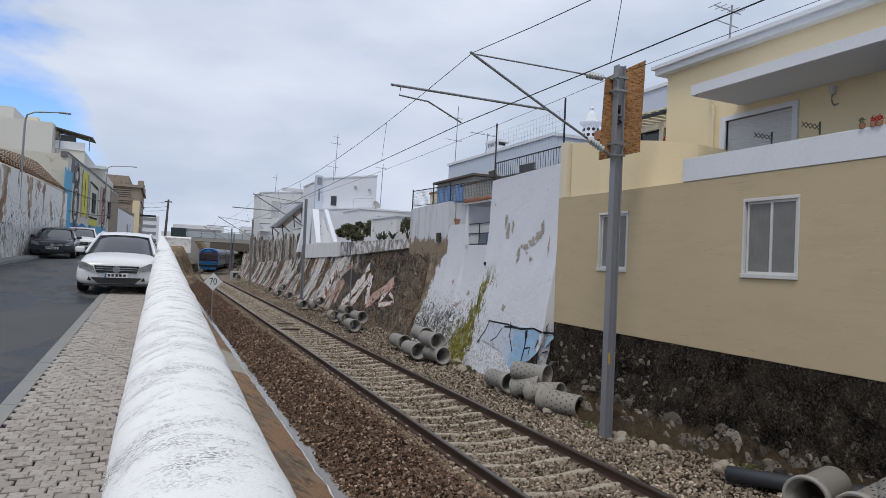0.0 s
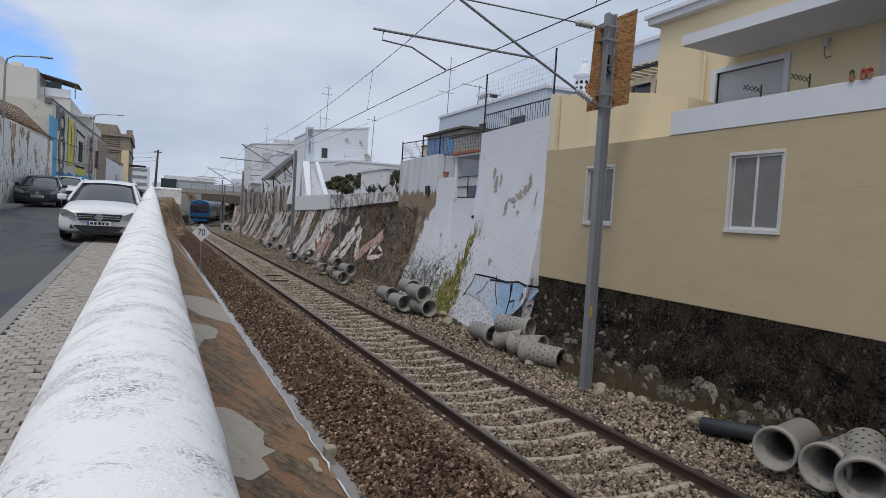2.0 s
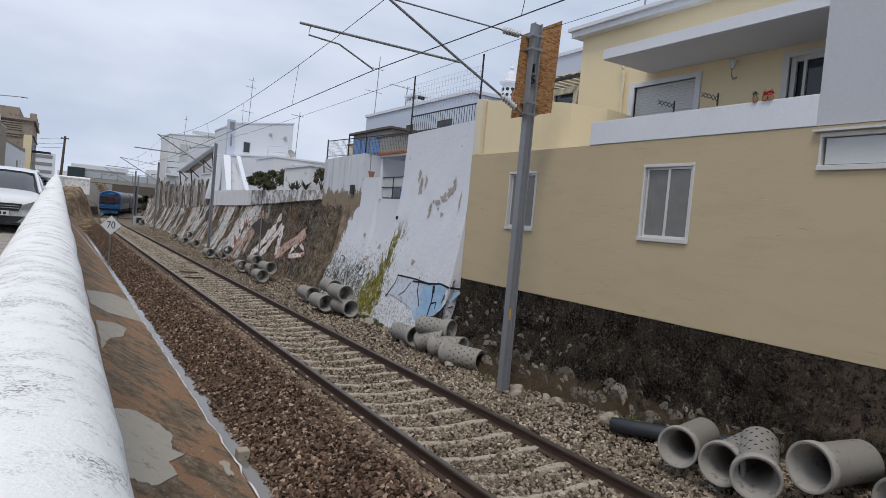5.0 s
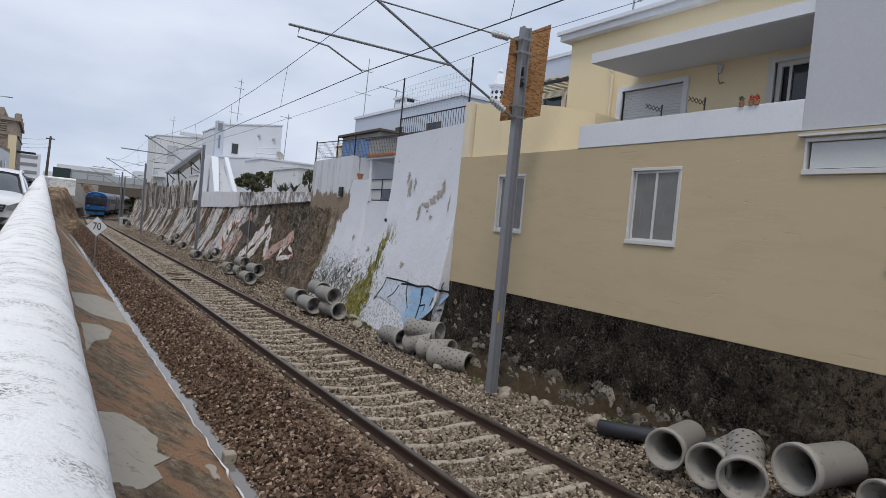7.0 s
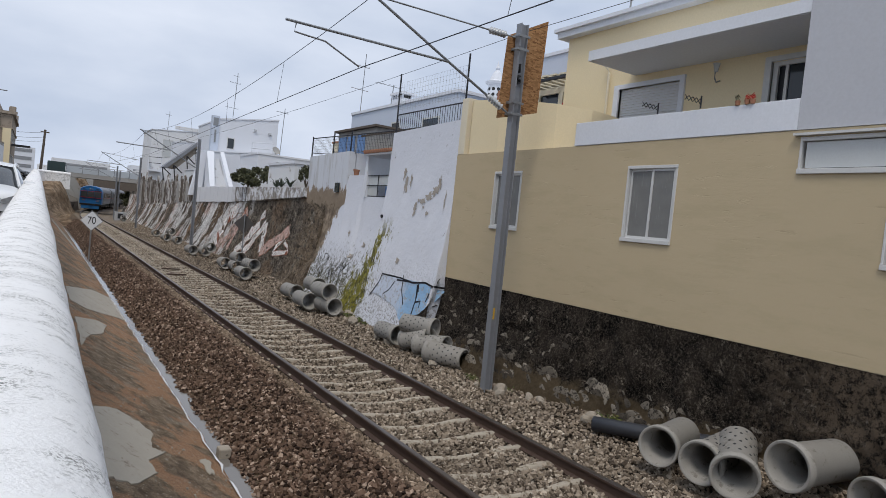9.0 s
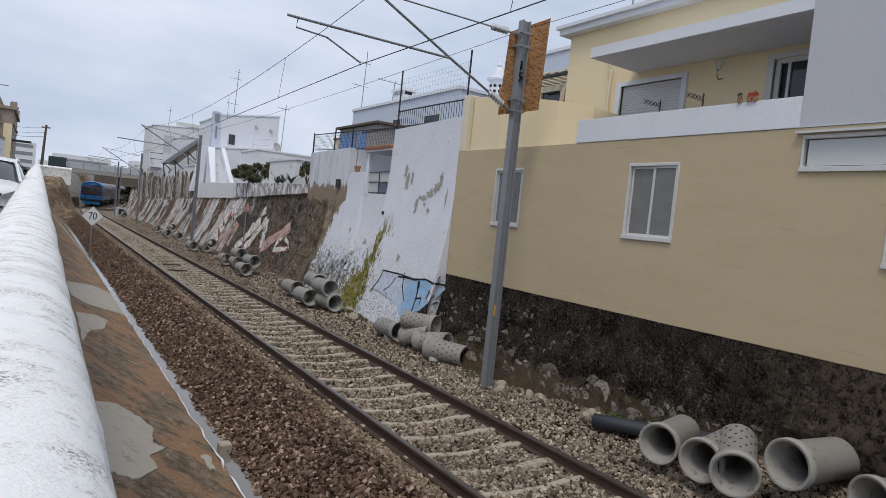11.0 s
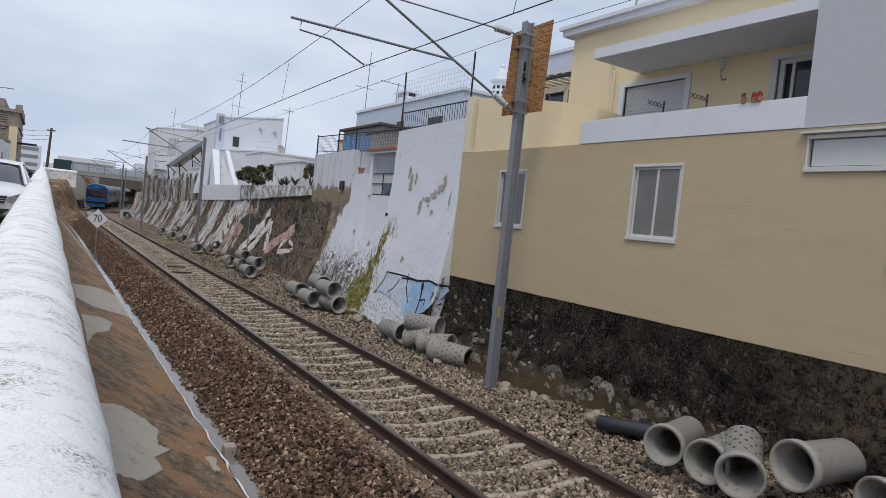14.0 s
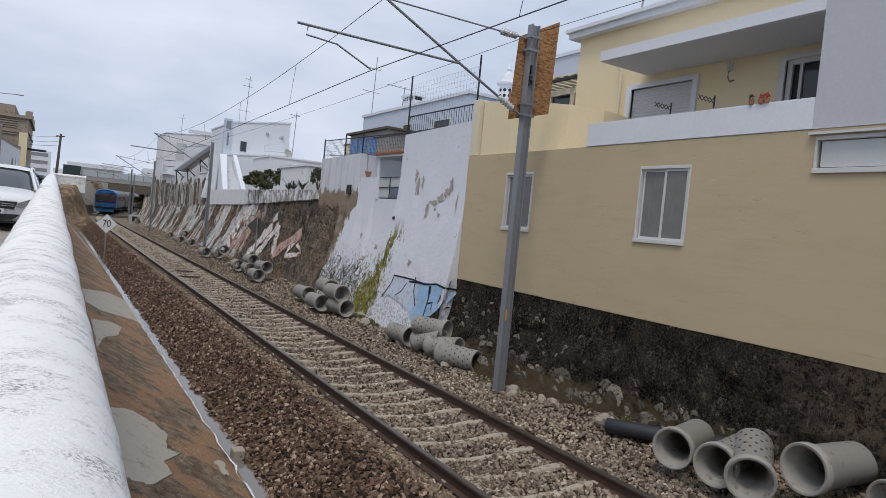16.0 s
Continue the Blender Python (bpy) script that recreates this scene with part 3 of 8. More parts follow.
# flush kerb between asphalt and cobbles
bm = bmesh.new()
for i in range(34):
    y = -3 + i * 1.0
    a = len(bm.verts)
    box(bm, -1.47, -1.33, y + 0.006, y + 0.994, 0, 1)
    for v in list(bm.verts)[-8:]:
        v.co.z = road_z(v.co.y) + (0.035 if v.co.z > 0.5 else -0.12)
solo("kerb", bm, KERB, "flush grey kerb stones along the cobbles", "kerb", "structure")
bm = bmesh.new()
grid(bm, steps(-6, 88, 47), [0, 1], lambda y, u: Vector((-1.35 + u * 1.1, y, road_z(y) + 0.012)))
PAVEMENT = solo("pavement", bm, COBBLE_BED, "cobbled pavement strip beside the white parapet", "pavement", "structure")

# ---- parapet ----
bm = bmesh.new()


def cap(y, i):
    r = road_z(y)
    wob = 0.012 * noise.noise(Vector((0.3, y * 0.7, 0))) + 0.006 * noise.noise(Vector((4, y * 2.9, i * 0.4)))
    prof = [(-0.20, -0.4), (-0.21, 0.66), (-0.245, 0.81)]
    for j in range(13):
        a = math.pi * (1 - j / 12)
        prof.append((0.272 * math.cos(a), 0.87 + 0.225 * math.sin(a) ** 0.85))
    prof += [(0.235, 0.79), (0.22, 0.66), (0.22, -0.9)]
    x, h = prof[i]
    return Vector((x - 0.07 + 0.6 * wob, y, r + h + wob + 0.008 * noise.noise(Vector((x * 9, y * 4.5, 2)))))


wall_ys = steps(-4, 30, 230) + steps(30.5, 87, 110)
grid(bm, wall_ys, range(19), cap)
# the far end bends round to the bridge
last = [cap(87, i) for i in range(19)]
prev = [v for v in bm.verts][-19:]
for s in range(1, 9):
    a = radians(90 * s / 8)
    ring = []
    for p in last:
        rad = 1.2 - p.x
        ring.append(bm.verts.new((1.2 - rad * math.cos(a), 87 + rad * math.sin(a), p.z)))
    for i in range(18):
        bm.faces.new((prev[i], prev[i + 1], ring[i + 1], ring[i]))
    prev = ring
ring = [bm.verts.new(v.co + Vector((2.2, 0, 0))) for v in prev]
for i in range(18):
    bm.faces.new((prev[i], prev[i + 1], ring[i + 1], ring[i]))
bmesh.ops.recalc_face_normals(bm, faces=bm.faces)
solo("wall_parapet", bm, LIMEWASH, "thick round-topped whitewashed parapet wall, lichen-stained", "parapet", "structure", True)

# ---- apron, ditch ----
def apron_point(y, u):
    top = 0.6 + 0.012 * y
    u = min(1.0, max(0.0, u))
    x = 0.11 + 2.07 * u
    z = top + (-0.52 - top) * u ** 0.92
    z += 0.018 * noise.noise(Vector((x * 2.1, y * 1.3, 0))) + 0.008 * noise.noise(Vector((x * 8, y * 7, 3)))
    x += (0.035 * noise.noise(Vector((0, y * 1.9, 7))) + 0.02 * noise.noise(Vector((0, y * 6, 7)))) * u
    return Vector((x, y, z))


bm = bmesh.new()
grid(bm, steps(-6, 34, 240) + steps(34.5, 80, 50), steps(0, 1, 16), apron_point)
solo("apron", bm, APRON, "sloping brown-stained concrete apron under the parapet, cracked", "embankment", "structure", True)


def mortar_patch(outline):
    """A thin ragged slab on the apron, its outline given as (along, down the slope)."""
    pts = []
    for (a, b), (c, d) in zip(outline, outline[1:] + outline[:1]):
        for i in range(6):
            t = i / 6
            j = noise.noise(Vector((a * 3 + t * 5, b * 9, 1.7)))
            pts.append((a + (c - a) * t + 0.10 * j, b + (d - b) * t + 0.018 * j))
    bm = bmesh.new()
    top = [bm.verts.new(apron_point(y, u) + Vector((0.004, 0, 0.012))) for y, u in pts]
    low = [bm.verts.new(apron_point(y, u) - Vector((0, 0, 0.03))) for y, u in pts]
    n = len(pts)
    for i in range(n):
        bm.faces.new((top[i], low[i], low[(i + 1) % n], top[(i + 1) % n]))
    f = bm.faces.new(top)
    bmesh.ops.triangulate(bm, faces=[f])
    bmesh.ops.recalc_face_normals(bm, faces=bm.faces)
    solo("mortar_patch", bm, APRON_PATCH, "pale grey mortar patch on the brown apron", "concrete patch", "structure")


solo("wall_parapet_footing", boxes((-0.12, 0.12, 1, 80, -0.4, 1.85), (-0.12, 0.12, -4, 0.996, -0.4, 1.4)), CONCRETE, "plain footing under the parapet above the apron", "retaining wall", "structure")
mortar_patch([(8.05, 0.28), (8.46, 0.43), (8.28, 0.56), (8.09, 0.604), (7.47, 0.551), (7.5, 0.628), (6.93, 0.502), (6.62, 0.517), (6.05, 0.386), (5.98, 0.271), (6.53, 0.266)])
mortar_patch([(17.94, 0.309), (20.84, 0.681), (22.08, 1), (18.2, 1), (17.43, 0.821), (16.23, 0.507), (15.96, 0.333)])
mortar_patch([(14.04, 0.333), (14.94, 0.522), (15.21, 0.657), (13.66, 0.551), (12.92, 0.43), (11.34, 0.314)])
mortar_patch([(7.81, 0.852), (7.94, 0.914), (7.54, 0.91), (7.45, 0.863)])
mortar_patch([(58.24, 0.514), (46.68, 0.808), (35.9, 0.96), (33.6, 0.958), (41.47, 0.796), (54.24, 0.507)])

bm = bmesh.new()
lip_ys = steps(-6, 60, 370)
grid(bm, lip_ys, [0, 1, 2], lambda y, i: apron_point(y, 0.985) + Vector(((-0.03, 0.012, 0.03)[i], 0, (0.05, 0.035, -0.08)[i])) * (0.55 + 0.75 * noise.noise(Vector((y * 2.3, 5, 0))) + 0.4 * noise.noise(Vector((y * 7, 1, 0)))))
solo("mortar_lip", bm, WHITE_OLD, "crumbling white mortar lip along the ditch", "mortar lip", "structure")
bm = bmesh.new()
grid(bm, steps(-6, 90, 192), [0, 0.5, 1], lambda y, u: Vector((2.1 + 0.42 * u, y, -0.585)))
solo("ditch_water", bm, WATER, "narrow ditch of still rainwater below the apron", "water", "structure")

# ---- ballast ----
def bed_z(x, y):
    d = x - bend(y)
    return lerp(d, ((2.2, -0.66), (2.5, -0.56), (2.85, -0.30), (3.2, -0.11), (3.6, -0.10), (3.85, -0.15), (4.2, -0.185), (4.9, -0.205), (5.5, -0.185), (5.95, -0.155), (6.6, -0.15), (7.2, -0.12), (8.2, lerp(y, ((4, 0.25), (7, 0.15), (9, 0.0)))))) + 0.02 * noise.noise(Vector((x * 2, y * 1.4, 0)))


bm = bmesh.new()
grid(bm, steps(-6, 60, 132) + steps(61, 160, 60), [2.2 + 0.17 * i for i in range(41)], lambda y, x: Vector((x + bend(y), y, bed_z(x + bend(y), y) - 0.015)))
solo("ballast_bed", bm, BALLAST_BED, "bed of gravel ballast under the track, gap shade in its colour", "ballast", "structure")


def stones(name, n, spot, size, material, label, seed):
    """Many loose stones as one sheet of small hulls."""
    rng = np.random.default_rng(seed)
    hull = np.array([(-1, -1, -1), (1, -1, -1), (1, 1, -1), (-1, 1, -1), (-1, -1, 1), (1, -1, 1), (1, 1, 1), (-1, 1, 1)]) * 0.62
    fi = np.array([(0, 2, 1), (0, 3, 2), (4, 5, 6), (4, 6, 7), (0, 1, 5), (0, 5, 4), (1, 2, 6), (1, 6, 5), (2, 3, 7), (2, 7, 6), (3, 0, 4), (3, 4, 7)])
    places = np.array([spot(rng) for _ in range(n)])
    q = rng.normal(size=(n, 4))
    q /= np.linalg.norm(q, axis=1)[:, None]
    w, x, y, z = q.T
    rot = np.stack([1 - 2 * (y * y + z * z), 2 * (x * y - z * w), 2 * (x * z + y * w), 2 * (x * y + z * w), 1 - 2 * (x * x + z * z), 2 * (y * z - x * w), 2 * (x * z - y * w), 2 * (y * z + x * w), 1 - 2 * (x * x + y * y)], 1).reshape(n, 3, 3)
    s = size * rng.uniform(0.55, 1.25, (n, 1, 1)) * rng.uniform(0.6, 1.25, (n, 1, 3))
    v = hull[None] * rng.uniform(0.55, 1.25, (n, 8, 3)) * s
    v = np.einsum("nij,nkj->nki", rot, v) + places[:, None, :]
    f = (fi[None] + (np.arange(n) * 8)[:, None, None]).reshape(-1)
    me = bpy.data.meshes.new(name)
    me.vertices.add(n * 8)
    me.vertices.foreach_set("co", v.reshape(-1).astype(np.float32))
    me.loops.add(len(f))
    me.loops.foreach_set("vertex_index", f.astype(np.int32))
    me.polygons.add(len(f) // 3)
    me.polygons.foreach_set("loop_start", np.arange(0, len(f), 3, dtype=np.int32))
    me.update(calc_edges=True)
    me.shade_flat()
    me.materials.append(material)
    return tagged(new(name, me), label, "ballast", "", "stuff")


def shoulder_spot(rng):
    y = 3.0 + 66 * rng.random() ** 1.9
    x = 2.36 + 0.13 * noise.noise(Vector((y * 1.1, 3, 0))) + 0.08 * noise.noise(Vector((y * 4, 9, 0)))
    x += (3.87 - x) * rng.random()
    return x, y, bed_z(x, y) + rng.uniform(-0.02, 0.02)


def between_spot(rng):
    y = 3.5 + 62 * rng.random() ** 1.9
    x = 4.08 + 1.64 * rng.random()
    return x, y, bed_z(x, y) + rng.uniform(-0.02, 0.022)


def side_spot(rng):
    y = 2.5 + 66 * rng.random() ** 1.9
    x = 5.88 + (foot_x(y) + 0.1 - 5.88) * rng.random()
    return x, y, bed_z(x, y) + rng.uniform(-0.02, 0.02)


stones("ballast_stones_shoulder", 50000, shoulder_spot, 0.037, BALLAST_BROWN, "rust-brown crushed stone ballast shoulder", 1)
stones("ballast_stones_between_rails", 38000, between_spot, 0.033, BALLAST_GREY, "grey crushed stone between the rails", 2)
stones("ballast_stones_verge", 38000, side_spot, 0.035, BALLAST_GREY, "pale grey and brown gravel beside the track", 3)

# ---- track ----
TRACK = thing("railway_track", (4.9, 0, -0.2), "single railway track, rusty rails on pale concrete sleepers", "railway track", "", "structure")
track_ys = [-6 + 2 * i for i in range(37)] + [68 + 2 * i for i in range(51)]
web = [(-0.07, -0.172), (0.07, -0.172), (0.07, -0.16), (0.012, -0.14), (0.012, -0.045), (0.036, -0.035), (0.036, -0.012), (-0.036, -0.012), (-0.036, -0.035), (-0.012, -0.045), (-0.012, -0.14), (-0.07, -0.16)]
for side in (-0.885, 0.885):
    bm = bmesh.new()
    rows = [[bm.verts.new((track_x(y) + side + a, y, b)) for a, b in web] for y in track_ys]
    for p, q in zip(rows, rows[1:]):
        for i in range(12):
            bm.faces.new((p[i], p[(i + 1) % 12], q[(i + 1) % 12], q[i]))
    bmesh.ops.recalc_face_normals(bm, faces=bm.faces)
    rail = part("rail", bm, RAIL_RUST, TRACK, "rusty steel rail")
    bm = bmesh.new()
    head = [(-0.034, -0.012), (0.034, -0.012), (0.03, 0.0), (-0.03, 0.0)]
    rows = [[bm.verts.new((track_x(y) + side + a, y, b)) for a, b in head] for y in track_ys]
    for p, q in zip(rows, rows[1:]):
        for i in range(4):
            bm.faces.new((p[i], p[(i + 1) % 4], q[(i + 1) % 4], q[i]))
    bmesh.ops.recalc_face_normals(bm, faces=bm.faces)
    part("rail_head", bm, RAIL_HEAD, rail, "worn shiny running surface")

bm = bmesh.new()
stations = [(-0.94, 0.052, 0.040), (-0.62, 0.052, 0.043), (-0.45, 0.046, 0.028), (-0.2, 0.037, 0.006), (0.2, 0.037, 0.006), (0.45, 0.046, 0.028), (0.62, 0.052, 0.043), (0.98, 0.052, 0.040)]
rows = [[bm.verts.new(p) for p in ((x, -w - 0.05, -0.12), (x, -w, h - 0.014), (x, -w + 0.014, h), (x, w - 0.014, h), (x, w, h - 0.014), (x, w + 0.05, -0.12))] for x, w, h in stations]
for a, b in zip(rows, rows[1:]):
    for i in range(6):
        bm.faces.new((a[i], b[i], b[(i + 1) % 6], a[(i + 1) % 6]))
bm.faces.new(rows[0])
bm.faces.new(rows[-1][::-1])
bmesh.ops.recalc_face_normals(bm, faces=bm.faces)
sleeper_mesh = bpy.data.meshes.new("sleeper")
bm.to_mesh(sleeper_mesh)
bm.free()
sleeper_mesh.materials.append(SLEEPER)
for i in range(177):
    y = -6.0 + 0.6 * i
    ob = new("sleeper", sleeper_mesh)
    ob.parent = TRACK
    ob.location = Vector((track_x(y) + 0.01 * math.sin(i * 7.3), y, -0.182)) - Vector(TRACK.location)
    ob.rotation_euler.z = -math.atan(max(0, y - 68) / 300) + 0.01 * math.sin(i * 3.1)

# ---- retaining walls ----
def bank_mesh(y0, y1, n, m, rough, seed):
    bm = bmesh.new()
    us = steps(0, 1, m)
    grid(bm, steps(y0, y1, n), us, lambda y, u: bank(y, u, rough, seed))
    # top shelf running back into the ground
    top = [bm.verts.new(bank(y, 1.0)) for y in steps(y0, y1, n)]
    back = [bm.verts.new(bank(y, 1.0) + Vector((1.4, 0, 0))) for y in steps(y0, y1, n)]
    for i in range(n):
        bm.faces.new((top[i], back[i], back[i + 1], top[i + 1]))
    for y in (y0, y1):
        ring = [bm.verts.new(bank(y, u, rough, seed)) for u in us]
        bm.faces.new(ring + [bm.verts.new((ring[0].co.x + 1.9, y, head_z(y))), bm.verts.new((ring[0].co.x + 1.9, y, -0.25))])
    bmesh.ops.recalc_face_normals(bm, faces=bm.faces)
    return bm


def toe(y, v):
    """The rubble runs on a little way over the foot of the white buttress."""
    k = max(0.02, 1 - max(0.0, y - 12.2) / 1.7)
    zt = -0.25 + 1.85 * k
    z = -0.25 + (zt + 0.25) * v
    u = (z + 0.25) / (head_z(13.0) + 0.25)
    x = foot_x(y) + (8.2 - foot_x(y)) * (1 - (1 - u) ** 1.9)
    return Vector((x - 0.10 + 0.10 * noise.noise(Vector((y * 3, z * 3, 0))) + 0.16 * v * v, y, z))


bm = grid(bmesh.new(), steps(12.25, 13.85, 22), steps(0, 1, 14), toe)
bmesh.ops.recalc_face_normals(bm, faces=bm.faces)
solo("wall_rubble_toe", bm, DARK_ROCK, "dark rubble lapping over the white wall's foot", "stone wall", "structure")
solo("wall_rubble_base", bank_mesh(-6, 12.3, 150, 22, 0.16, 0), DARK_ROCK, "black-stained rubble stone base under the yellow house", "stone wall", "structure")
solo("wall_white_buttress", bank_mesh(12.32, 16.38, 40, 26, 0.03, 3), PEELING, "whitewashed flared retaining wall, peeling and mossy", "retaining wall", "structure", True)
solo("wall_white_slope", bank_mesh(16.4, 21.5, 50, 26, 0.03, 5), PEELING, "whitewashed sloping retaining wall with green moss", "retaining wall", "structure", True)
solo("wall_grey_rubble", bank_mesh(21.5, 46, 300, 40, 0.22, 8), GREY_ROCK, "grey rubble retaining wall along the railway cutting", "retaining wall", "structure")
solo("wall_grey_rubble_far", bank_mesh(46, 125, 320, 30, 0.22, 8), GREY_ROCK, "whitewash-streaked rubble retaining wall near the bridge", "retaining wall", "structure")
solo("wall_edge_post", boxes((7.91, 8.03, 12.33, 12.42, 1.62, 2.30), bevel=0.008), WOOD_GREY, "dark weathered board at the white wall's edge", "board", "structure")

# ---- yellow house ----
HOUSE = thing("yellow_house", (11.5, 6.5, 1.57), "yellow rendered two-storey house with white balcony", "house")
part("wall", wall_x(8.0, 8.3, -2, 12.3, 1.57, 4.36, [(9.91, 10.8, 2.8, 3.95), (6.28, 7.24, 2.8, 3.98), (2.75, 4.5, 3.84, 4.27), (1.4, 3.44, 2.75, 3.31)]), YELLOW, HOUSE, "yellow rendered lower wall")
bm = bmesh.new()
grid(bm, steps(-1.9, 12.2, 280), [0, 1], lambda y, u: Vector((7.992, y, 1.62 if u else 1.575 + 0.012 * noise.noise(Vector((y * 1.7, 0, 0))) + 0.012 * noise.noise(Vector((y * 14, 3, 0))))))
part("render_edge", bm, YELLOW, HOUSE, "ragged lower edge of the render")
part("floor_slab", boxes((8.3, 16, -2, 12.3, 4.16, 4.36)), CONCRETE, HOUSE, "concrete floor slab")
part("inner_wall", boxes((9.3, 9.4, -1.9, 12.2, 1.57, 4.15)), GLASS_DARK, HOUSE, "dark room behind the windows")
part("upper_wall", wall_x(9.2, 9.45, -2, 10.3, 4.36, 6.86, [(7.37, 8.74, 4.36, 5.62), (5.0, 5.74, 4.36, 5.66)]), CREAM, HOUSE, "cream upper wall behind the balcony")
part("gable_wall", boxes((9.45, 16, 10.05, 10.3, 4.36, 6.86)), CREAM_PALE, HOUSE, "pale cream end wall")
part("roof", boxes((9.02, 16.2, -2, 10.48, 6.86, 6.98), (8.96, 16.2, -2, 10.54, 6.98, 7.05)), WHITE, HOUSE, "white cornice slab")
part("canopy", boxes((8.0, 9.19, 4.56, 8.42, 5.846, 6.02)), WHITE, HOUSE, "white projecting canopy slab")
part("soffit", boxes((8.03, 9.19, 4.57, 8.39, 5.838, 5.845)), WHITE, HOUSE, "pale painted underside of the canopy")
bm = boxes((7.986, 8.12, 4.56, 8.53, 4.365, 4.765), bevel=0.008)
part("parapet", bm, WHITE, HOUSE, "white balcony parapet")
part("balcony_floor", boxes((8.12, 9.19, 4.56, 8.5, 4.365, 4.40)), CONCRETE, HOUSE)
# white like the rest; its shade is put into the colour
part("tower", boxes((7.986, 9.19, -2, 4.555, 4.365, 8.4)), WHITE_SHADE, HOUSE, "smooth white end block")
# terrace end wall: low cream wall that curves back to the house
bm = bmesh.new()
front = [(8.12, 12.05), (8.04, 11.9), (8.04, 10.9), (8.12, 10.2), (8.35, 9.5), (8.75, 8.95), (9.19, 8.7)]
rows = []
for i, (x, y) in enumerate(front):
    top = lerp(i, ((0, 5.58), (1, 5.55), (4, 5.28), (6, 5.08)))
    rows.append([bm.verts.new((x, y, 4.37)), bm.verts.new((x, y, top)), bm.verts.new((x + 0.16, y + 0.08, top)), bm.verts.new((x + 0.16, y + 0.08, 4.37))])
for a, b in zip(rows, rows[1:]):
    for i in range(3):
        bm.faces.new((a[i], a[i + 1], b[i + 1], b[i]))
bmesh.ops.recalc_face_normals(bm, faces=bm.faces)
part("terrace_wall", bm, CREAM, HOUSE, "curved cream terrace wall")
part("end_pier", boxes((8.0, 8.35, 12.06, 12.3, 4.365, 5.62), bevel=0.01), CREAM_PALE, HOUSE, "pale weathered end pier")


def sliding_window(name, x, y0, y1, z0, z1, label, pane=GLASS_FROST, n=2, lip=0.035, sub=HOUSE):
    w = part(name, boxes((x - lip, x + 0.09, y0, y1, z0 - 0.03, z0 + 0.035), (x - 0.012, x + 0.09, y0, y1, z1 - 0.05, z1), (x - 0.012, x + 0.09, y0, y0 + 0.03, z0 + 0.035, z1 - 0.05), (x - 0.012, x + 0.09, y1 - 0.03, y1, z0 + 0.035, z1 - 0.05), bevel=0.006), FRAME_WHITE, sub, label)
    step = (y1 - y0 - 0.09) / n
    for i in range(n):
        a = y0 + 0.045 + i * step
        b = a + step
        off = 0.03 + 0.025 * (i % 2)
        if n > 1:
            part("sash", boxes((x + off - 0.015, x + off + 0.02, a, a + 0.03, z0 + 0.036, z1 - 0.051), (x + off - 0.015, x + off + 0.02, b - 0.03, b, z0 + 0.036, z1 - 0.051), (x + off - 0.014, x + off + 0.019, a + 0.03, b - 0.03, z0 + 0.036, z0 + 0.07), (x + off - 0.014, x + off + 0.019, a + 0.03, b - 0.03, z1 - 0.085, z1 - 0.051)), FRAME_WHITE, w)
        part("pane", boxes((x + off, x + off + 0.008, a + 0.02, b - 0.02, z0 + 0.05, z1 - 0.06)), pane, w, "ribbed obscure glass" if pane is GLASS_FROST else "pale obscure glass")
    return w


sliding_window("window", 8.0, 6.28, 7.24, 2.8, 3.98, "white sliding window with obscure panes")
sliding_window("window", 8.0, 9.91, 10.8, 2.8, 3.95, "white sliding window with obscure panes")
sliding_window("window", 8.0, 2.75, 4.5, 3.84, 4.27, "long white strip window", GLASS_PALE, 1)
sliding_window("window", 8.0, 1.4, 3.44, 2.75, 3.31, "white strip window", GLASS_PALE, 1)
part("lintel_flashing", boxes((7.93, 7.995, 2.6, 4.57, 4.285, 4.315)), FRAME_WHITE, HOUSE, "thin white drip edge")
# shuttered opening on the balcony
sh = part("shutter_window", boxes((9.16, 9.28, 8.74, 8.86, 4.41, 5.70), (9.16, 9.28, 7.27, 7.37, 4.41, 5.70), (9.16, 9.28, 7.37, 8.74, 5.62, 5.70)), WHITE, HOUSE, "white surround with a lowered shutter")
for i in range(24):
    z = 4.42 + i * 0.05
    part("slat", boxes((9.235, 9.25, 7.375, 8.735, z, z + 0.046), bevel=0.004), SHUTTER, sh)
sl = part("balcony_door", boxes((9.16, 9.28, 5.74, 5.84, 4.41, 5.74), (9.16, 9.28, 5.0, 5.74, 5.665, 5.74), (9.22, 9.27, 5.66, 5.735, 4.41, 5.66), (9.22, 9.27, 5.5, 5.545, 4.41, 5.6), (9.215, 9.27, 5.0, 5.66, 5.6, 5.66)), FRAME_WHITE, HOUSE, "half-open white sliding balcony door")
part("pane", boxes((9.25, 9.26, 5.01, 5.5, 4.42, 5.6)), GLASS_DARK, sl, "dark reflecting glass")
part("blind", boxes((9.29, 9.31, 5.55, 5.73, 4.42, 5.65)), DARK_METAL, sl, "dark folded blind")
part("downpipe", tubes(0.026, [(9.15, 9.02, 4.42), (9.15, 9.02, 5.95), (9.14, 9.05, 6.05), (9.1, 9.10, 6.12)], seg=10), CREAM_PALE, HOUSE, "cream rainwater downpipe")

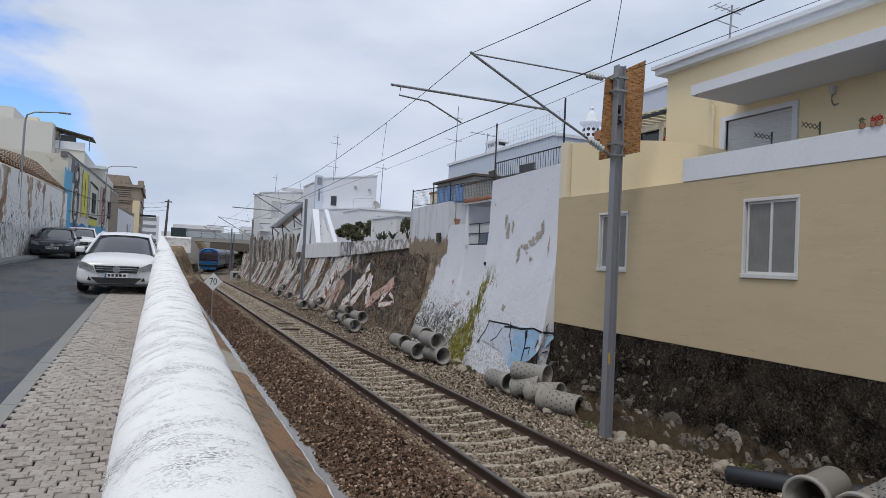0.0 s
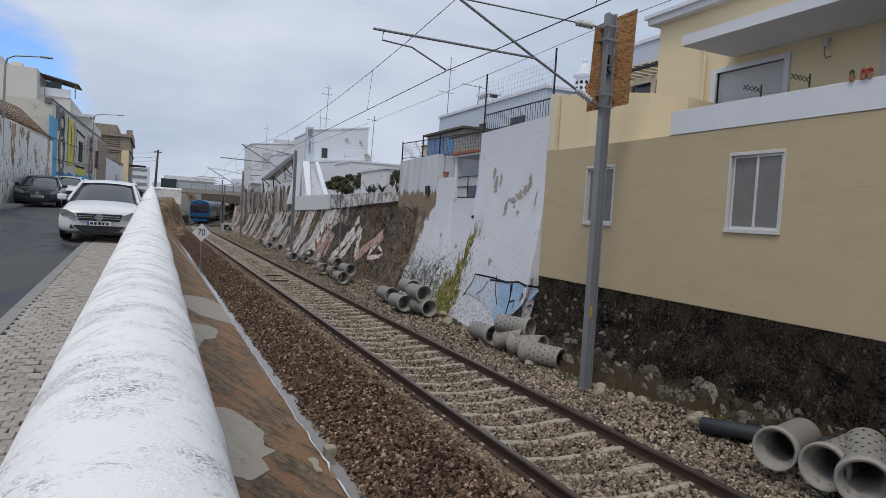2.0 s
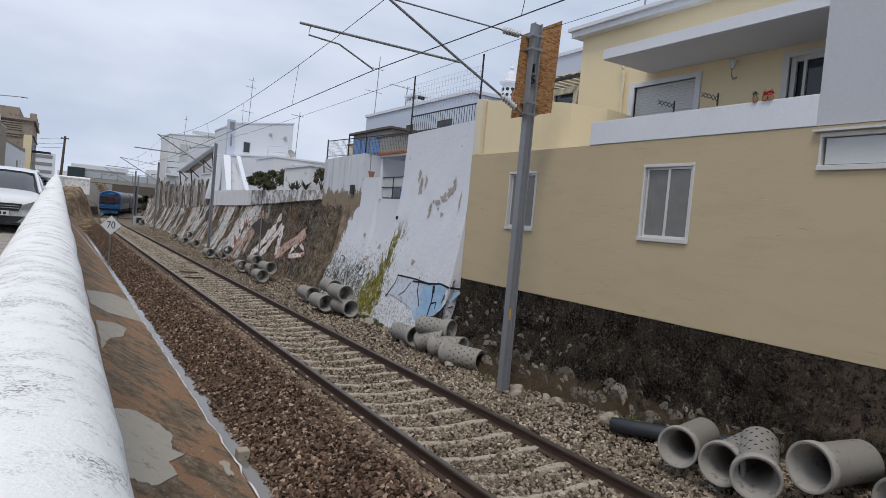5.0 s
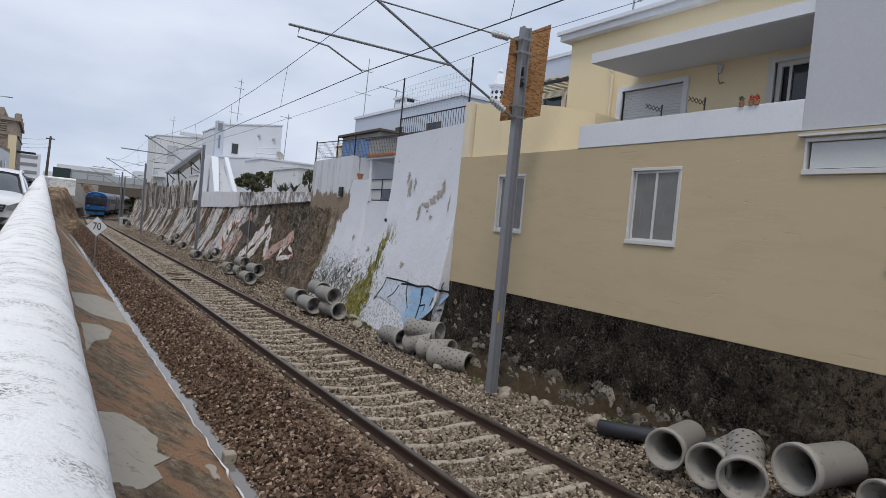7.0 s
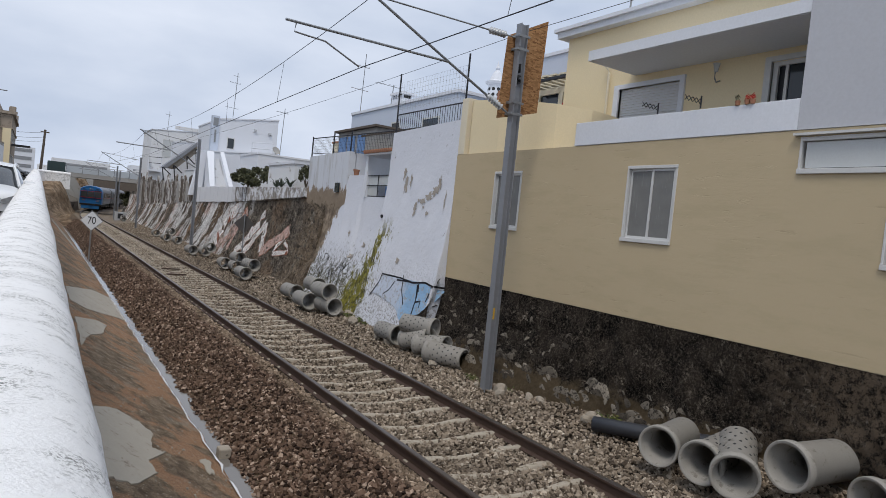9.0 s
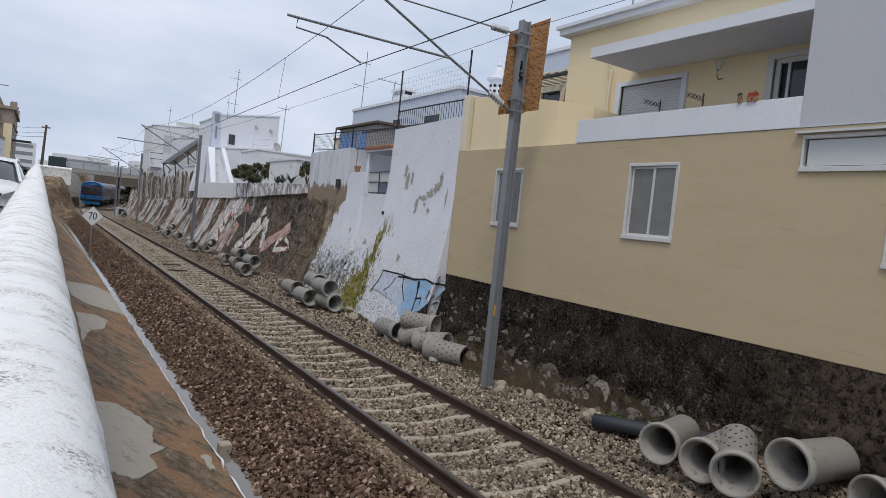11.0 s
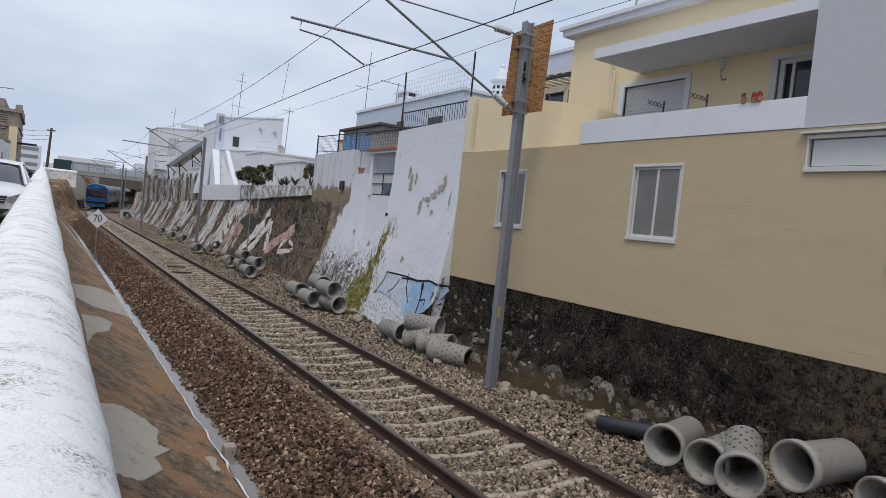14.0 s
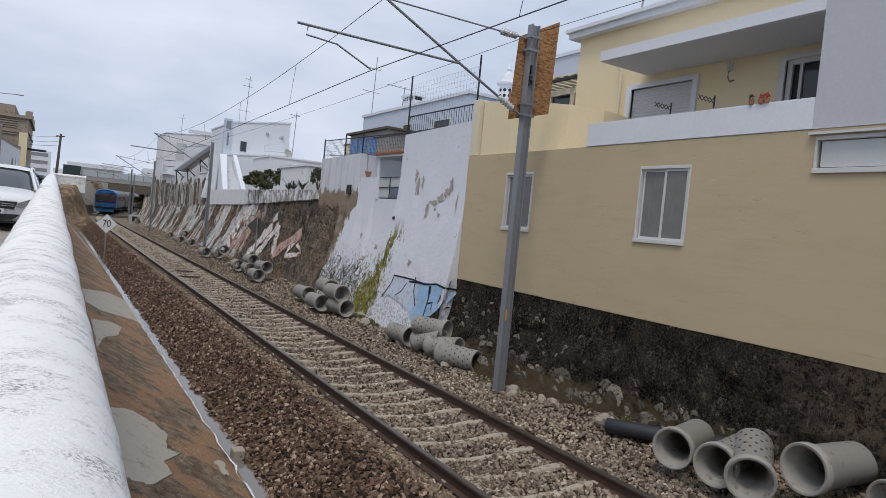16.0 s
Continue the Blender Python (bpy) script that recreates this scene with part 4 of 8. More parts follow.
# ---- overhead line pole ----
def mast(x, y, h, lean=0.0, name="catenary_mast", label="grey steel overhead line mast beside the track", wide=0.125):
    ob = thing(name, (x, y, -0.3), label, "mast", "overhead line masts")
    bm = bmesh.new()
    w, t = wide, 0.016
    prism(bm, [(x - w, y - 0.07), (x - w + t, y - 0.07), (x - w + t, y - t / 2), (x + w - t, y - t / 2), (x + w - t, y - 0.07), (x + w, y - 0.07), (x + w, y + 0.07), (x + w - t, y + 0.07), (x + w - t, y + t / 2), (x - w + t, y + t / 2), (x - w + t, y + 0.07), (x - w, y + 0.07)], "z", -0.3, h)
    part("column", bm, GALV_DULL, ob, "grey H-section steel column")
    return ob


def cantilever(ob, x, y, h, tip, reach_z, joint, top, insulators=True, r=0.022, steady=True):
    """Bracket tubes that hold the wires over the track."""
    up = Vector((x - 0.14, y, h - 0.24))
    low = Vector((x - 0.1, y, 4.78 if h > 6.1 else h - 1.55))
    jt = Vector(joint)
    tp = Vector(top)
    part("top_tie", tubes(r * 0.6, [up, tp], seg=6), GALV, ob, "thin top tie rod")
    part("bracket_tube", tubes(r, [low, jt, tp - Vector((0.05, 0, -0.02))], seg=8), GALV, ob, "inclined bracket tube")
    part("registration_arm", tubes(r * 0.9, [jt, Vector((tip, y, reach_z))], seg=8), GALV, ob, "level registration tube")
    if steady:
        a = Vector((tip + 0.16, y, reach_z))
        part("steady_arm", tubes(r * 0.6, [a, a + Vector((-0.02, 0, -0.14)), a + Vector((0.45, 0, -0.17)), Vector((4.0, y, 4.99))], seg=6), GALV, ob, "cranked steady arm")
    if insulators:
        for a, b in ((up, tp), (low, jt)):
            d = (b - a).normalized()
            m = Matrix.Translation(a + d * 0.22) @ d.to_track_quat("Z", "Y").to_matrix().to_4x4()
            prof = [(0.0, -0.04), (0.02, -0.04), (0.02, 0.0)]
            for i in range(6):
                z = i * 0.058
                prof += [(0.026, z), (0.062, z + 0.018), (0.062, z + 0.026), (0.026, z + 0.042)]
            prof += [(0.02, 0.37), (0.0, 0.37)]
            part("insulator", revolve(bmesh.new(), prof, 14, m), CERAMIC, ob, "ribbed pale ceramic insulator", True)


MAST = mast(7.02, 9.1, 6.38, wide=0.082)
cantilever(MAST, 7.02, 9.1, 6.36, 2.82, 5.41, (5.57, 9.1, 5.41), (4.15, 9.1, 6.1))
for z in (4.80, 5.0, 5.93, 6.16):
    part("clamp", boxes((6.90, 7.14, 9.015, 9.03, z - 0.02, z + 0.02), (6.90, 7.14, 9.17, 9.185, z - 0.02, z + 0.02), (6.885, 6.90, 9.0, 9.2, z - 0.02, z + 0.02)), GALV, MAST, "steel band clamp")
part("warning_plate", boxes((6.965, 7.035, 9.086, 9.091, 1.16, 1.36)), YELLOW_PLATE, MAST, "small yellow warning plate")
solo("strand_board_panel", prism(bmesh.new(), [(6.73, 4.70), (7.61, 4.94), (7.67, 6.62), (6.80, 6.16)], "y", 9.2, 9.222), OSB, "brown strand board panel fixed behind the mast", "board")


def lettering(name, body, size, m, material, parent, depth=0.004):
    cu = bpy.data.curves.new(name, "FONT")
    cu.body = body
    cu.size = size
    cu.align_x = "CENTER"
    cu.align_y = "CENTER"
    cu.extrude = depth
    tmp = bpy.data.objects.new(name, cu)
    scene.collection.objects.link(tmp)
    bpy.context.view_layer.update()
    me = bpy.data.meshes.new_from_object(tmp.evaluated_get(bpy.context.evaluated_depsgraph_get()))
    bpy.data.objects.remove(tmp)
    bm = bmesh.new()
    bm.from_mesh(me)
    bmesh.ops.transform(bm, matrix=m, verts=bm.verts)
    return part(name, bm, material, parent)


for ch, z in (("1", 5.60), ("5", 5.40)):
    lettering("numeral", ch, 0.22, Matrix.Translation((7.02, 9.07, z)) @ pose(0, 0, 0, 90, 0, 0), SIGN_BLACK, MAST, 0.022)
# farther masts
for x, y, h, tip in ((7.3, 36.8, 6.06, 3.3), (7.35, 60.0, 5.9, 3.4), (7.6, 81.0, 5.75, 3.9), (8.15, 83.5, 5.3, None)):
    mm = mast(x, y, h, wide=0.075)
    if tip:
        cantilever(mm, x, y, h, tip, h - 0.75, (5.9, y, h - 0.8), (4.4, y, h + 0.05), r=0.03, steady=False)

# ---- overhead wires ----
def wire(name, pts, r, label):
    solo(name, tubes(r, pts, seg=5), DARK_METAL, label, "overhead wire", group="overhead wires")


def sag(a, b, drop, n=12):
    a, b = Vector(a), Vector(b)
    return [a.lerp(b, i / n) - Vector((0, 0, drop * 4 * (i / n) * (1 - i / n))) for i in range(n + 1)]


contact = [(4.2, -12, 5.0), (4.0, 9.1, 4.97), (4.95, 36.8, 4.95), (4.3, 60, 4.85), (4.9, 81, 4.75)]
carrier = [(4.3, -12, 6.3), (4.15, 9.1, 6.12), (4.65, 36.8, 6.1), (4.5, 60, 5.95), (4.6, 81, 5.8)]
wire("contact_wire", contact, 0.007, "dark copper contact wire above the track")
pts = []
for a, b in zip(carrier, carrier[1:]):
    pts += sag(a, b, 0.55)
wire("carrier_wire", pts, 0.006, "sagging carrier wire above the contact wire")
feeder = []
for a, b in zip([(7.0, -14, 6.45), (7.16, 9.2, 6.3), (7.4, 36.9, 6.2), (7.5, 60.1, 6.0)], [(7.16, 9.2, 6.3), (7.4, 36.9, 6.2), (7.5, 60.1, 6.0), (7.75, 81, 5.9)]):
    feeder += sag(a, b, 0.12, 10)
wire("return_wire", feeder, 0.005, "thin return wire along the masts")
solo_dropper = wire
for y in (2.0, 5.5, 13.5, 18.5, 24, 29.5, 33.5, 42, 48, 54, 66, 73):
    for (a, b), (c, d) in zip(zip(carrier, carrier[1:]), zip(contact, contact[1:])):
        if a[1] <= y < b[1]:
            t = (y - a[1]) / (b[1] - a[1])
            p = Vector(a).lerp(Vector(b), t) - Vector((0, 0, 0.55 * 4 * t * (1 - t)))
            q = Vector(c).lerp(Vector(d), t)
            solo_dropper("dropper", [p, q], 0.004, "thin dropper between the two wires")

# ---- concrete pipes ----
bm = bmesh.new()
out = [(0.283, 0.0), (0.292, 0.012), (0.292, 0.10), (0.285, 0.12), (0.252, 0.15), (0.248, 1.02), (0.238, 1.03), (0.205, 1.03), (0.205, 0.13), (0.242, 0.115), (0.25, 0.008), (0.256, 0.0), (0.283, 0.0)]
revolve(bm, out, 30)
bmesh.ops.recalc_face_normals(bm, faces=bm.faces)
PIPE = bpy.data.meshes.new("concrete_pipe")
bm.to_mesh(PIPE)
bm.free()
PIPE.materials.append(CONCRETE_PIPE)
for p in PIPE.polygons:
    p.use_smooth = True
bm = bmesh.new()
revolve(bm, [(0.0, 0.003), (0.017, 0.003), (0.02, 0.0)], 8)
HOLE = bpy.data.meshes.new("hole")
bm.to_mesh(HOLE)
bm.free()
HOLE.materials.append(SIGN_BLACK)
HOLES = []
for j in range(12):
    for i in range(6):
        a = 2 * math.pi * (j + 0.5 * (i % 2)) / 12
        HOLES.append(pose(0, 0, 0.30 + i * 0.125) @ Matrix.Rotation(a, 4, "Z") @ pose(0.2495, 0, 0, 0, 90, 0))


def pipe(x, y, z, dx, dy, dz=0.0, spin=0.0, holes=False, s=1.0):
    """A pipe whose bell mouth is centred at x, y, z and whose barrel runs off along the direction given."""
    ob = new("concrete_pipe", PIPE)
    q = Vector((dx, dy, dz)).to_track_quat("Z", "X")
    ob.matrix_world = Matrix.Translation((x, y, z)) @ q.to_matrix().to_4x4() @ Matrix.Rotation(spin, 4, "Z") @ Matrix.Scale(s, 4)
    tagged(ob, "grey perforated concrete drain pipe on the gravel" if holes else "grey concrete drain pipe lying on the gravel", "pipe", "concrete pipes by the track")
    if holes:
        for hm in HOLES:
            h = new("drain_hole", HOLE)
            h.parent = ob
            h.matrix_local = hm


pipe(6.70, 5.10, 0.27, 0.95, 0.30, 0, 0.4, False, 0.88)
pipe(6.72, 4.52, 0.27, 0.97, 0.22, 0.02, 1.9, True, 0.9)
pipe(6.67, 4.04, 0.29, 0.80, 0.50, 0.14, 2.2, True, 0.92)
pipe(7.05, 3.70, 0.50, 0.99, -0.08, 0, 0.9, False, 0.96)
pipe(7.5, 3.05, 0.30, 0.95, -0.25, 0, 0.2, False, 0.92)
pipe(7.06, 11.22, 0.13, 0.40, -0.90, -0.02, 3.2, True, 0.86)
pipe(7.14, 11.80, 0.14, 0.32, -0.95, 0.16, 2.0, True, 0.80)
pipe(7.12, 12.33, 0.14, 0.22, -0.97, 0.26, 1.0, True, 0.80)
pipe(7.42, 11.59, 0.50, -0.45, 0.88, 0.02, 4.5, True, 0.80)
pipe(7.19, 12.75, 0.14, -0.06, 0.99, 0, 4.2, True, 0.80)
for x, y, z, h in ((7.05, 19.2, 0.2, 0), (6.83, 17.45, 0.19, 0), (7.12, 16.75, 0.56, 0), (7.4, 18.3, 0.54, 0), (7.22, 16.55, 0.18, 0),
                   (7.05, 28.05, 0.2, 0), (7.22, 26.8, 0.2, 0), (7.35, 24.9, 0.46, 1), (6.92, 24.45, 0.18, 0), (7.35, 26.9, 0.55, 0),
                   (7.05, 34.8, 0.2, 0), (7.55, 34.2, 0.2, 0), (7.5, 32.9, 0.5, 0), (7.35, 44.5, 0.2, 0), (7.65, 42.3, 0.2, 0), (7.75, 45.4, 0.55, 0), (7.4, 49.2, 0.2, 0), (7.6, 71.0, 0.2, 0), (7.9, 74.5, 0.25, 0)):
    pipe(x, y, z, -0.04 + 0.07 * math.sin(y * 9), 0.98, 0.0, y * 5, bool(h), 0.85)
solo("plastic_pipe", tubes(0.11, [(7.15, 6.6, 0.05), (7.5, 5.9, 0.10), (7.9, 5.0, 0.2), (8.0, 4.6, 0.24)], seg=16), PVC, "black plastic pipe against the rubble wall", "pipe", smooth=True)
for y0, x in ((27.9, 4.85), (25.9, 4.72)):
    solo("steel_bar", boxes((x - 0.35, x + 0.35, y0 - 0.06, y0 + 0.06, -0.14, -0.09), bevel=0.01), RAIL_RUST, "dark steel bar lying between the rails", "steel bar")
solo("loose_block", boxes((2.24, 2.40, 8.38, 8.56, -0.62, -0.46), bevel=0.02), STONE_PALE, "pale broken stone block at the ditch edge", "stone block")

# ---- signs ----
def diamond(x, y, z, half, front, label, digits=""):
    s = thing("speed_sign" if digits else "line_sign", (x, y, -0.5), label, "sign")
    py = y + 0.03 if digits else y - 0.045
    part("post", tubes(0.03, [(x, py, -0.5), (x, py, z + half * (0.5 if digits else 0.98))], seg=8), GALV, s, "grey steel post")
    bm = prism(bmesh.new(), [(x, z - half), (x + half, z), (x, z + half), (x - half, z)], "y", y - 0.012, y)
    pl = part("plate", bm, front, s, "white diamond plate" if digits else "dark back of a diamond plate")
    if digits:
        h2 = half - 0.03
        bm = bmesh.new()
        for a, b in (((0, -1), (1, 0)), ((1, 0), (0, 1)), ((0, 1), (-1, 0)), ((-1, 0), (0, -1))):
            p, q = Vector((a[0], 0, a[1])), Vector((b[0], 0, b[1]))
            vs = [bm.verts.new(Vector((x, y - 0.016, z)) + v) for v in (p * half * 0.99, q * half * 0.99, q * (h2), p * (h2))]
            bm.faces.new(vs)
        part("border", bm, GALV, pl, "thin grey border")
        lettering("figures", digits, 0.40, Matrix.Translation((x, y - 0.018, z)) @ pose(0, 0, 0, 90, 0, 0) @ Matrix.Diagonal((0.88, 1.15, 1, 1)), SIGN_BLACK, pl)
    return s


diamond(2.19, 32.4, 1.40, 0.45, SIGN_WHITE, "white diamond speed sign on a grey post", "70")
diamond(7.655, 28.0, 1.95, 0.43, SIGN_BACK, "dark diamond sign seen from behind")

# ---- buildings above the cutting ----
def flat_pane(parent, x, y0, y1, z0, z1, facing="x", surround=FRAME_WHITE, glassy=GLASS_DARK):
    """A window set into a wall that faces the track (x) or the camera's end (y)."""
    if facing == "x":
        f = part("window", boxes((x - 0.03, x + 0.05, y0, y1, z0, z0 + 0.05), (x - 0.03, x + 0.05, y0, y1, z1 - 0.05, z1), (x - 0.03, x + 0.05, y0, y0 + 0.05, z0 + 0.05, z1 - 0.05), (x - 0.03, x + 0.05, y1 - 0.05, y1, z0 + 0.05, z1 - 0.05)), surround, parent)
        part("pane", boxes((x - 0.012, x + 0.03, y0 + 0.05, y1 - 0.05, z0 + 0.05, z1 - 0.05)), glassy, f)
    else:
        f = part("window", boxes((y0, y1, x - 0.03, x + 0.05, z0, z0 + 0.05), (y0, y1, x - 0.03, x + 0.05, z1 - 0.05, z1), (y0, y0 + 0.05, x - 0.03, x + 0.05, z0 + 0.05, z1 - 0.05), (y1 - 0.05, y1, x - 0.03, x + 0.05, z0 + 0.05, z1 - 0.05)), surround, parent)
        part("pane", boxes((y0 + 0.05, y1 - 0.05, x - 0.012, x + 0.03, z0 + 0.05, z1 - 0.05)), glassy, f)


def house(name, x0, x1, y0, y1, z0, z1, material, label, cope=WHITE, windows=()):
    h = thing(name, ((x0 + x1) / 2, (y0 + y1) / 2, z0), label, "house", "white houses above the cutting")
    part("wall", boxes((x0, x1, y0, y1, z0, z1)), material, h)
    part("roof", boxes((x0 - 0.05, x1 + 0.05, y0 - 0.05, y1 + 0.05, z1 + 0.002, z1 + 0.10)), cope, h, "flat roof with a low coping")
    for w in windows:
        flat_pane(h, *w)
    return h


# low plastered wall on the head of the rubble wall
bm = bmesh.new()
rows = []
for y in steps(24.0, 45.1, 60):
    x = head_x(y) - 0.10 + 0.012 * noise.noise(Vector((y * 1.3, 0, 0)))
    low, top = lerp(y, ((24, 3.32), (30, 3.08), (36, 2.86), (45, 2.68))), 3.67 + 0.02 * noise.noise(Vector((y * 2, 4, 0)))
    low += 0.07 * noise.noise(Vector((y * 1.9, 9, 0)))
    rows.append([bm.verts.new(c) for c in ((x + 0.3, y, low - 0.1), (x - 0.01, y, low), (x, y, top), (x + 0.3, y, top))])
for p, q in zip(rows, rows[1:]):
    for i in range(4):
        bm.faces.new((p[i], p[(i + 1) % 4], q[(i + 1) % 4], q[i]))
bm.faces.new(rows[0])
bm.faces.new(rows[-1])
bmesh.ops.recalc_face_normals(bm, faces=bm.faces)
solo("wall_garden", bm, GARDEN_WALL, "whitewashed garden wall with black damp runs above the rubble", "garden wall", "structure")
bm = bmesh.new()
rows = []
for y in steps(19.72, 23.98, 40):
    x = head_x(y) - 0.03
    low = 3.05 + 0.16 * noise.noise(Vector((y * 1.6, 2, 0))) + 0.08 * noise.noise(Vector((y * 5, 7, 0)))
    foot = bank(y, (low + 0.25) / (head_z(y) + 0.25)).x - 0.006
    rows.append([bm.verts.new(c) for c in ((x + 0.16, y, low - 0.2), (foot, y, low), (x, y, 4.86), (x + 0.25, y, 4.86), (x + 0.25, y, 3.0))])
for p, q in zip(rows, rows[1:]):
    for i in range(5):
        bm.faces.new((p[i], p[(i + 1) % 5], q[(i + 1) % 5], q[i]))
bm.faces.new(rows[0])
bm.faces.new(rows[-1])
bmesh.ops.recalc_face_normals(bm, faces=bm.faces)
solo("wall_terrace", bm, TERRACE, "stained white terrace wall peeling to brown above the rubble", "terrace wall", "structure")
solo("wall_vent_block", boxes((8.575, 8.66, 20.35, 20.65, 3.50, 3.82)), GLASS_DARK, "small dark vent opening", "vent", "structure")
solo("wall_porch_side", boxes((8.88, 10.2, 19.74, 19.95, 3.3, 4.84)), WHITE, "white wall beside the porch", "wall", "structure")

PORCH = thing("porch", (8.9, 17.3, 3.36), "open white porch with tiled edge above the wall", "porch")
part("pier", boxes((8.5, 8.68, 18.0, 18.17, 3.36, 4.62)), WHITE, PORCH)
part("pier", boxes((8.5, 8.68, 16.42, 16.55, 3.36, 4.62)), WHITE, PORCH)
part("back_wall", boxes((10.0, 10.1, 16.42, 18.9, 3.36, 4.7)), WHITE_OLD, PORCH)
part("roof_slab", boxes((8.42, 10.1, 16.4, 18.2, 4.62, 4.68)), WHITE, PORCH)
for i in range(14):
    y = 16.45 + i * 0.125
    part("roof_tile", tubes(0.055, [(8.36, y, 4.72), (8.9, y, 4.80)], seg=8), TERRACOTTA, PORCH)
part("railing", tubes(0.014, [(8.55, 16.56, 4.02), (8.55, 18.0, 4.02)], [(8.55, 16.56, 3.72), (8.55, 18.0, 3.72)], [(8.55, 17.3, 3.37), (8.55, 17.3, 4.02)], [(8.55, 16.62, 3.4), (8.55, 17.95, 3.4)]), DARK_METAL, PORCH, "dark iron railing")
part("infill_panel", boxes((8.57, 8.575, 16.6, 17.98, 3.74, 4.0), (8.57, 8.575, 17.32, 17.98, 3.42, 3.7)), GLASS_PALE, PORCH, "pale infill panels")
part("blue_box", boxes((8.75, 9.1, 16.7, 17.2, 3.4, 3.72), bevel=0.01), BLUE_TARP, PORCH)
POT = thing("flower_pot", (8.68, 19.2, 4.06), "small terracotta flower pot on the wall", "flower pot")
part("pot", revolve(bmesh.new(), [(0.0, 0), (0.09, 0), (0.13, 0.2), (0.145, 0.2), (0.145, 0.25), (0.12, 0.25), (0.11, 0.2), (0.0, 0.19)], 16, pose(8.68, 19.2, 4.06) @ Matrix.Scale(0.75, 4)), TERRACOTTA, POT)


def fence(x, y0, y1, z, h, gap, name, label, posts=(), z1=None, thin=0.008):
    f = thing(name, (x, (y0 + y1) / 2, z), label, "fence")
    z1 = z if z1 is None else z1

    def lv(y):
        return z + (z1 - z) * (y - y0) / (y1 - y0)
    part("top_rail", tubes(0.018, [(x, y0, lv(y0) + h), (x, y1, lv(y1) + h)], seg=6), DARK_METAL, f)
    part("bottom_rail", tubes(0.012, [(x, y0, lv(y0) + 0.06), (x, y1, lv(y1) + 0.06)], seg=6), DARK_METAL, f)
    n = int((y1 - y0) / gap)
    for i in range(n + 1):
        y = y0 + (y1 - y0) * i / n
        part("bar", tubes(thin, [(x, y, lv(y)), (x, y, lv(y) + h)], seg=4), DARK_METAL, f)
    for i in range(1, 6 if thin < 0.006 else 1):
        part("wire", tubes(0.003, [(x, y0, lv(y0) + h * i / 6), (x, y1, lv(y1) + h * i / 6)], seg=3), DARK_METAL, f)
    for y, top in posts:
        part("post", tubes(0.025, [(x, y, lv(y) - 0.05), (x, y, top)], seg=6), DARK_METAL, f)
    return f


fence(8.47, 12.85, 16.34, 5.2, 0.5, 0.115, "iron_fence", "dark iron bar fence along the terrace edge", ((16.31, 6.85), (12.9, 6.85)), 5.2)
fence(8.8, 16.9, 23.7, 4.72, 0.64, 0.11, "mesh_fence", "dark wire fence round the terrace", ((23.68, 5.6), (21.6, 5.62), (20.1, 5.62), (17.0, 5.3)), 4.9, 0.0045)
# light netting strung between the tall posts
bm = bmesh.new()
for i in range(24):
    y = 12.7 + i * 0.143
    tube(bm, [(8.28, y, 5.72), (8.28, y, 6.5)], 0.0025, 3)
for i in range(7):
    tube(bm, [(8.28, 12.65, 5.78 + i * 0.12), (8.28, 16.0, 5.78 + i * 0.12)], 0.0025, 3)
solo("netting", bm, GALV, "thin wire netting between the tall posts", "netting", "stuff")

SHED = thing("roof_shed", (10.6, 22.4, 5.0), "grey rooftop shed with blue sheeting", "shed")
part("wall", boxes((10.0, 11.0, 20.7, 24.1, 3.4, 5.95)), CONCRETE, SHED, "grey block wall")
part("roof", boxes((9.85, 11.0, 20.55, 24.25, 5.952, 6.03)), WOOD_GREY, SHED)
for y in (21.6, 22.5, 23.3):
    part("sheet", boxes((9.96, 9.995, y, y + 0.62, 5.0, 5.75)), BLUE_TARP, SHED, "blue plastic sheet")
part("awning", prism(bmesh.new(), [(8.9, 5.35), (10.2, 5.72), (10.2, 5.78), (8.9, 5.41)], "y", 16.8, 19.6), WOOD_GREY, SHED, "corrugated grey awning")

house("house", 11.0, 19, 17.2, 25.3, 3.2, 6.95, WHITE_BLUE, "pale bluish two-storey house with flat roof", WHITE, ((11.0, 20.9, 21.6, 5.75, 6.35), (11.0, 18.2, 19.3, 5.2, 6.3)))
CH = thing("chimney", (11.75, 22.3, 7.05), "white vented chimney on the flat roof", "chimney")
part("shaft", boxes((11.5, 12.0, 21.9, 22.75, 7.05, 7.42)), WHITE, CH)
for i in range(5):
    part("pier", boxes((11.5, 11.56, 21.92 + i * 0.19, 21.99 + i * 0.19, 7.42, 7.56)), WHITE, CH)
part("core", boxes((11.6, 11.9, 22.0, 22.65, 7.42, 7.56)), SIGN_BLACK, CH, "dark vent")
part("cap", boxes((11.42, 12.08, 21.82, 22.83, 7.56, 7.64)), WHITE, CH)

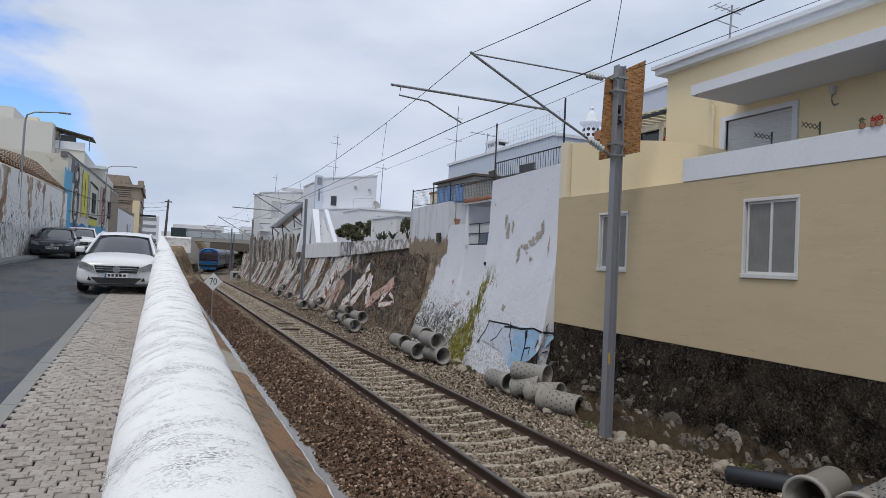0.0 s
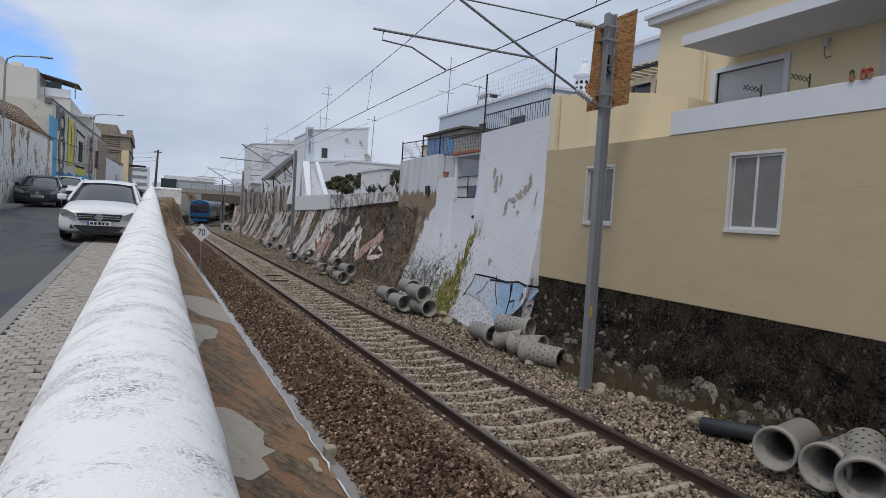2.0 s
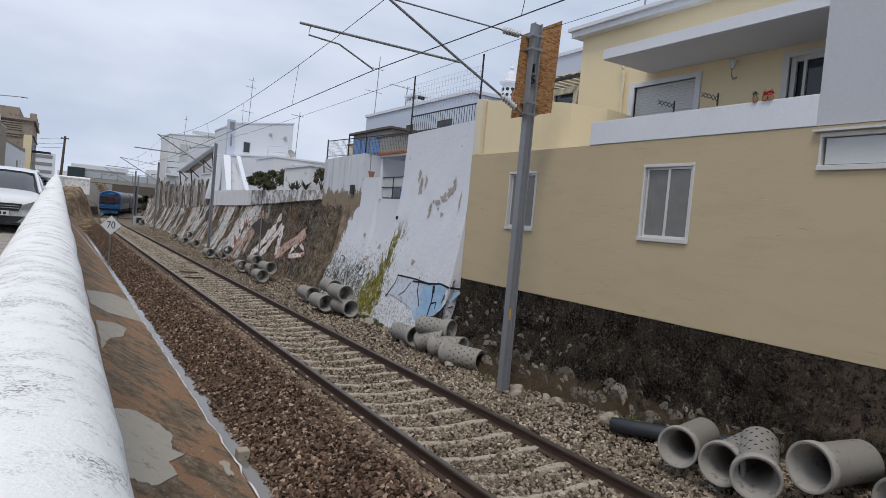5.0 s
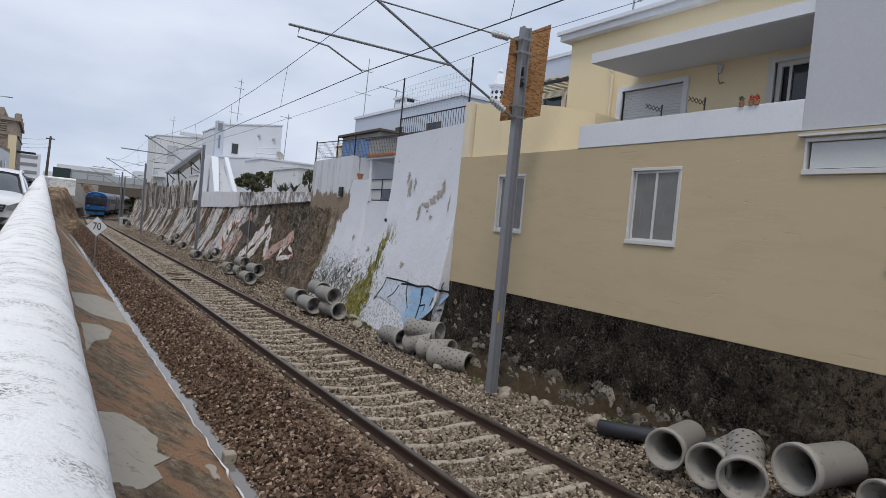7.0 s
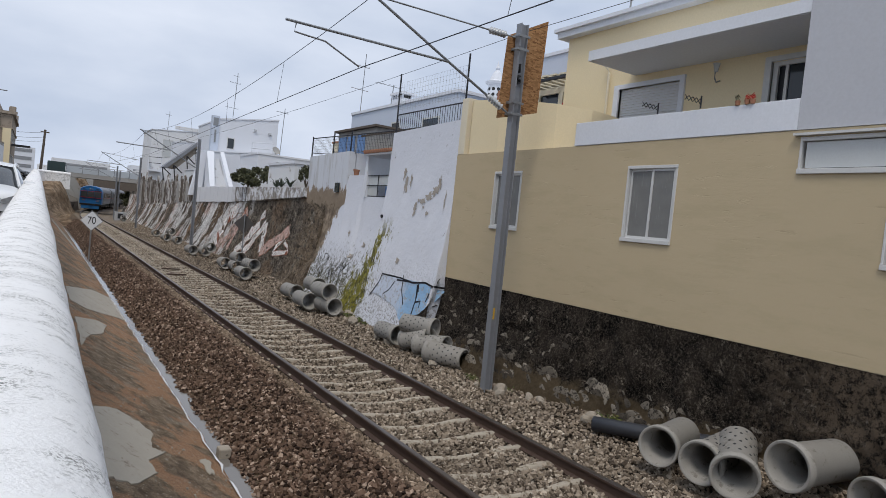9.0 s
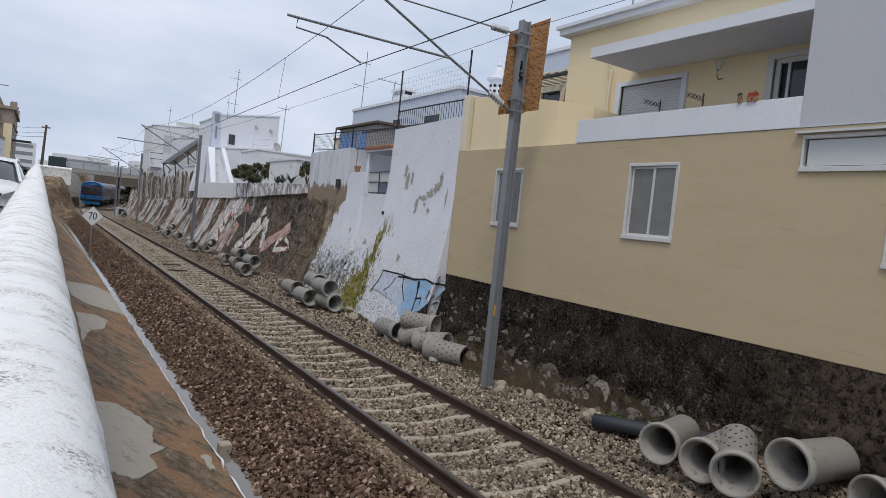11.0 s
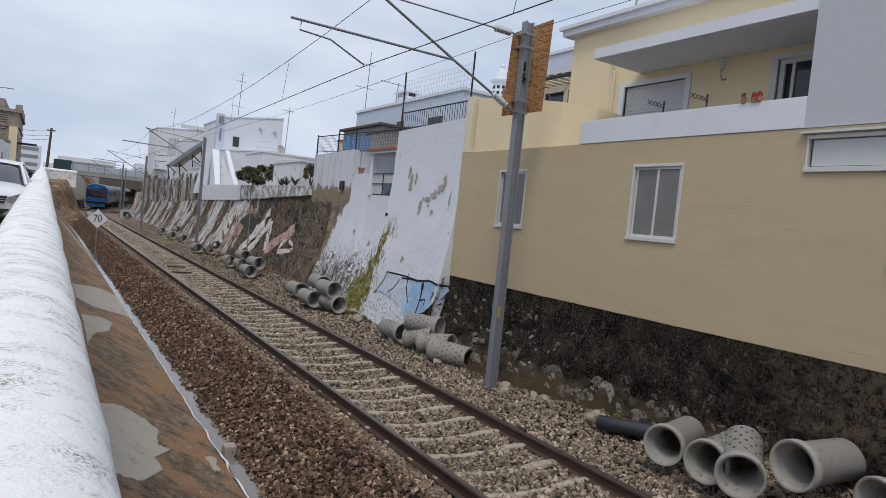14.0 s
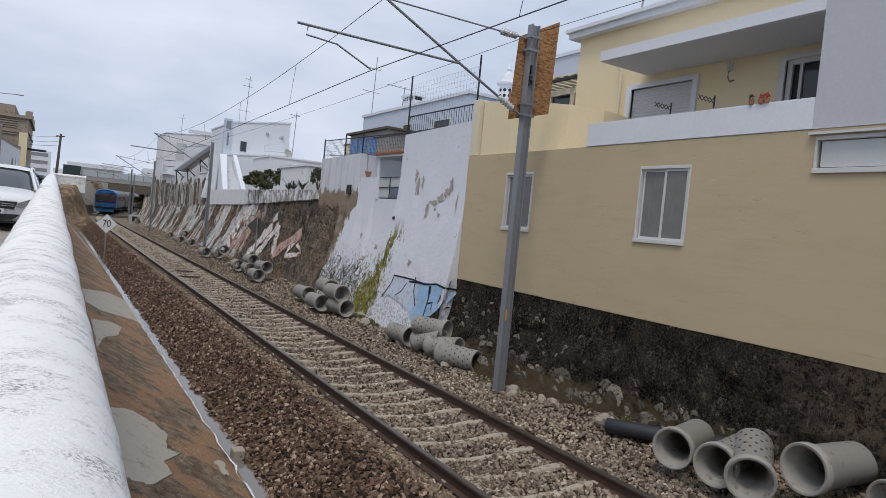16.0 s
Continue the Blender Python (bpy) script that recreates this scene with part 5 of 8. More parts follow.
# ornate chimney
FIL = thing("ornate_chimney", (14, 19.4, 6.9), "white ornamental latticed chimney with domed cap", "chimney")
c = pose(14, 19.4, 0)
part("base", boxes((13.6, 14.4, 19.0, 19.8, 6.9, 7.5)), WHITE, FIL)
part("lantern", revolve(bmesh.new(), [(0.0, 7.5), (0.36, 7.5), (0.36, 7.56), (0.30, 7.56), (0.30, 8.05), (0.40, 8.08), (0.42, 8.14), (0.28, 8.2), (0.18, 8.45), (0.1, 8.55), (0.06, 8.6), (0.1, 8.66), (0.05, 8.75), (0.0, 8.95)], 12, c), WHITE, FIL)
for i in range(10):
    a = i * math.pi / 5
    for z in (7.66, 7.86):
        part("lattice_hole", revolve(bmesh.new(), [(0.0, 0.006), (0.06, 0.006), (0.065, 0)], 8, c @ pose(0, 0, z) @ Matrix.Rotation(a, 4, "Z") @ pose(0.297, 0, 0, 0, 90, 0)), SIGN_BLACK, FIL)
house("house", 13.0, 20, 10.5, 15.8, 3.2, 8.2, WHITE_BLUE, "tall bluish-white house behind the terrace")

# covered terrace behind the mast
VER = thing("veranda", (10.8, 12.2, 4.36), "glazed veranda with slatted canopy behind the terrace wall", "veranda")
part("wall", wall_x(10.5, 10.65, 11.0, 13.2, 4.36, 6.35, [(11.2, 11.8, 5.2, 6.2), (11.95, 12.65, 5.2, 6.2)]), CREAM_PALE, VER)
part("pane", boxes((10.56, 10.58, 11.2, 11.8, 5.2, 6.2)), GLASS_DARK, VER)
part("pane", boxes((10.56, 10.58, 11.95, 12.65, 5.2, 6.2)), GLASS_DARK, VER)
for i in range(9):
    part("canopy_slat", boxes((9.9, 11.4, 10.55 + i * 0.3, 10.72 + i * 0.3, 6.40 + i * 0.012, 6.44 + i * 0.012)), CREAM_PALE, VER)
part("canopy_beam", boxes((9.88, 9.95, 10.5, 13.2, 6.34, 6.40)), DARK_METAL, VER)
part("cloth", prism(bmesh.new(), [(11.55, 5.35), (11.72, 5.3), (11.75, 5.8), (11.66, 5.98), (11.56, 5.8)], "x", 10.42, 10.46), RED, VER, "red cloth hung up to dry")
part("tile_edge", boxes((10.9, 12.6, 13.2, 15.0, 6.45, 6.7)), TERRACOTTA, VER, "red tiled roof edge")

# balcony things
LAMP = thing("wall_lamp", (9.1, 6.61, 5.6), "glass lantern on a curled bracket", "wall lamp")
part("bracket", tubes(0.012, [(9.19, 6.61, 5.5), (9.1, 6.61, 5.46), (9.05, 6.61, 5.52), (9.05, 6.61, 5.6), (9.08, 6.61, 5.64)], seg=6), GALV, LAMP)
part("lantern", revolve(bmesh.new(), [(0.0, 5.62), (0.03, 5.62), (0.052, 5.74), (0.06, 5.75), (0.0, 5.77)], 8, pose(9.07, 6.61, 0)), GLASS_PALE, LAMP, "clear glass shade")


def airer(y, z):
    ob = thing("scissor_bracket", (8.0, y, z - 0.05), "black folding scissor bracket on the parapet", "clothes airer")
    for i in range(4):
        for s in (-1, 1):
            part("link", tubes(0.007, [(7.98 - 0.085 * i, y, z - s * 0.035), (7.98 - 0.085 * (i + 1), y, z + s * 0.035)], seg=4), DARK_METAL, ob)
    part("post", tubes(0.012, [(8.0, y, z - 0.1), (8.0, y, z + 0.08)], seg=6), DARK_METAL, ob)


airer(6.78, 4.86)
airer(6.02, 4.88)


def leaves(bm, centre, radius, n, size, seed, flat=0.8):
    """A loose crown of small leaf blades."""
    rng = random.Random(seed)
    for _ in range(n):
        d = Vector((rng.gauss(0, 1), rng.gauss(0, 1), rng.gauss(0, 1) * flat)).normalized()
        lump = 0.72 + 0.38 * noise.noise(d * 2.1 + Vector((seed, 0, 0)))
        p = Vector(centre) + Vector((d.x * radius[0], d.y * radius[1], d.z * radius[2])) * lump * rng.uniform(0.45, 1.05)
        a = Vector((rng.gauss(0, 1), rng.gauss(0, 1), rng.gauss(0, 1))).normalized()
        b = a.cross(Vector((rng.gauss(0, 1), rng.gauss(0, 1), rng.gauss(0, 1)))).normalized()
        s = size * rng.uniform(0.6, 1.3)
        vs = [bm.verts.new(p + v) for v in (a * s, b * s * 0.4, -a * s, -b * s * 0.4)]
        bm.faces.new(vs)
    return bm


def shrub(name, x, y, z, r, n, size, seed, label, trunk=True):
    s = thing(name, (x, y, z), label, "shrub")
    if trunk:
        for i in range(5):
            a = i * 1.3
            part("branch", tube(bmesh.new(), [(x, y, z), (x + 0.2 * r[0] * math.cos(a), y + 0.2 * r[1] * math.sin(a), z + r[2] * 0.5), (x + 0.6 * r[0] * math.cos(a), y + 0.6 * r[1] * math.sin(a), z + r[2] * 1.2)], 0.035, 5, 0.01), BARK, s)
    bm = bmesh.new()
    rng = random.Random(seed)
    for i in range(9):
        a = i * 2.4
        q = 0.85 * math.sqrt(i / 9)
        k = rng.uniform(0.28, 0.52)
        leaves(bm, (x + r[0] * q * math.cos(a) * 1.15, y + r[1] * q * math.sin(a) * 1.15, z + r[2] * (0.95 + rng.uniform(-0.45, 0.5))), [c * k for c in r], n // 9, size, seed + i)
    part("crown", bm, LEAF, s)


shrub("shrub", 9.2, 33.2, 3.5, (1.15, 0.95, 0.85), 5200, 0.085, 3, "dark green bushy shrub on top of the wall")
shrub("shrub", 9.3, 25.4, 3.7, (0.35, 0.6, 0.55), 900, 0.07, 5, "dark shrub behind the terrace wall")
shrub("shrub", 10.5, 92.0, 0.6, (1.6, 2.0, 1.6), 1500, 0.2, 9, "dark bush near the bridge")
for j, (x, y) in enumerate(((9.0, 27.6), (9.05, 26.6), (9.1, 28.6))):
    ag = thing("agave", (x, y, 3.7), "spiky grey-green agave on the wall", "agave")
    for i in range(13):
        a = i * 2.4 + j
        up = 0.15 + 0.32 * ((i * 7) % 13) / 13
        bm = bmesh.new()
        d = Vector((math.cos(a), math.sin(a), 0))
        s = Vector((-math.sin(a), math.cos(a), 0)) * 0.035
        base = Vector((x, y, 3.7))
        pts = [base, base + d * 0.16 + Vector((0, 0, up * 0.6)), base + d * 0.34 + Vector((0, 0, up))]
        v = [bm.verts.new(p) for p in (pts[0] - s, pts[0] + s, pts[1] + s * 1.2, pts[1] - s * 1.2, pts[2])]
        bm.faces.new(v[:4])
        bm.faces.new((v[3], v[2], v[4]))
        part("leaf", bm, LEAF_BLUE, ag)
for y, m in ((5.42, LEAF), (5.28, RED), (5.2, RED)):
    pl = thing("potted_plant", (8.3, y, 4.76), "small potted plant on the balcony parapet", "plant")
    part("pot", revolve(bmesh.new(), [(0.0, 4.76), (0.03, 4.76), (0.04, 4.82), (0.0, 4.815)], 10, pose(7.98, y, 0)), TERRACOTTA, pl)
    part("foliage", leaves(bmesh.new(), (7.98, y, 4.86), (0.05, 0.05, 0.06), 60, 0.016, int(y * 100)), m, pl)

# white houses farther along
def slant_house(y0, y1, x0, x1, z0, left, right, material, label):
    """A flat-roofed block whose parapet rises a little from one end to the other."""
    h = thing("house", ((x0 + x1) / 2, (y0 + y1) / 2, z0), label, "house", "white houses above the cutting")
    part("wall", prism(bmesh.new(), [(x0, z0), (x1, z0), (x1, right), (x0, left)], "y", y0, y1), material, h)
    part("coping", prism(bmesh.new(), [(x0 - 0.05, left + 0.002), (x1 + 0.05, right + 0.002), (x1 + 0.05, right + 0.1), (x0 - 0.05, left + 0.1)], "y", y0 - 0.05, y1 + 0.05), WHITE, h)
    return h


slant_house(47.0, 47.9, 9.4, 14.8, 3.2, 6.15, 6.7, WHITE, "low white block behind the outside stair")
H2 = slant_house(48, 55, 10.75, 15.0, 3.2, 8.66, 9.28, WHITE, "tall plain white house with one small window")
flat_pane(H2, 48.0, 11.38, 11.92, 6.68, 7.5, "y")
part("corner_strip", boxes((10.25, 10.74, 47.9, 48.4, 6.35, 8.9)), WHITE_BLUE, H2, "narrow bluish chimney breast at the corner")
part("strip_panel", boxes((10.33, 10.66, 47.87, 47.895, 8.2, 8.75), (10.44, 10.56, 47.87, 47.895, 7.0, 7.9)), GALV, H2, "grey recessed panel")
for x, z in ((13.2, 8.2), (14.3, 8.1)):
    part("wall_lamp", boxes((x, x + 0.2, 47.85, 47.99, z, z + 0.18), bevel=0.03), CERAMIC, H2)
part("roof_rail", tubes(0.03, [(12.9, 46.9, 6.5), (12.9, 46.9, 7.3), (14.4, 46.9, 7.45), (14.4, 46.9, 6.6)], [(12.9, 46.9, 6.9), (14.4, 46.9, 7.0)], seg=5), WHITE, H2, "white pipe railing")
H1 = slant_house(72, 78, 9.62, 15.4, 3.0, 9.5, 9.95, WHITE_OLD, "weathered white house with roof terrace")
part("parapet", boxes((11.8, 15.3, 71.9, 72.1, 9.9, 10.25)), WHITE_OLD, H1)
for x, z in ((10.7, 6.9), (12.3, 7.1)):
    flat_pane(H1, 72.0, x, x + 1.0, z, z + 1.8, "y", FRAME_WHITE, GLASS_PALE)
part("balcony", boxes((9.4, 10.7, 71.3, 71.99, 5.3, 5.5), (9.4, 9.48, 71.3, 71.99, 5.5, 6.7), (10.62, 10.7, 71.3, 71.38, 5.5, 6.7)), WHITE, H1, "small white balcony")
part("balcony_rail", tubes(0.03, [(9.4, 71.35, 6.7), (10.7, 71.35, 6.75)], [(9.4, 71.35, 6.1), (10.7, 71.35, 6.15)], seg=5), DARK_METAL, H1)
slant_house(62, 63.2, 10.14, 12.1, 3.0, 7.7, 8.0, WHITE, "white block behind the lean-to roof")
VB = slant_house(61.2, 61.9, 12.1, 14.0, 3.0, 8.45, 8.6, WHITE, "white house with a dark roofed veranda")
part("veranda_opening", boxes((12.2, 13.5, 61.13, 61.19, 7.3, 8.2)), GLASS_DARK, VB, "dark veranda opening")
for x in (12.45, 12.9, 13.3):
    part("post", boxes((x, x + 0.06, 61.05, 61.12, 7.2, 8.3)), GALV, VB)
house("house", 10.84, 14.2, 38, 41.9, 3.2, 5.82, WHITE, "low white outbuilding beside the steps")
AC = thing("air_conditioner", (12.3, 37.9, 5.1), "grey air conditioner box on a white wall", "air conditioner")
part("case", boxes((11.95, 12.6, 37.64, 37.98, 5.1, 5.5), bevel=0.02), CERAMIC, AC)
part("grille", boxes((12.0, 12.36, 37.62, 37.635, 5.14, 5.46)), DARK_METAL, AC)
house("house", 9.3, 10.6, 26.9, 30.6, 3.2, 4.74, WHITE_OLD, "small white garden building behind the shrub")
house("house", 15, 22, 30, 37, 3.2, 7.0, CREAM_PALE, "pale house with terracotta roof edge", TERRACOTTA)
# white outside stair
ST = thing("outside_stair", (9.6, 43.5, 3.3), "white outside stair with solid side walls", "stair")


def flank(a, b):
    """A raking side wall: (x0, x1, z) of its foot at y 42 and of its head at y 46."""
    bm = bmesh.new()
    vs = []
    for y, (x0, x1, z) in ((42.0, a), (46.0, b)):
        vs.append([bm.verts.new(p) for p in ((x0, y, 3.1), (x1, y, 3.1), (x1, y, z), (x0, y, z))])
    for i in range(4):
        bm.faces.new((vs[0][i], vs[0][(i + 1) % 4], vs[1][(i + 1) % 4], vs[1][i]))
    bm.faces.new(vs[0][::-1])
    bm.faces.new(vs[1])
    bmesh.ops.recalc_face_normals(bm, faces=bm.faces)
    return bm


part("side_wall", flank((9.15, 9.45, 3.75), (9.65, 10.12, 6.2)), WHITE, ST, "white raking side wall")
part("side_wall", flank((10.3, 10.58, 3.85), (10.52, 10.78, 6.25)), WHITE, ST)
for i in range(12):
    part("step", boxes((9.3 + 0.05 * i, 10.4, 42.1 + i * 0.32, 42.42 + i * 0.32, 3.1, 3.5 + i * 0.2)), WHITE_OLD, ST)
bm = bmesh.new()
prism(bm, [(8.75, 3.1), (9.5, 3.1), (9.62, 6.1), (9.3, 6.1)], "y", 46.0, 46.6)
part("landing_wall", bm, WHITE, ST)
# long sloping awning roof
AW = thing("lean_to_roof", (10.2, 61, 3.0), "grey sheet lean-to roof on dark struts", "awning")
part("fascia", prism(bmesh.new(), [(8.94, 5.31), (11.7, 7.87), (11.76, 7.6), (9.4, 5.31)], "y", 59.6, 60.9), GALV_DULL, AW, "dark grey sheet edge")
part("sheet", prism(bmesh.new(), [(9.42, 5.31), (11.76, 7.58), (11.9, 7.10), (10.08, 5.31)], "y", 59.9, 60.9), STONE_PALE, AW, "pale underside of the sheet")
for x, z in ((9.0, 5.35), (9.9, 5.6), (10.9, 6.5), (11.6, 7.2)):
    part("strut", tubes(0.05, [(x + 0.35, 59.7, 3.0), (x, 59.7, z)], [(x, 59.7, z), (x + 0.7, 59.7, z - 0.6)], seg=6), DARK_METAL, AW)
house("house", 9.6, 11.2, 49.5, 53, 2.8, 4.95, WHITE_OLD, "low whitewashed hut above the rubble wall", WHITE, ((49.5, 9.75, 10.45, 3.9, 4.75, "y"),))
house("house", 10.6, 14, 82, 87, 2.6, 5.3, WHITE, "white flat-roofed house near the bridge", WHITE, ((82.0, 11.0, 12.0, 3.9, 4.9, "y"),))
rg = random.Random(31)
for i in range(46):
    y = 45.2 + i * 0.72
    low = head_z(y) - 0.9
    h = lerp(y, ((45, 3.9), (50, 4.15), (62, 4.4), (78, 4.75))) + rg.uniform(-0.45, 0.35)
    x = head_x(y) - 0.06 + rg.uniform(-0.05, 0.05)
    bm = prism(bmesh.new(), [(y, low), (y + 0.72, low), (y + 0.74 + rg.uniform(-0.12, 0.1), h), (y + 0.4, h + rg.uniform(-0.1, 0.25)), (y + rg.uniform(-0.05, 0.1), h + rg.uniform(-0.2, 0.2))], "x", x, x + 0.1)
    solo("paling", bm, (PALING, PALING, WOOD_GREY, PALING, CONCRETE)[i % 5], "rough patched paling on the rubble wall", "paling", group="palings")


# aerials
def aerial(x, y, z, h, arms, label="thin rooftop television aerial", bend_top=0.0):
    a = thing("aerial", (x, y, z), label, "aerial", "rooftop aerials")
    part("pole", tubes(0.022, [(x, y, z - 0.1), (x + 0.1, y, z + h)], seg=5), GALV, a)
    for k, (at_h, w) in enumerate(arms):
        part("arm", tubes(0.014, [(x + 0.1 * at_h / h - w, y, z + at_h), (x + 0.1 * at_h / h + w * 0.5, y, z + at_h - 0.05)], seg=4), GALV, a)
        if k == 0:
            for i in range(5):
                px = x + 0.1 - w + i * w * 0.35
                part("rod", tubes(0.008, [(px, y - 0.16, z + at_h), (px, y + 0.16, z + at_h)], seg=4), GALV, a)


aerial(11.7, 48.2, 9.1, 3.1, ((2.4, 0.5), (0.6, 0.6), (2.9, 0.3)))
aerial(15.2, 34, 7.05, 4.9, ((4.2, 0.6), (2.9, 0.7)))
aerial(12.9, 40.5, 5.9, 3.2, ((2.95, 0.5),))
aerial(12.5, 24.9, 7.0, 1.5, ((1.45, 0.8),))
aerial(10.5, 10.0, 7.0, 1.5, ((1.4, 0.5), (1.1, 0.4)))
aerial(10.4, 7.0, 7.0, 1.6, ((1.5, 0.5), (1.1, 0.4)))
aerial(11.2, 73, 9.6, 2.2, ((1.8, 0.4),))
aerial(16.0, 20, 6.95, 1.2, ((1.1, 0.4),))
DISH = thing("satellite_dish", (12.6, 40.4, 5.9), "pale satellite dish on a roof", "satellite dish")
part("bowl", revolve(bmesh.new(), [(0.0, 0.0), (0.13, 0.02), (0.26, 0.08), (0.28, 0.08), (0.13, 0.01), (0.0, -0.01)], 16, pose(12.6, 40.4, 6.35, 60, 0, 20)), CONCRETE, DISH)
part("stem", tubes(0.03, [(12.6, 40.4, 5.85), (12.6, 40.45, 6.35)], seg=5), GALV, DISH)

# ---- bridge ----
BR = thing("bridge", (6.5, 94, 4.2), "concrete road bridge with grey panel railing over the cutting", "bridge")
prof = [(90.0, 4.2), (97, 4.2), (97, 4.78), (90.0, 4.78)]
part("deck", prism(bmesh.new(), prof, "x", 1.2, 17.0), CONCRETE, BR, "grey concrete deck slab")
part("edge_beam", boxes((1.2, 17.0, 89.86, 89.99, 4.15, 4.62)), CONCRETE, BR)
for i in range(8):
    x = 2.95 + i * 1.72
    part("railing_panel", boxes((x + 0.05, x + 1.66, 89.92, 89.97, 4.66, 5.42)), BRIDGE_GREY, BR, "grey solid railing panel")
    part("railing_post", boxes((x - 0.04, x + 0.04, 89.88, 90.0, 4.62, 5.58)), GALV, BR)
part("handrail", tubes(0.035, [(2.9, 89.94, 5.56), (16.8, 89.94, 5.56)], seg=6), GALV, BR)
part("gate_panel", boxes((1.0, 2.85, 89.6, 89.7, 4.5, 5.75)), GATE_GREEN, BR, "dark green panel at the bridge end")
part("pier", boxes((9.1, 9.4, 97, 97.4, -0.2, 4.2)), CONCRETE, BR)
part("abutment", prism(bmesh.new(), [(0.4, 4.2), (3.6, 4.2), (4.6, -0.2), (0.4, -0.2)], "y", 108.5, 112), CONCRETE, BR, "sloping concrete abutment")
part("far_abutment", boxes((14, 20, 90, 108, -0.5, 4.35)), CONCRETE, BR)
part("slope_slab", prism(bmesh.new(), [(3.7, 4.25), (4.4, 4.25), (6.25, 0.95), (6.3, -0.2), (5.6, -0.2), (5.45, 0.95)], "y", 110, 110.5), CONCRETE, BR, "pale slanting concrete slab")
part("far_slope", prism(bmesh.new(), [(5.7, 4.6), (7.3, 4.6), (9.7, 0.46), (9.7, -0.2), (8.6, -0.2), (8.3, 0.5)], "y", 129, 129.5), SOIL, BR, "bare earth slope beyond the slab")
part("far_bank", boxes((8.6, 46, 160, 161, -0.3, 5.6)), WOOD_GREY, BR, "dull earth bank beyond the bridge")
part("shaded_wall", boxes((0.4, 8.6, 131, 131.4, -0.2, 5.2)), CONCRETE, BR, "wall in the shade under the bridge")
bm = bmesh.new()
def soil(y, u):
    x = 0.2 + 4.4 * u
    h = lerp(y, ((62, 0.35), (68, 0.9), (74, 1.6), (84, 3.1), (88, 3.55), (99, 3.9)))
    t = min(1.0, max(0.0, (x - 0.2 - lerp(y, ((74, 0.0), (88, 2.1), (99, 2.4)))) / 2.1))
    n = noise.noise(Vector((x * 1.1, y * 0.5, 1))) + 0.5 * noise.noise(Vector((x * 3, y * 1.6, 4)))
    return Vector((x, y, h * (1 - t * t * (3 - 2 * t)) - 0.2 + 0.16 * n + 0.07 * noise.noise(Vector((x * 7, y * 5, 2))) + lerp(y, ((62, -0.9), (67, 0.0)))))


grid(bm, steps(62, 99, 110), steps(0, 1, 44), soil)
solo("soil_bank", bm, SOIL, "bare brown earth bank below the bridge end", "bank", "structure")
for i in range(5):
    solo("fence_rail", tubes(0.06, [(2.2, 80 + 0.6 * i, 0.25 + 0.16 * i), (3.6, 88 + 0.6 * i, 0.35 + 0.17 * i), (4.4, 97, 0.5 + 0.12 * i)], seg=5), WOOD_GREY, "grey board edging on the earth bank", "edging", group="bank edging")
CAB = thing("relay_cabinet", (7.65, 75.3, -0.1), "pale grey trackside relay cabinet", "cabinet")
part("body", boxes((7.1, 8.2, 75, 75.7, -0.2, 0.78), bevel=0.03), CERAMIC, CAB)
part("door", boxes((7.4, 7.9, 74.97, 74.995, 0.1, 0.62)), DARK_METAL, CAB, "dark recessed door")

# ---- the street ----
def front_x(y):
    """The line of house fronts, closing in on the street as it climbs."""
    return -7.6 + 0.0455 * y


def front_block(name, y0, y1, deep, z0, tops, material, label, parent=None):
    """A wall block whose face follows the line of fronts; tops: height at its near and far end."""
    bm = bmesh.new()
    a = [bm.verts.new((front_x(y), y, z)) for y, z in ((y0, z0), (y1, z0), (y1, tops[1]), (y0, tops[0]))]
    b = [bm.verts.new((front_x(y) - deep, y, z)) for y, z in ((y0, z0), (y1, z0), (y1, tops[1]), (y0, tops[0]))]
    for i in range(4):
        bm.faces.new((a[i], a[(i + 1) % 4], b[(i + 1) % 4], b[i]))
    bm.faces.new(a)
    bm.faces.new(b[::-1])
    bmesh.ops.recalc_face_normals(bm, faces=bm.faces)
    return bm


# painted old render: limewash worn down to brown, sprayed greys below
k = Mat("worn_street_render", 0.92)
z = k.axis(2)
col = k.mix(k.noise(0.5, 6), (0.66, 0.655, 0.63), (0.80, 0.80, 0.78))
col = k.mix(k.step(k.noise(1.0, 8, 0.72, k.scaled((1.0, 0.7, 0.38))), 0.535, 0.555), col, k.mix(k.step(k.noise(1.2, 6, 0.7), 0.42, 0.58), (0.26, 0.17, 0.11), (0.46, 0.38, 0.30)))
spray = k.math("MULTIPLY", k.step(z, 4.0, 3.3), k.step(k.noise(2.0, 6, 0.7, k.scaled((1, 1.3, 0.6)), 1.5), 0.43, 0.52))
col = k.mix(k.math("MULTIPLY", spray, 0.5), col, (0.33, 0.335, 0.34))
col = k.mix(k.math("MULTIPLY", k.step(k.noise(3.5, 5, 0.7, k.scaled((1, 1, 0.4)), 2.0), 0.56, 0.585), k.step(z, 5.4, 4.0)), col, (0.06, 0.06, 0.06))
STREET_WALL = k.done(col, k.noise(9, 6), 0.4, 0.04)
MURAL_BLUE = plain("mural_blue", (0.06, 0.20, 0.46), (0.10, 0.28, 0.56), 0.8, 0.8)
MURAL_SKY = plain("mural_light_blue", (0.13, 0.38, 0.58), (0.20, 0.46, 0.66), 0.8, 0.8)
MURAL_CREAM = plain("mural_cream", (0.60, 0.58, 0.50), (0.68, 0.66, 0.58), 0.5, 0.9, dirt=(0.42, 0.34, 0.26), dirt_at=0.57)
MURAL_YELLOW = plain("mural_yellow", (0.62, 0.58, 0.12), (0.70, 0.64, 0.18), 1, 0.8)
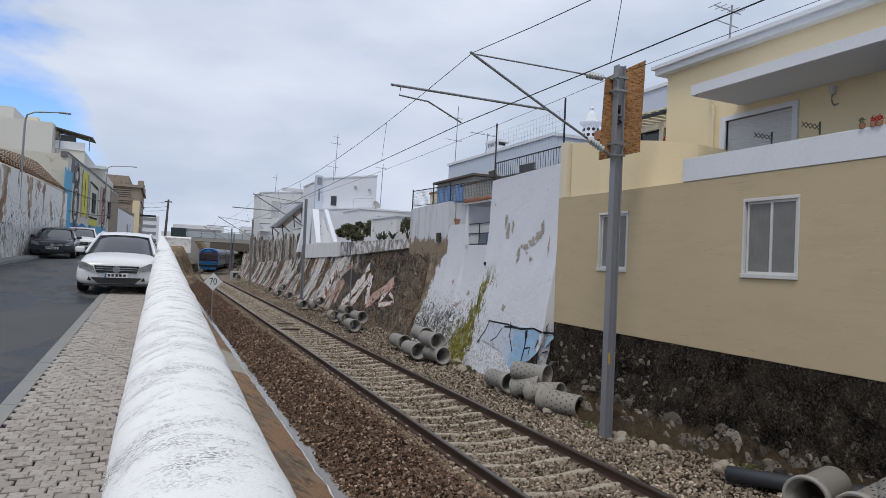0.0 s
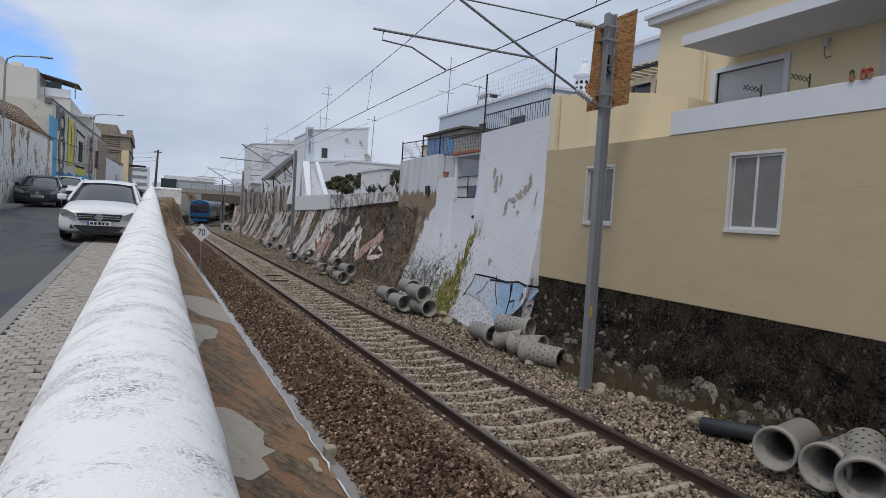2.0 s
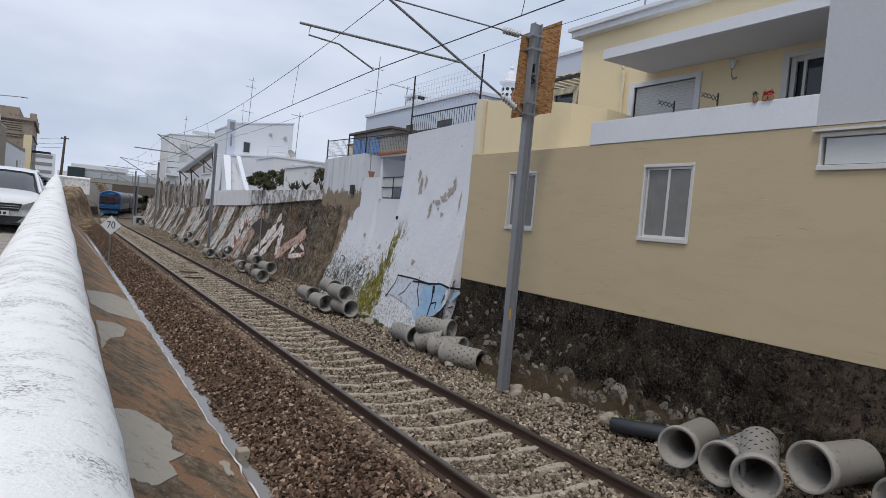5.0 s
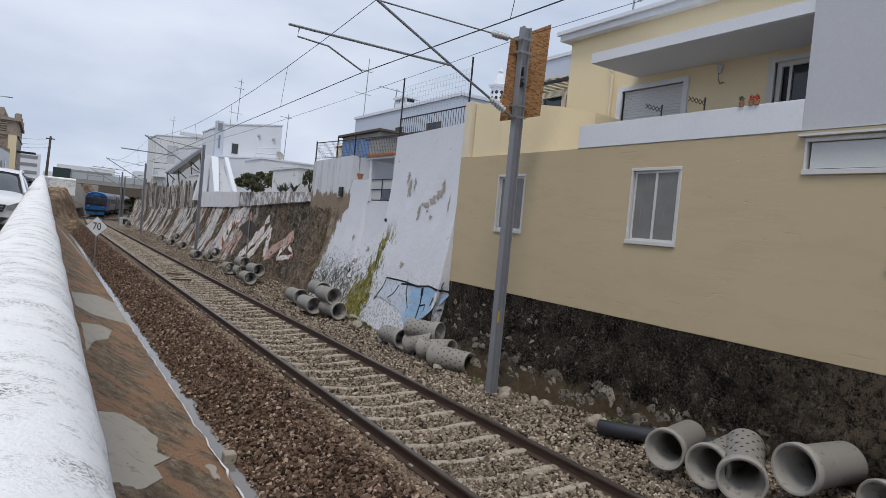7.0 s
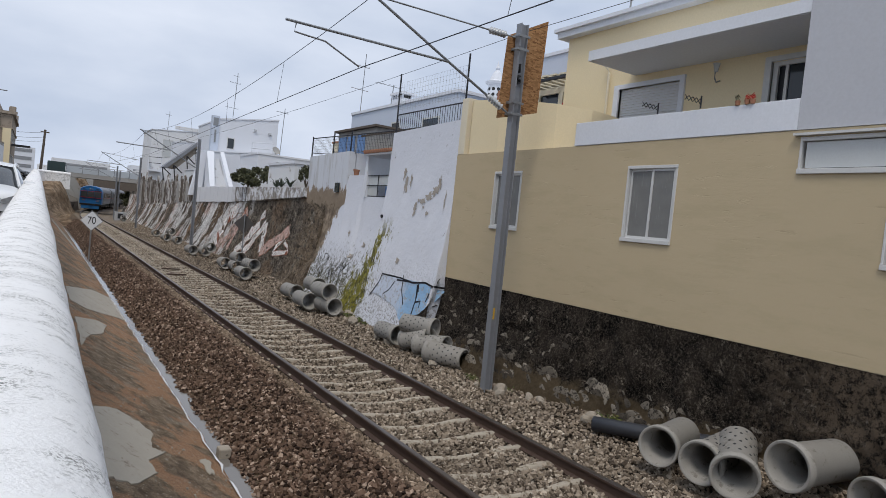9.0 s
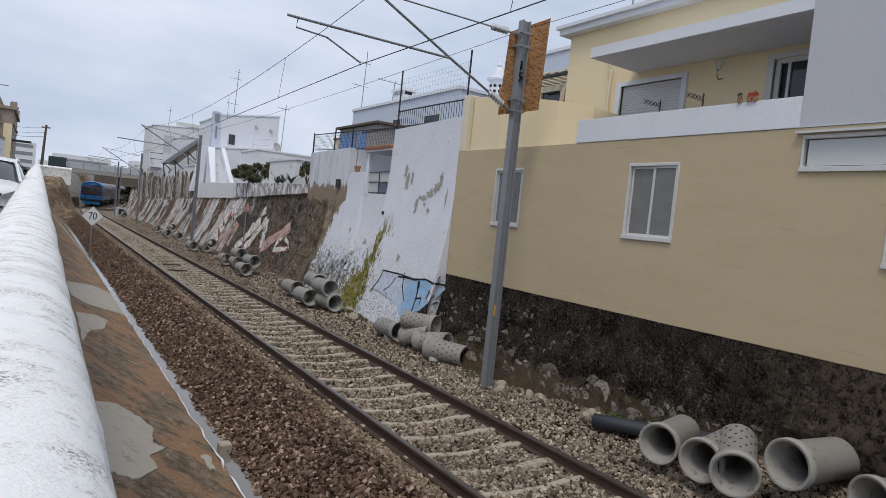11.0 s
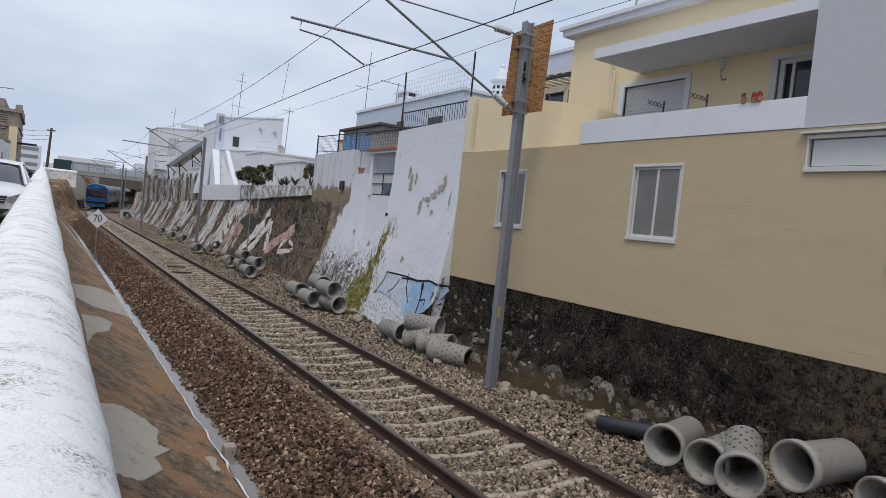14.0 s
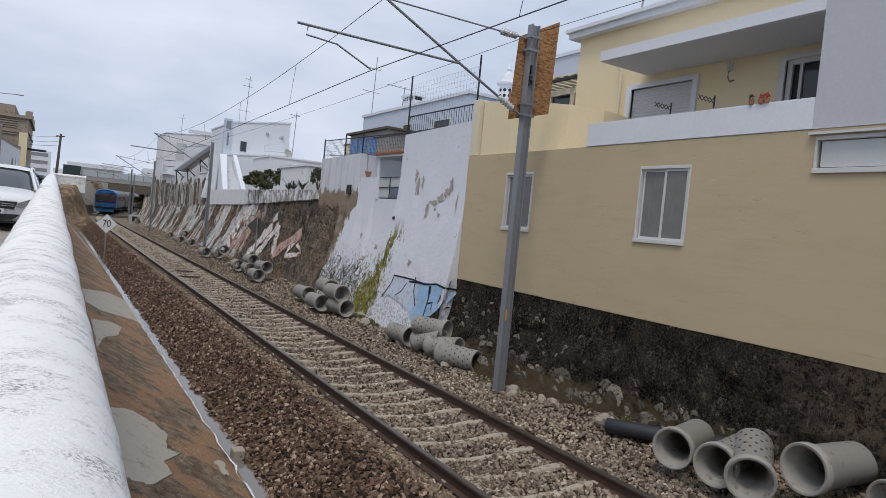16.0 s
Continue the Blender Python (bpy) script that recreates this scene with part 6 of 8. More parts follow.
MURAL_GREY = plain("mural_grey", (0.14, 0.14, 0.15), (0.22, 0.22, 0.23), 1, 0.8)
MURAL_BLACK = plain("mural_black", (0.02, 0.02, 0.022), (0.04, 0.04, 0.042), 2, 0.8)
MURAL_PINK = plain("mural_pink", (0.50, 0.33, 0.29), (0.60, 0.42, 0.37), 1, 0.85)
BRICK = plain("bare_brick", (0.25, 0.10, 0.06), (0.36, 0.16, 0.09), 6, 0.9, bump=0.3)

SHED2 = thing("old_street_shed", (-8.5, 33, 1.8), "old street shed with peeling painted wall and clay tiles", "building")
part("wall", front_block("wall", 8, 44.4, 6, 0.8, (5.95, 5.9), STREET_WALL, ""), STREET_WALL, SHED2, "peeling graffiti-covered wall")
for r in range(15):
    rs = bmesh.new()
    u0, u1 = r / 15, (r + 1) / 15
    vs = []
    n = 150
    for u, lift in ((u0, 0.05), (u1, 0.0)):
        row = []
        for i in range(n + 1):
            y = 16 + 28.6 * i / n
            hip = max(0.0, (y - 36) / 8.6)
            ridge = 7.75 - 0.0 * hip
            x = front_x(y) + 0.18 - 1.7 * u
            z = 5.98 + max(0.2, 0.9 + 0.13 * (y - 33.3)) * u * (1 - 0.3 * hip) + lift + 0.028 * math.sin(i * 2 * math.pi / 2.5)
            row.append(rs.verts.new((x, y, z)))
        vs.append(row)
    for i in range(n):
        rs.faces.new((vs[0][i], vs[0][i + 1], vs[1][i + 1], vs[1][i]))
    part("tile_course", rs, ROOF_TILE, SHED2, "course of brown clay roof tiles")
part("roof_back", prism(bmesh.new(), [(-7.4, 5.95), (-9.6, 7.2), (-13, 5.95)], "y", 15.8, 44.4), WOOD_GREY, SHED2)
part("eave", front_block("eave", 15.5, 44.6, 0.2, 5.88, (5.99, 5.98), WOOD_GREY, ""), WOOD_GREY, SHED2, "weathered eave board")
SHED2.children[-1].location.x += 0.16


def on_front(y0, y1, z0, z1, material, name, parent, label="", out=0.012, wave=0.0):
    """A flat painted shape or thin panel on the fronts."""
    bm = bmesh.new()
    n = 8 if wave else 1
    pts = [(y0 + (y1 - y0) * i / n, z0 + (wave * math.sin(i * 1.9 + y0) if wave else 0)) for i in range(n + 1)]
    pts += [(y1 - (y1 - y0) * i / n, z1 + (wave * math.sin(i * 2.3 + y1) if wave else 0)) for i in range(n + 1)]
    a = [bm.verts.new((front_x(y) + out, y, z)) for y, z in pts]
    b = [bm.verts.new((front_x(y) - 0.05, y, z)) for y, z in pts]
    bm.faces.new(a)
    for i in range(len(a)):
        bm.faces.new((a[i], b[i], b[(i + 1) % len(a)], a[(i + 1) % len(a)]))
    bmesh.ops.recalc_face_normals(bm, faces=bm.faces)
    return part(name, bm, material, parent, label)


def stroke(pts, w, material, name, parent, place, label="", close=False):
    """A brush stroke of a given width along points that place() lays on a wall."""
    bm = bmesh.new()
    pts = [Vector(p) for p in pts]
    if close:
        pts.append(pts[0])
    fine = []
    for a, b in zip(pts, pts[1:]):
        m = max(1, int((b - a).length / 0.12))
        fine += [a.lerp(b, i / m) for i in range(m)]
    fine.append(pts[-1])
    rows = []
    for i, p in enumerate(fine):
        d = (fine[min(i + 1, len(fine) - 1)] - fine[max(i - 1, 0)]).normalized()
        s = Vector((-d.y, d.x)) * w / 2 * (0.85 + 0.35 * noise.noise(Vector((p.x * 1.3, p.y * 1.3, w))))
        rows.append((bm.verts.new(place(*(p + s))), bm.verts.new(place(*(p - s)))))
    for a, b in zip(rows, rows[1:]):
        bm.faces.new((a[0], a[1], b[1], b[0]))
    return part(name, bm, material, parent, label)


def front_spot(y, z, out=0.02):
    return Vector((front_x(y) + out, y, z))


def loop(y, z, ry, rz, n=18):
    return [(y + ry * math.cos(2 * math.pi * i / n), z + rz * math.sin(2 * math.pi * i / n)) for i in range(n)]


on_front(34.2, 35.8, 4.1, 5.1, BRICK, "brick_patch", SHED2, "bare red brick patch", wave=0.05)
on_front(36.2, 37.2, 2.6, 4.2, MURAL_PINK, "paint_patch", SHED2, wave=0.1)
on_front(31.6, 32.5, 2.3, 5.8, BROWN_WALL, "worn_patch", SHED2, "brown worn strip", wave=0.12)
on_front(33.2, 33.9, 3.2, 5.0, BROWN_WALL, "worn_patch", SHED2, wave=0.1)
on_front(38.6, 42.6, 2.35, 5.4, MURAL_CREAM, "door_panel", SHED2, "painted wide door")
rg = random.Random(4)
for i in range(60):
    y = 29.2 + rg.random() * 9.0
    z = 2.5 + rg.random() * 0.9
    pts = [(y, z)]
    for _ in range(5):
        pts.append((pts[-1][0] + rg.uniform(-0.35, 0.4), max(2.4, min(4.0, pts[-1][1] + rg.uniform(-0.7, 0.7)))))
    stroke(pts, 0.035 + 0.05 * rg.random(), (MURAL_GREY, MURAL_GREY, MURAL_BLACK, MURAL_SKY)[i % 4], "sprayed_line", SHED2, front_spot)
for i in range(13):
    y = 38.7 + i * 0.3
    stroke([(y, 2.6 + 0.2 * (i % 3)), (y + 0.1 * math.sin(i * 3), 3.6), (y - 0.05, 5.2)], 0.09, (MURAL_BLACK, MURAL_SKY, MURAL_GREY, MURAL_PINK)[i % 4], "sprayed_line", SHED2, front_spot)

for i in range(9):
    y, z = 29.6 + i * 0.95, 3.0 + 0.25 * math.sin(i * 2)
    stroke(loop(y, z, 0.36, 0.42, 12), 0.09, (MURAL_GREY, MURAL_BLACK)[i % 2], "sprayed_letter", SHED2, lambda a, b: front_spot(a, b, 0.03), "", True)
    stroke([(y - 0.2, z + 0.5), (y + 0.15, z + 0.95), (y + 0.25, z + 0.4)], 0.06, MURAL_GREY, "sprayed_letter", SHED2, lambda a, b: front_spot(a, b, 0.03))
for y0, y1, z0, z1 in ((29.0, 30.0, 4.9, 5.5), (32.6, 33.1, 4.0, 5.7), (36.0, 37.6, 4.6, 5.7), (37.7, 38.4, 2.5, 4.8), (42.8, 44.0, 2.6, 4.0)):
    on_front(y0, y1, z0, z1, (BROWN_WALL, MURAL_PINK, MURAL_CREAM)[int(y0) % 3], "worn_patch", SHED2, "", 0.014, 0.14)
stroke(loop(36.8, 5.1, 0.5, 0.42), 0.1, MURAL_BLACK, "sprayed_letter", SHED2, lambda a, b: front_spot(a, b, 0.03), "", True)

MUR = thing("mural_building", (-7, 59, 2.3), "two-storey building covered by a colourful mural", "building")
part("wall", front_block("wall", 45, 73, 7, 1.8, (8.35, 8.2), MURAL_CREAM, ""), MURAL_CREAM, MUR, "cream painted mural wall")
part("coping", front_block("coping", 44.9, 73.2, 0.4, 8.18, (8.5, 8.34), MURAL_GREY, ""), MURAL_GREY, MUR, "dark coping")
on_front(44.4, 46.6, 2.4, 7.4, MURAL_SKY, "mural_field", MUR, "light blue field", 0.03, 0.12)
on_front(46.4, 56, 2.5, 4.3, MURAL_BLUE, "mural_field", MUR, "deep blue field", 0.02, 0.15)
on_front(56, 64, 2.7, 4.5, MURAL_SKY, "mural_field", MUR, "", 0.02, 0.12)
on_front(50.6, 53.0, 4.9, 8.0, MURAL_YELLOW, "mural_field", MUR, "yellow block letter", 0.02, 0.05)
on_front(54.4, 58.4, 4.4, 4.9, MURAL_YELLOW, "mural_field", MUR, "", 0.025)
on_front(46.2, 47.4, 6.8, 8.3, MURAL_GREY, "mural_field", MUR, "", 0.02)
on_front(60, 63.5, 4.8, 7.8, MURAL_PINK, "mural_field", MUR, "", 0.018, 0.1)
on_front(66, 73, 2.9, 8.1, BROWN_WALL, "mural_field", MUR, "brown worn end", 0.016, 0.1)


for y, z, ry, rz in ((48.3, 5.6, 1.0, 1.3), (48.3, 7.4, 0.9, 0.7), (48.3, 3.4, 1.0, 0.7), (61.8, 5.4, 1.0, 1.0), (61.8, 7.1, 0.8, 0.6)):
    stroke(loop(y, z, ry, rz), 0.34, MURAL_GREY, "mural_letter", MUR, lambda a, b: front_spot(a, b, 0.035), "grey outlined letter", True)
    stroke(loop(y, z, ry * 0.6, rz * 0.6), 0.14, MURAL_BLACK, "mural_letter", MUR, lambda a, b: front_spot(a, b, 0.038), "", True)
for pts in ([(50.4, 4.8), (50.5, 8.1)], [(53.2, 4.8), (53.2, 8.1)], [(51.8, 5.6), (51.8, 7.6)], [(54.0, 5.0), (54.0, 7.6), (58.2, 7.4), (58.4, 5.0), (54.0, 5.0)], [(59.4, 4.6), (59.6, 8.0)], [(64.2, 4.6), (64.4, 7.8)]):
    stroke(pts, 0.16, MURAL_BLACK, "mural_letter", MUR, lambda a, b: front_spot(a, b, 0.04))
for i in range(14):
    y = 48.5 + i * 0.65
    stroke([(y, 2.75), (y + 0.2, 3.4), (y - 0.1, 3.9)], 0.2, (MURAL_CREAM, MURAL_BLACK, MURAL_YELLOW)[i % 3], "sprayed_line", MUR, lambda a, b: front_spot(a, b, 0.045))
for y in (55.4, 65.0):
    w = on_front(y, y + 1.7, 5.4, 6.9, MURAL_BLACK, "window", MUR, "dark barred window", 0.05)
    for i in range(4):
        on_front(y + 0.2 + i * 0.4, y + 0.26 + i * 0.4, 5.45, 6.85, MURAL_GREY, "bar", w, "", 0.07)
for s in (4.7, 5.9):
    solo("street_cable", tubes(0.02, sag((front_x(30) + 0.1, 30, s + 0.4), (front_x(70) + 0.1, 70, s + 1.3), 0.5), seg=4), DARK_METAL, "black cable slung along the fronts", "cable")

BLK = thing("apartment_block", (-20, 82, 3), "large plain cream apartment block with stepped balconies", "building")
BLOCK = plain("pale_grey_render", (0.62, 0.605, 0.57), (0.68, 0.66, 0.62), 0.4, 0.9, dirt=(0.5, 0.48, 0.44), dirt_at=0.62)
part("wall", boxes((-40, -10.2, 72, 90, 2, 14.6)), BLOCK, BLK, "plain cream rendered wall")
part("upper_wall", boxes((-38, -14, 75, 90, 14.6, 16.2)), BLOCK, BLK)
part("step_wall", boxes((-10.2, -7.6, 74, 90, 2, 12.4)), BLOCK, BLK)
part("step_wall", boxes((-7.6, -6.0, 76, 92, 2, 10.9)), BLOCK, BLK)
part("parapet", boxes((-10.2, -7.6, 73.9, 74.1, 12.4, 13.2)), WHITE, BLK)
part("balcony_slab", boxes((-7.7, -5.7, 75.0, 78, 10.9, 11.15)), WHITE, BLK)
part("awning", prism(bmesh.new(), [(-10.3, 14.4), (-6.9, 13.7), (-6.9, 13.8), (-10.3, 14.5)], "y", 73.5, 77), WOOD_GREY, BLK, "dark roof awning")
for x in (-9.8, -7.2):
    part("awning_post", tubes(0.05, [(x, 73.9, 12.4), (x, 73.9, 13.9)], seg=5), GALV, BLK)
part("balcony_opening", boxes((-9.9, -8.4, 73.96, 73.99, 12.6, 13.8)), GLASS_DARK, BLK)
flat_pane(BLK, 76.0, -7.0, -6.4, 8.6, 10.2, "y")
for x in (-31, -24, -16, -12.5):
    part("roof_vent", boxes((x, x + 0.9, 73, 74, 14.6, 15.1)), CREAM_PALE, BLK)
part("roof_aerial", tubes(0.035, [(-16.6, 73.2, 14.6), (-16.4, 73.2, 17.4)], [(-17.4, 73.2, 17.0), (-15.6, 73.2, 16.8)], seg=5), GALV, BLK)

LOW = thing("low_house", (-6, 80, 3), "low whitewashed street house", "building")
part("wall", front_block("wall", 73.4, 92, 5, 2.5, (6.9, 7.1), WHITE_OLD, ""), WHITE_OLD, LOW)
part("coping", front_block("coping", 73.4, 92, 0.4, 6.85, (7.1, 7.3), BROWN_WALL, ""), BROWN_WALL, LOW)
on_front(83, 84.3, 3.3, 5.6, BROWN_WALL, "door", LOW, "brown wooden door", 0.03)
on_front(87, 88.3, 4.3, 5.8, GLASS_DARK, "window", LOW, "", 0.03)

TAN = thing("old_corner_building", (-8, 108, 3.6), "tall brown stained corner building with ruined top", "building")
part("wall", boxes((-16, -3.0, 98, 118, 3, 11.2)), BROWN_WALL, TAN, "brown stained render")
part("cornice", boxes((-16, -2.7, 97.7, 118.2, 11.2, 11.55), (-16, -2.85, 97.85, 118.1, 9.4, 9.6)), BROWN_WALL, TAN)
part("upper_storey", boxes((-16, -4.6, 100, 116, 11.55, 12.9)), BROWN_WALL, TAN)
for i in range(6):
    part("merlon", boxes((-3.4, -2.75, 98 + i * 3.2, 99.4 + i * 3.2, 11.55, 12.1 + 0.4 * (i % 2))), BROWN_WALL, TAN)
part("slatted_opening", boxes((-10.5, -4.2, 97.93, 97.99, 9.0, 11.0)), WOOD_GREY, TAN, "grey slatted opening")
for i in range(7):
    part("slat", boxes((-10.5, -4.2, 97.86, 97.93, 9.05 + i * 0.28, 9.2 + i * 0.28)), BROWN_WALL, TAN)
for y in (100, 104, 108, 112):
    for z in (4.6, 8.0):
        flat_pane(TAN, -3.0, y, y + 1.2, z, z + 1.7)
part("canopy", boxes((-3.0, -0.9, 100, 103, 7.5, 7.65)), DARK_METAL, TAN, "dark projecting canopy")
part("pilaster", boxes((-3.9, -3.0, 97.8, 98.0, 3, 9.4)), CREAM, TAN, "ochre corner pilaster")

# ---- street furniture ----
def street_lamp(x, y, z0, z1, arm, label):
    l = thing("street_lamp", (x, y, z0), label, "street lamp", "street lamps")
    part("pole", tube(bmesh.new(), [(x, y, z0), (x + 0.05, y, z1 - 0.5), (x + 0.12, y, z1 - 0.15), (x + 0.4, y, z1), (x + arm, y, z1 + 0.1)], 0.052, 8, 0.028), GALV, l)
    part("head", boxes((x + arm - 0.05, x + arm + 0.45, y - 0.09, y + 0.09, z1 + 0.06, z1 + 0.13), bevel=0.025), GALV, l, "flat grey lamp head")
    part("bracket", boxes((x - 0.2, x, y - 0.05, y + 0.05, z0 + 0.2, z0 + 0.3), (x - 0.2, x, y - 0.05, y + 0.05, z0 + 0.9, z0 + 1.0)), GALV, l)


street_lamp(front_x(33.4) + 0.12, 33.4, 4.4, 8.65, 1.35, "tall grey street lamp fixed to the shed front")
street_lamp(front_x(61.7) + 0.12, 61.7, 6.6, 9.75, 1.9, "grey street lamp fixed to the mural building")
WP = thing("telegraph_pole", (0.45, 101, 3.6), "dark leaning wooden telegraph pole beside the road", "utility pole")
part("pole", tube(bmesh.new(), [(0.35, 101, 3.5), (0.62, 101, 10.1)], 0.19, 10, 0.13), WOOD_GREY, WP)
part("crossarm", boxes((0.1, 1.1, 100.9, 101.0, 9.7, 9.85)), WOOD_GREY, WP)
for z in (8.6, 9.1, 9.75):
    solo("service_wire", tubes(0.018, sag((0.5, 101, z), (-4.7, 100, z - 0.3), 0.25, 8), seg=4), DARK_METAL, "thin service wire to the corner building", "cable")

# pale far town behind the bridge
for i, (x, y, w, h) in enumerate(((-14, 300, 26, 17), (16, 320, 22, 15), (-38, 280, 20, 20), (46, 300, 26, 15), (30, 210, 10, 10), (62, 260, 20, 14), (84, 280, 24, 17), (4, 230, 8, 9))):
    far = thing("distant_building", (x, y, 3), "pale distant town building", "building", "distant town")
    part("wall", boxes((x - w / 2, x + w / 2, y, y + 12, 2.5, h)), (WHITE, WHITE_OLD, CREAM_PALE)[i % 3], far)
    for s in range(int((h - 5) / 3)):
        part("window_band", boxes((x - w / 2 + 1, x + w / 2 - 1, y - 0.1, y - 0.01, 6 + s * 3, 7.3 + s * 3)), GALV, far)

# ---- cars ----
CAR_WHITE = plain("white_car_paint", (0.76, 0.77, 0.78), (0.79, 0.80, 0.81), 1, 0.22, local=True)
CAR_GREY = plain("dark_grey_car_paint", (0.045, 0.048, 0.055), (0.06, 0.063, 0.07), 1, 0.22, 0.4, local=True)
CAR_SILVER = plain("silver_car_paint", (0.35, 0.36, 0.37), (0.40, 0.41, 0.42), 1, 0.25, 0.5, local=True)
CAR_GLASS = glass("car_window_glass", (0.030, 0.034, 0.038), 0.04)
CAR_GLASS.node_tree.nodes["Principled BSDF"].inputs["Specular IOR Level"].default_value = 0.9
CAR_BLACK = plain("black_car_plastic", (0.012, 0.012, 0.013), (0.025, 0.025, 0.026), 5, 0.5, local=True)
CHROME = plain("bright_chrome", (0.62, 0.63, 0.64), (0.7, 0.7, 0.7), 4, 0.15, 1.0, local=True)
LENS = plain("clear_headlight_lens", (0.10, 0.105, 0.11), (0.62, 0.64, 0.66), 11, 0.06, 0.4, local=True)
PLATE = plain("number_plate", (0.70, 0.71, 0.70), (0.75, 0.75, 0.74), 6, 0.5, local=True)
PLATE_BLUE = plain("plate_blue_band", (0.03, 0.10, 0.40), (0.04, 0.12, 0.45), 6, 0.5, local=True)
TYRE = plain("tyre_rubber", (0.018, 0.018, 0.018), (0.03, 0.03, 0.03), 8, 0.85, local=True)


def car(paint, label, h=1.55, wide=0.9, long=4.35):
    """A hatchback facing -y, its front bumper at y 0, built round x 0."""
    c = thing("car", (0, 0, 0), label, "car")
    k = h / 1.55

    def ring(y, w, lo, mid, top, tuck):
        return [(-w * 0.90, y, lo), (-w, y, lo + 0.12), (-w, y, mid), (-w * (1 - tuck), y, top), (-w * 0.5, y, top + 0.035), (0, y, top + 0.05), (w * 0.5, y, top + 0.035), (w * (1 - tuck), y, top), (w, y, mid), (w, y, lo + 0.12), (w * 0.90, y, lo)]
    secs = [(-0.02, 0.74, 0.28, 0.50, 0.66, 0.10), (0.06, 0.88, 0.20, 0.55, 0.76, 0.10), (0.22, 0.91, 0.19, 0.62, 0.84, 0.10), (0.6, wide, 0.20, 0.70, 0.92 * k, 0.10), (1.15, wide, 0.20, 0.78, 1.0 * k, 0.09), (2.4, wide, 0.20, 0.80, 1.02 * k, 0.08), (3.7, wide, 0.22, 0.82, 1.04 * k, 0.10), (4.2, 0.86, 0.26, 0.80, 1.0 * k, 0.12), (long, 0.74, 0.34, 0.72, 0.92, 0.14)]
    bm = bmesh.new()
    rows = [[bm.verts.new(p) for p in ring(*s)] for s in secs]
    for a, b in zip(rows, rows[1:]):
        for i in range(10):
            bm.faces.new((a[i], a[i + 1], b[i + 1], b[i]))
        bm.faces.new((a[10], a[0], b[0], b[10]))
    bm.faces.new(rows[0][::-1])
    bm.faces.new(rows[-1])
    bmesh.ops.recalc_face_normals(bm, faces=bm.faces)
    body = part("body", bm, paint, c, "", True)
    sb = body.modifiers.new("soft", "SUBSURF")
    sb.levels = sb.render_levels = 2
    # cabin glass and roof
    cab = [(1.0, 0.78, 0.99 * k, 0.74), (1.55, 0.76, 1.28 * k, 0.66), (1.95, 0.75, 1.46 * k, 0.60), (2.6, 0.75, 1.52 * k, 0.58), (3.5, 0.74, 1.49 * k, 0.57), (4.05, 0.72, 1.25 * k, 0.62), (4.2, 0.74, 1.0 * k, 0.72)]
    bm = bmesh.new()
    rows = [[bm.verts.new(p) for p in ((-0.83, y, 0.98 * k), (-w1, y, top - 0.03), (-w1 * 0.6, y, top), (0, y, top + 0.012), (w1 * 0.6, y, top), (w1, y, top - 0.03), (0.83, y, 0.98 * k))] for y, _, top, w1 in cab]
    for a, b in zip(rows, rows[1:]):
        for i in range(6):
            bm.faces.new((a[i], a[i + 1], b[i + 1], b[i]))
    bmesh.ops.recalc_face_normals(bm, faces=bm.faces)
    part("glasshouse", bm, CAR_GLASS, c, "dark tinted windscreen and side glass", True)
    bm = bmesh.new()
    rows = [[bm.verts.new((x, y, z)) for x, z in ((-0.62, t - 0.02), (-0.3, t + 0.012), (0, t + 0.02), (0.3, t + 0.012), (0.62, t - 0.02))] for y, t in ((1.9, 1.45 * k), (2.6, 1.53 * k), (3.5, 1.505 * k), (3.75, 1.42 * k))]
    for a, b in zip(rows, rows[1:]):
        for i in range(4):
            bm.faces.new((a[i], a[i + 1], b[i + 1], b[i]))
    part("roof", bm, paint, c, "", True)
    for s in (-1, 1):
        part("pillar", tube(bmesh.new(), [(s * 0.80, 1.0, 0.99 * k), (s * 0.70, 1.5, 1.26 * k), (s * 0.62, 1.95, 1.45 * k), (s * 0.60, 2.7, 1.51 * k), (s * 0.6, 3.6, 1.47 * k)], 0.035, 6), paint, c)
        m = part("mirror", boxes((s * 0.98 - 0.11, s * 0.98 + 0.11, 1.25, 1.42, 0.98 * k, 1.13 * k), bevel=0.04), paint, c)
        part("mirror_foot", tubes(0.025, [(s * 0.82, 1.35, 0.98 * k), (s * 0.95, 1.33, 1.02 * k)], seg=5), CAR_BLACK, m)
        # swept-back headlamps
        bm = bmesh.new()
        prism(bm, [(s * 0.50, 0.60), (s * 0.58, 0.58), (s * 0.83, 0.66), (s * 0.86, 0.78), (s * 0.72, 0.77), (s * 0.52, 0.68)], "y", -0.01, 0.3)
        for v in bm.verts:
            v.co.y += 0.42 * (abs(v.co.x) - 0.5) ** 1.3 - 0.06
        hl = part("headlight", bm, LENS, c, "clear swept-back headlight")
        part("headlight_rim", tubes(0.012, [(s * 0.5, -0.035, 0.60), (s * 0.83, 0.065, 0.655)], seg=5), CAR_BLACK, hl)
        bm = prism(bmesh.new(), [(s * 0.54, 0.33), (s * 0.80, 0.33), (s * 0.82, 0.43), (s * 0.60, 0.42)], "y", -0.01, 0.2)
        for v in bm.verts:
            v.co.y += 0.5 * max(0, abs(v.co.x) - 0.5) - 0.05
        part("bumper_intake", bm, CAR_BLACK, c, "black side air intake")
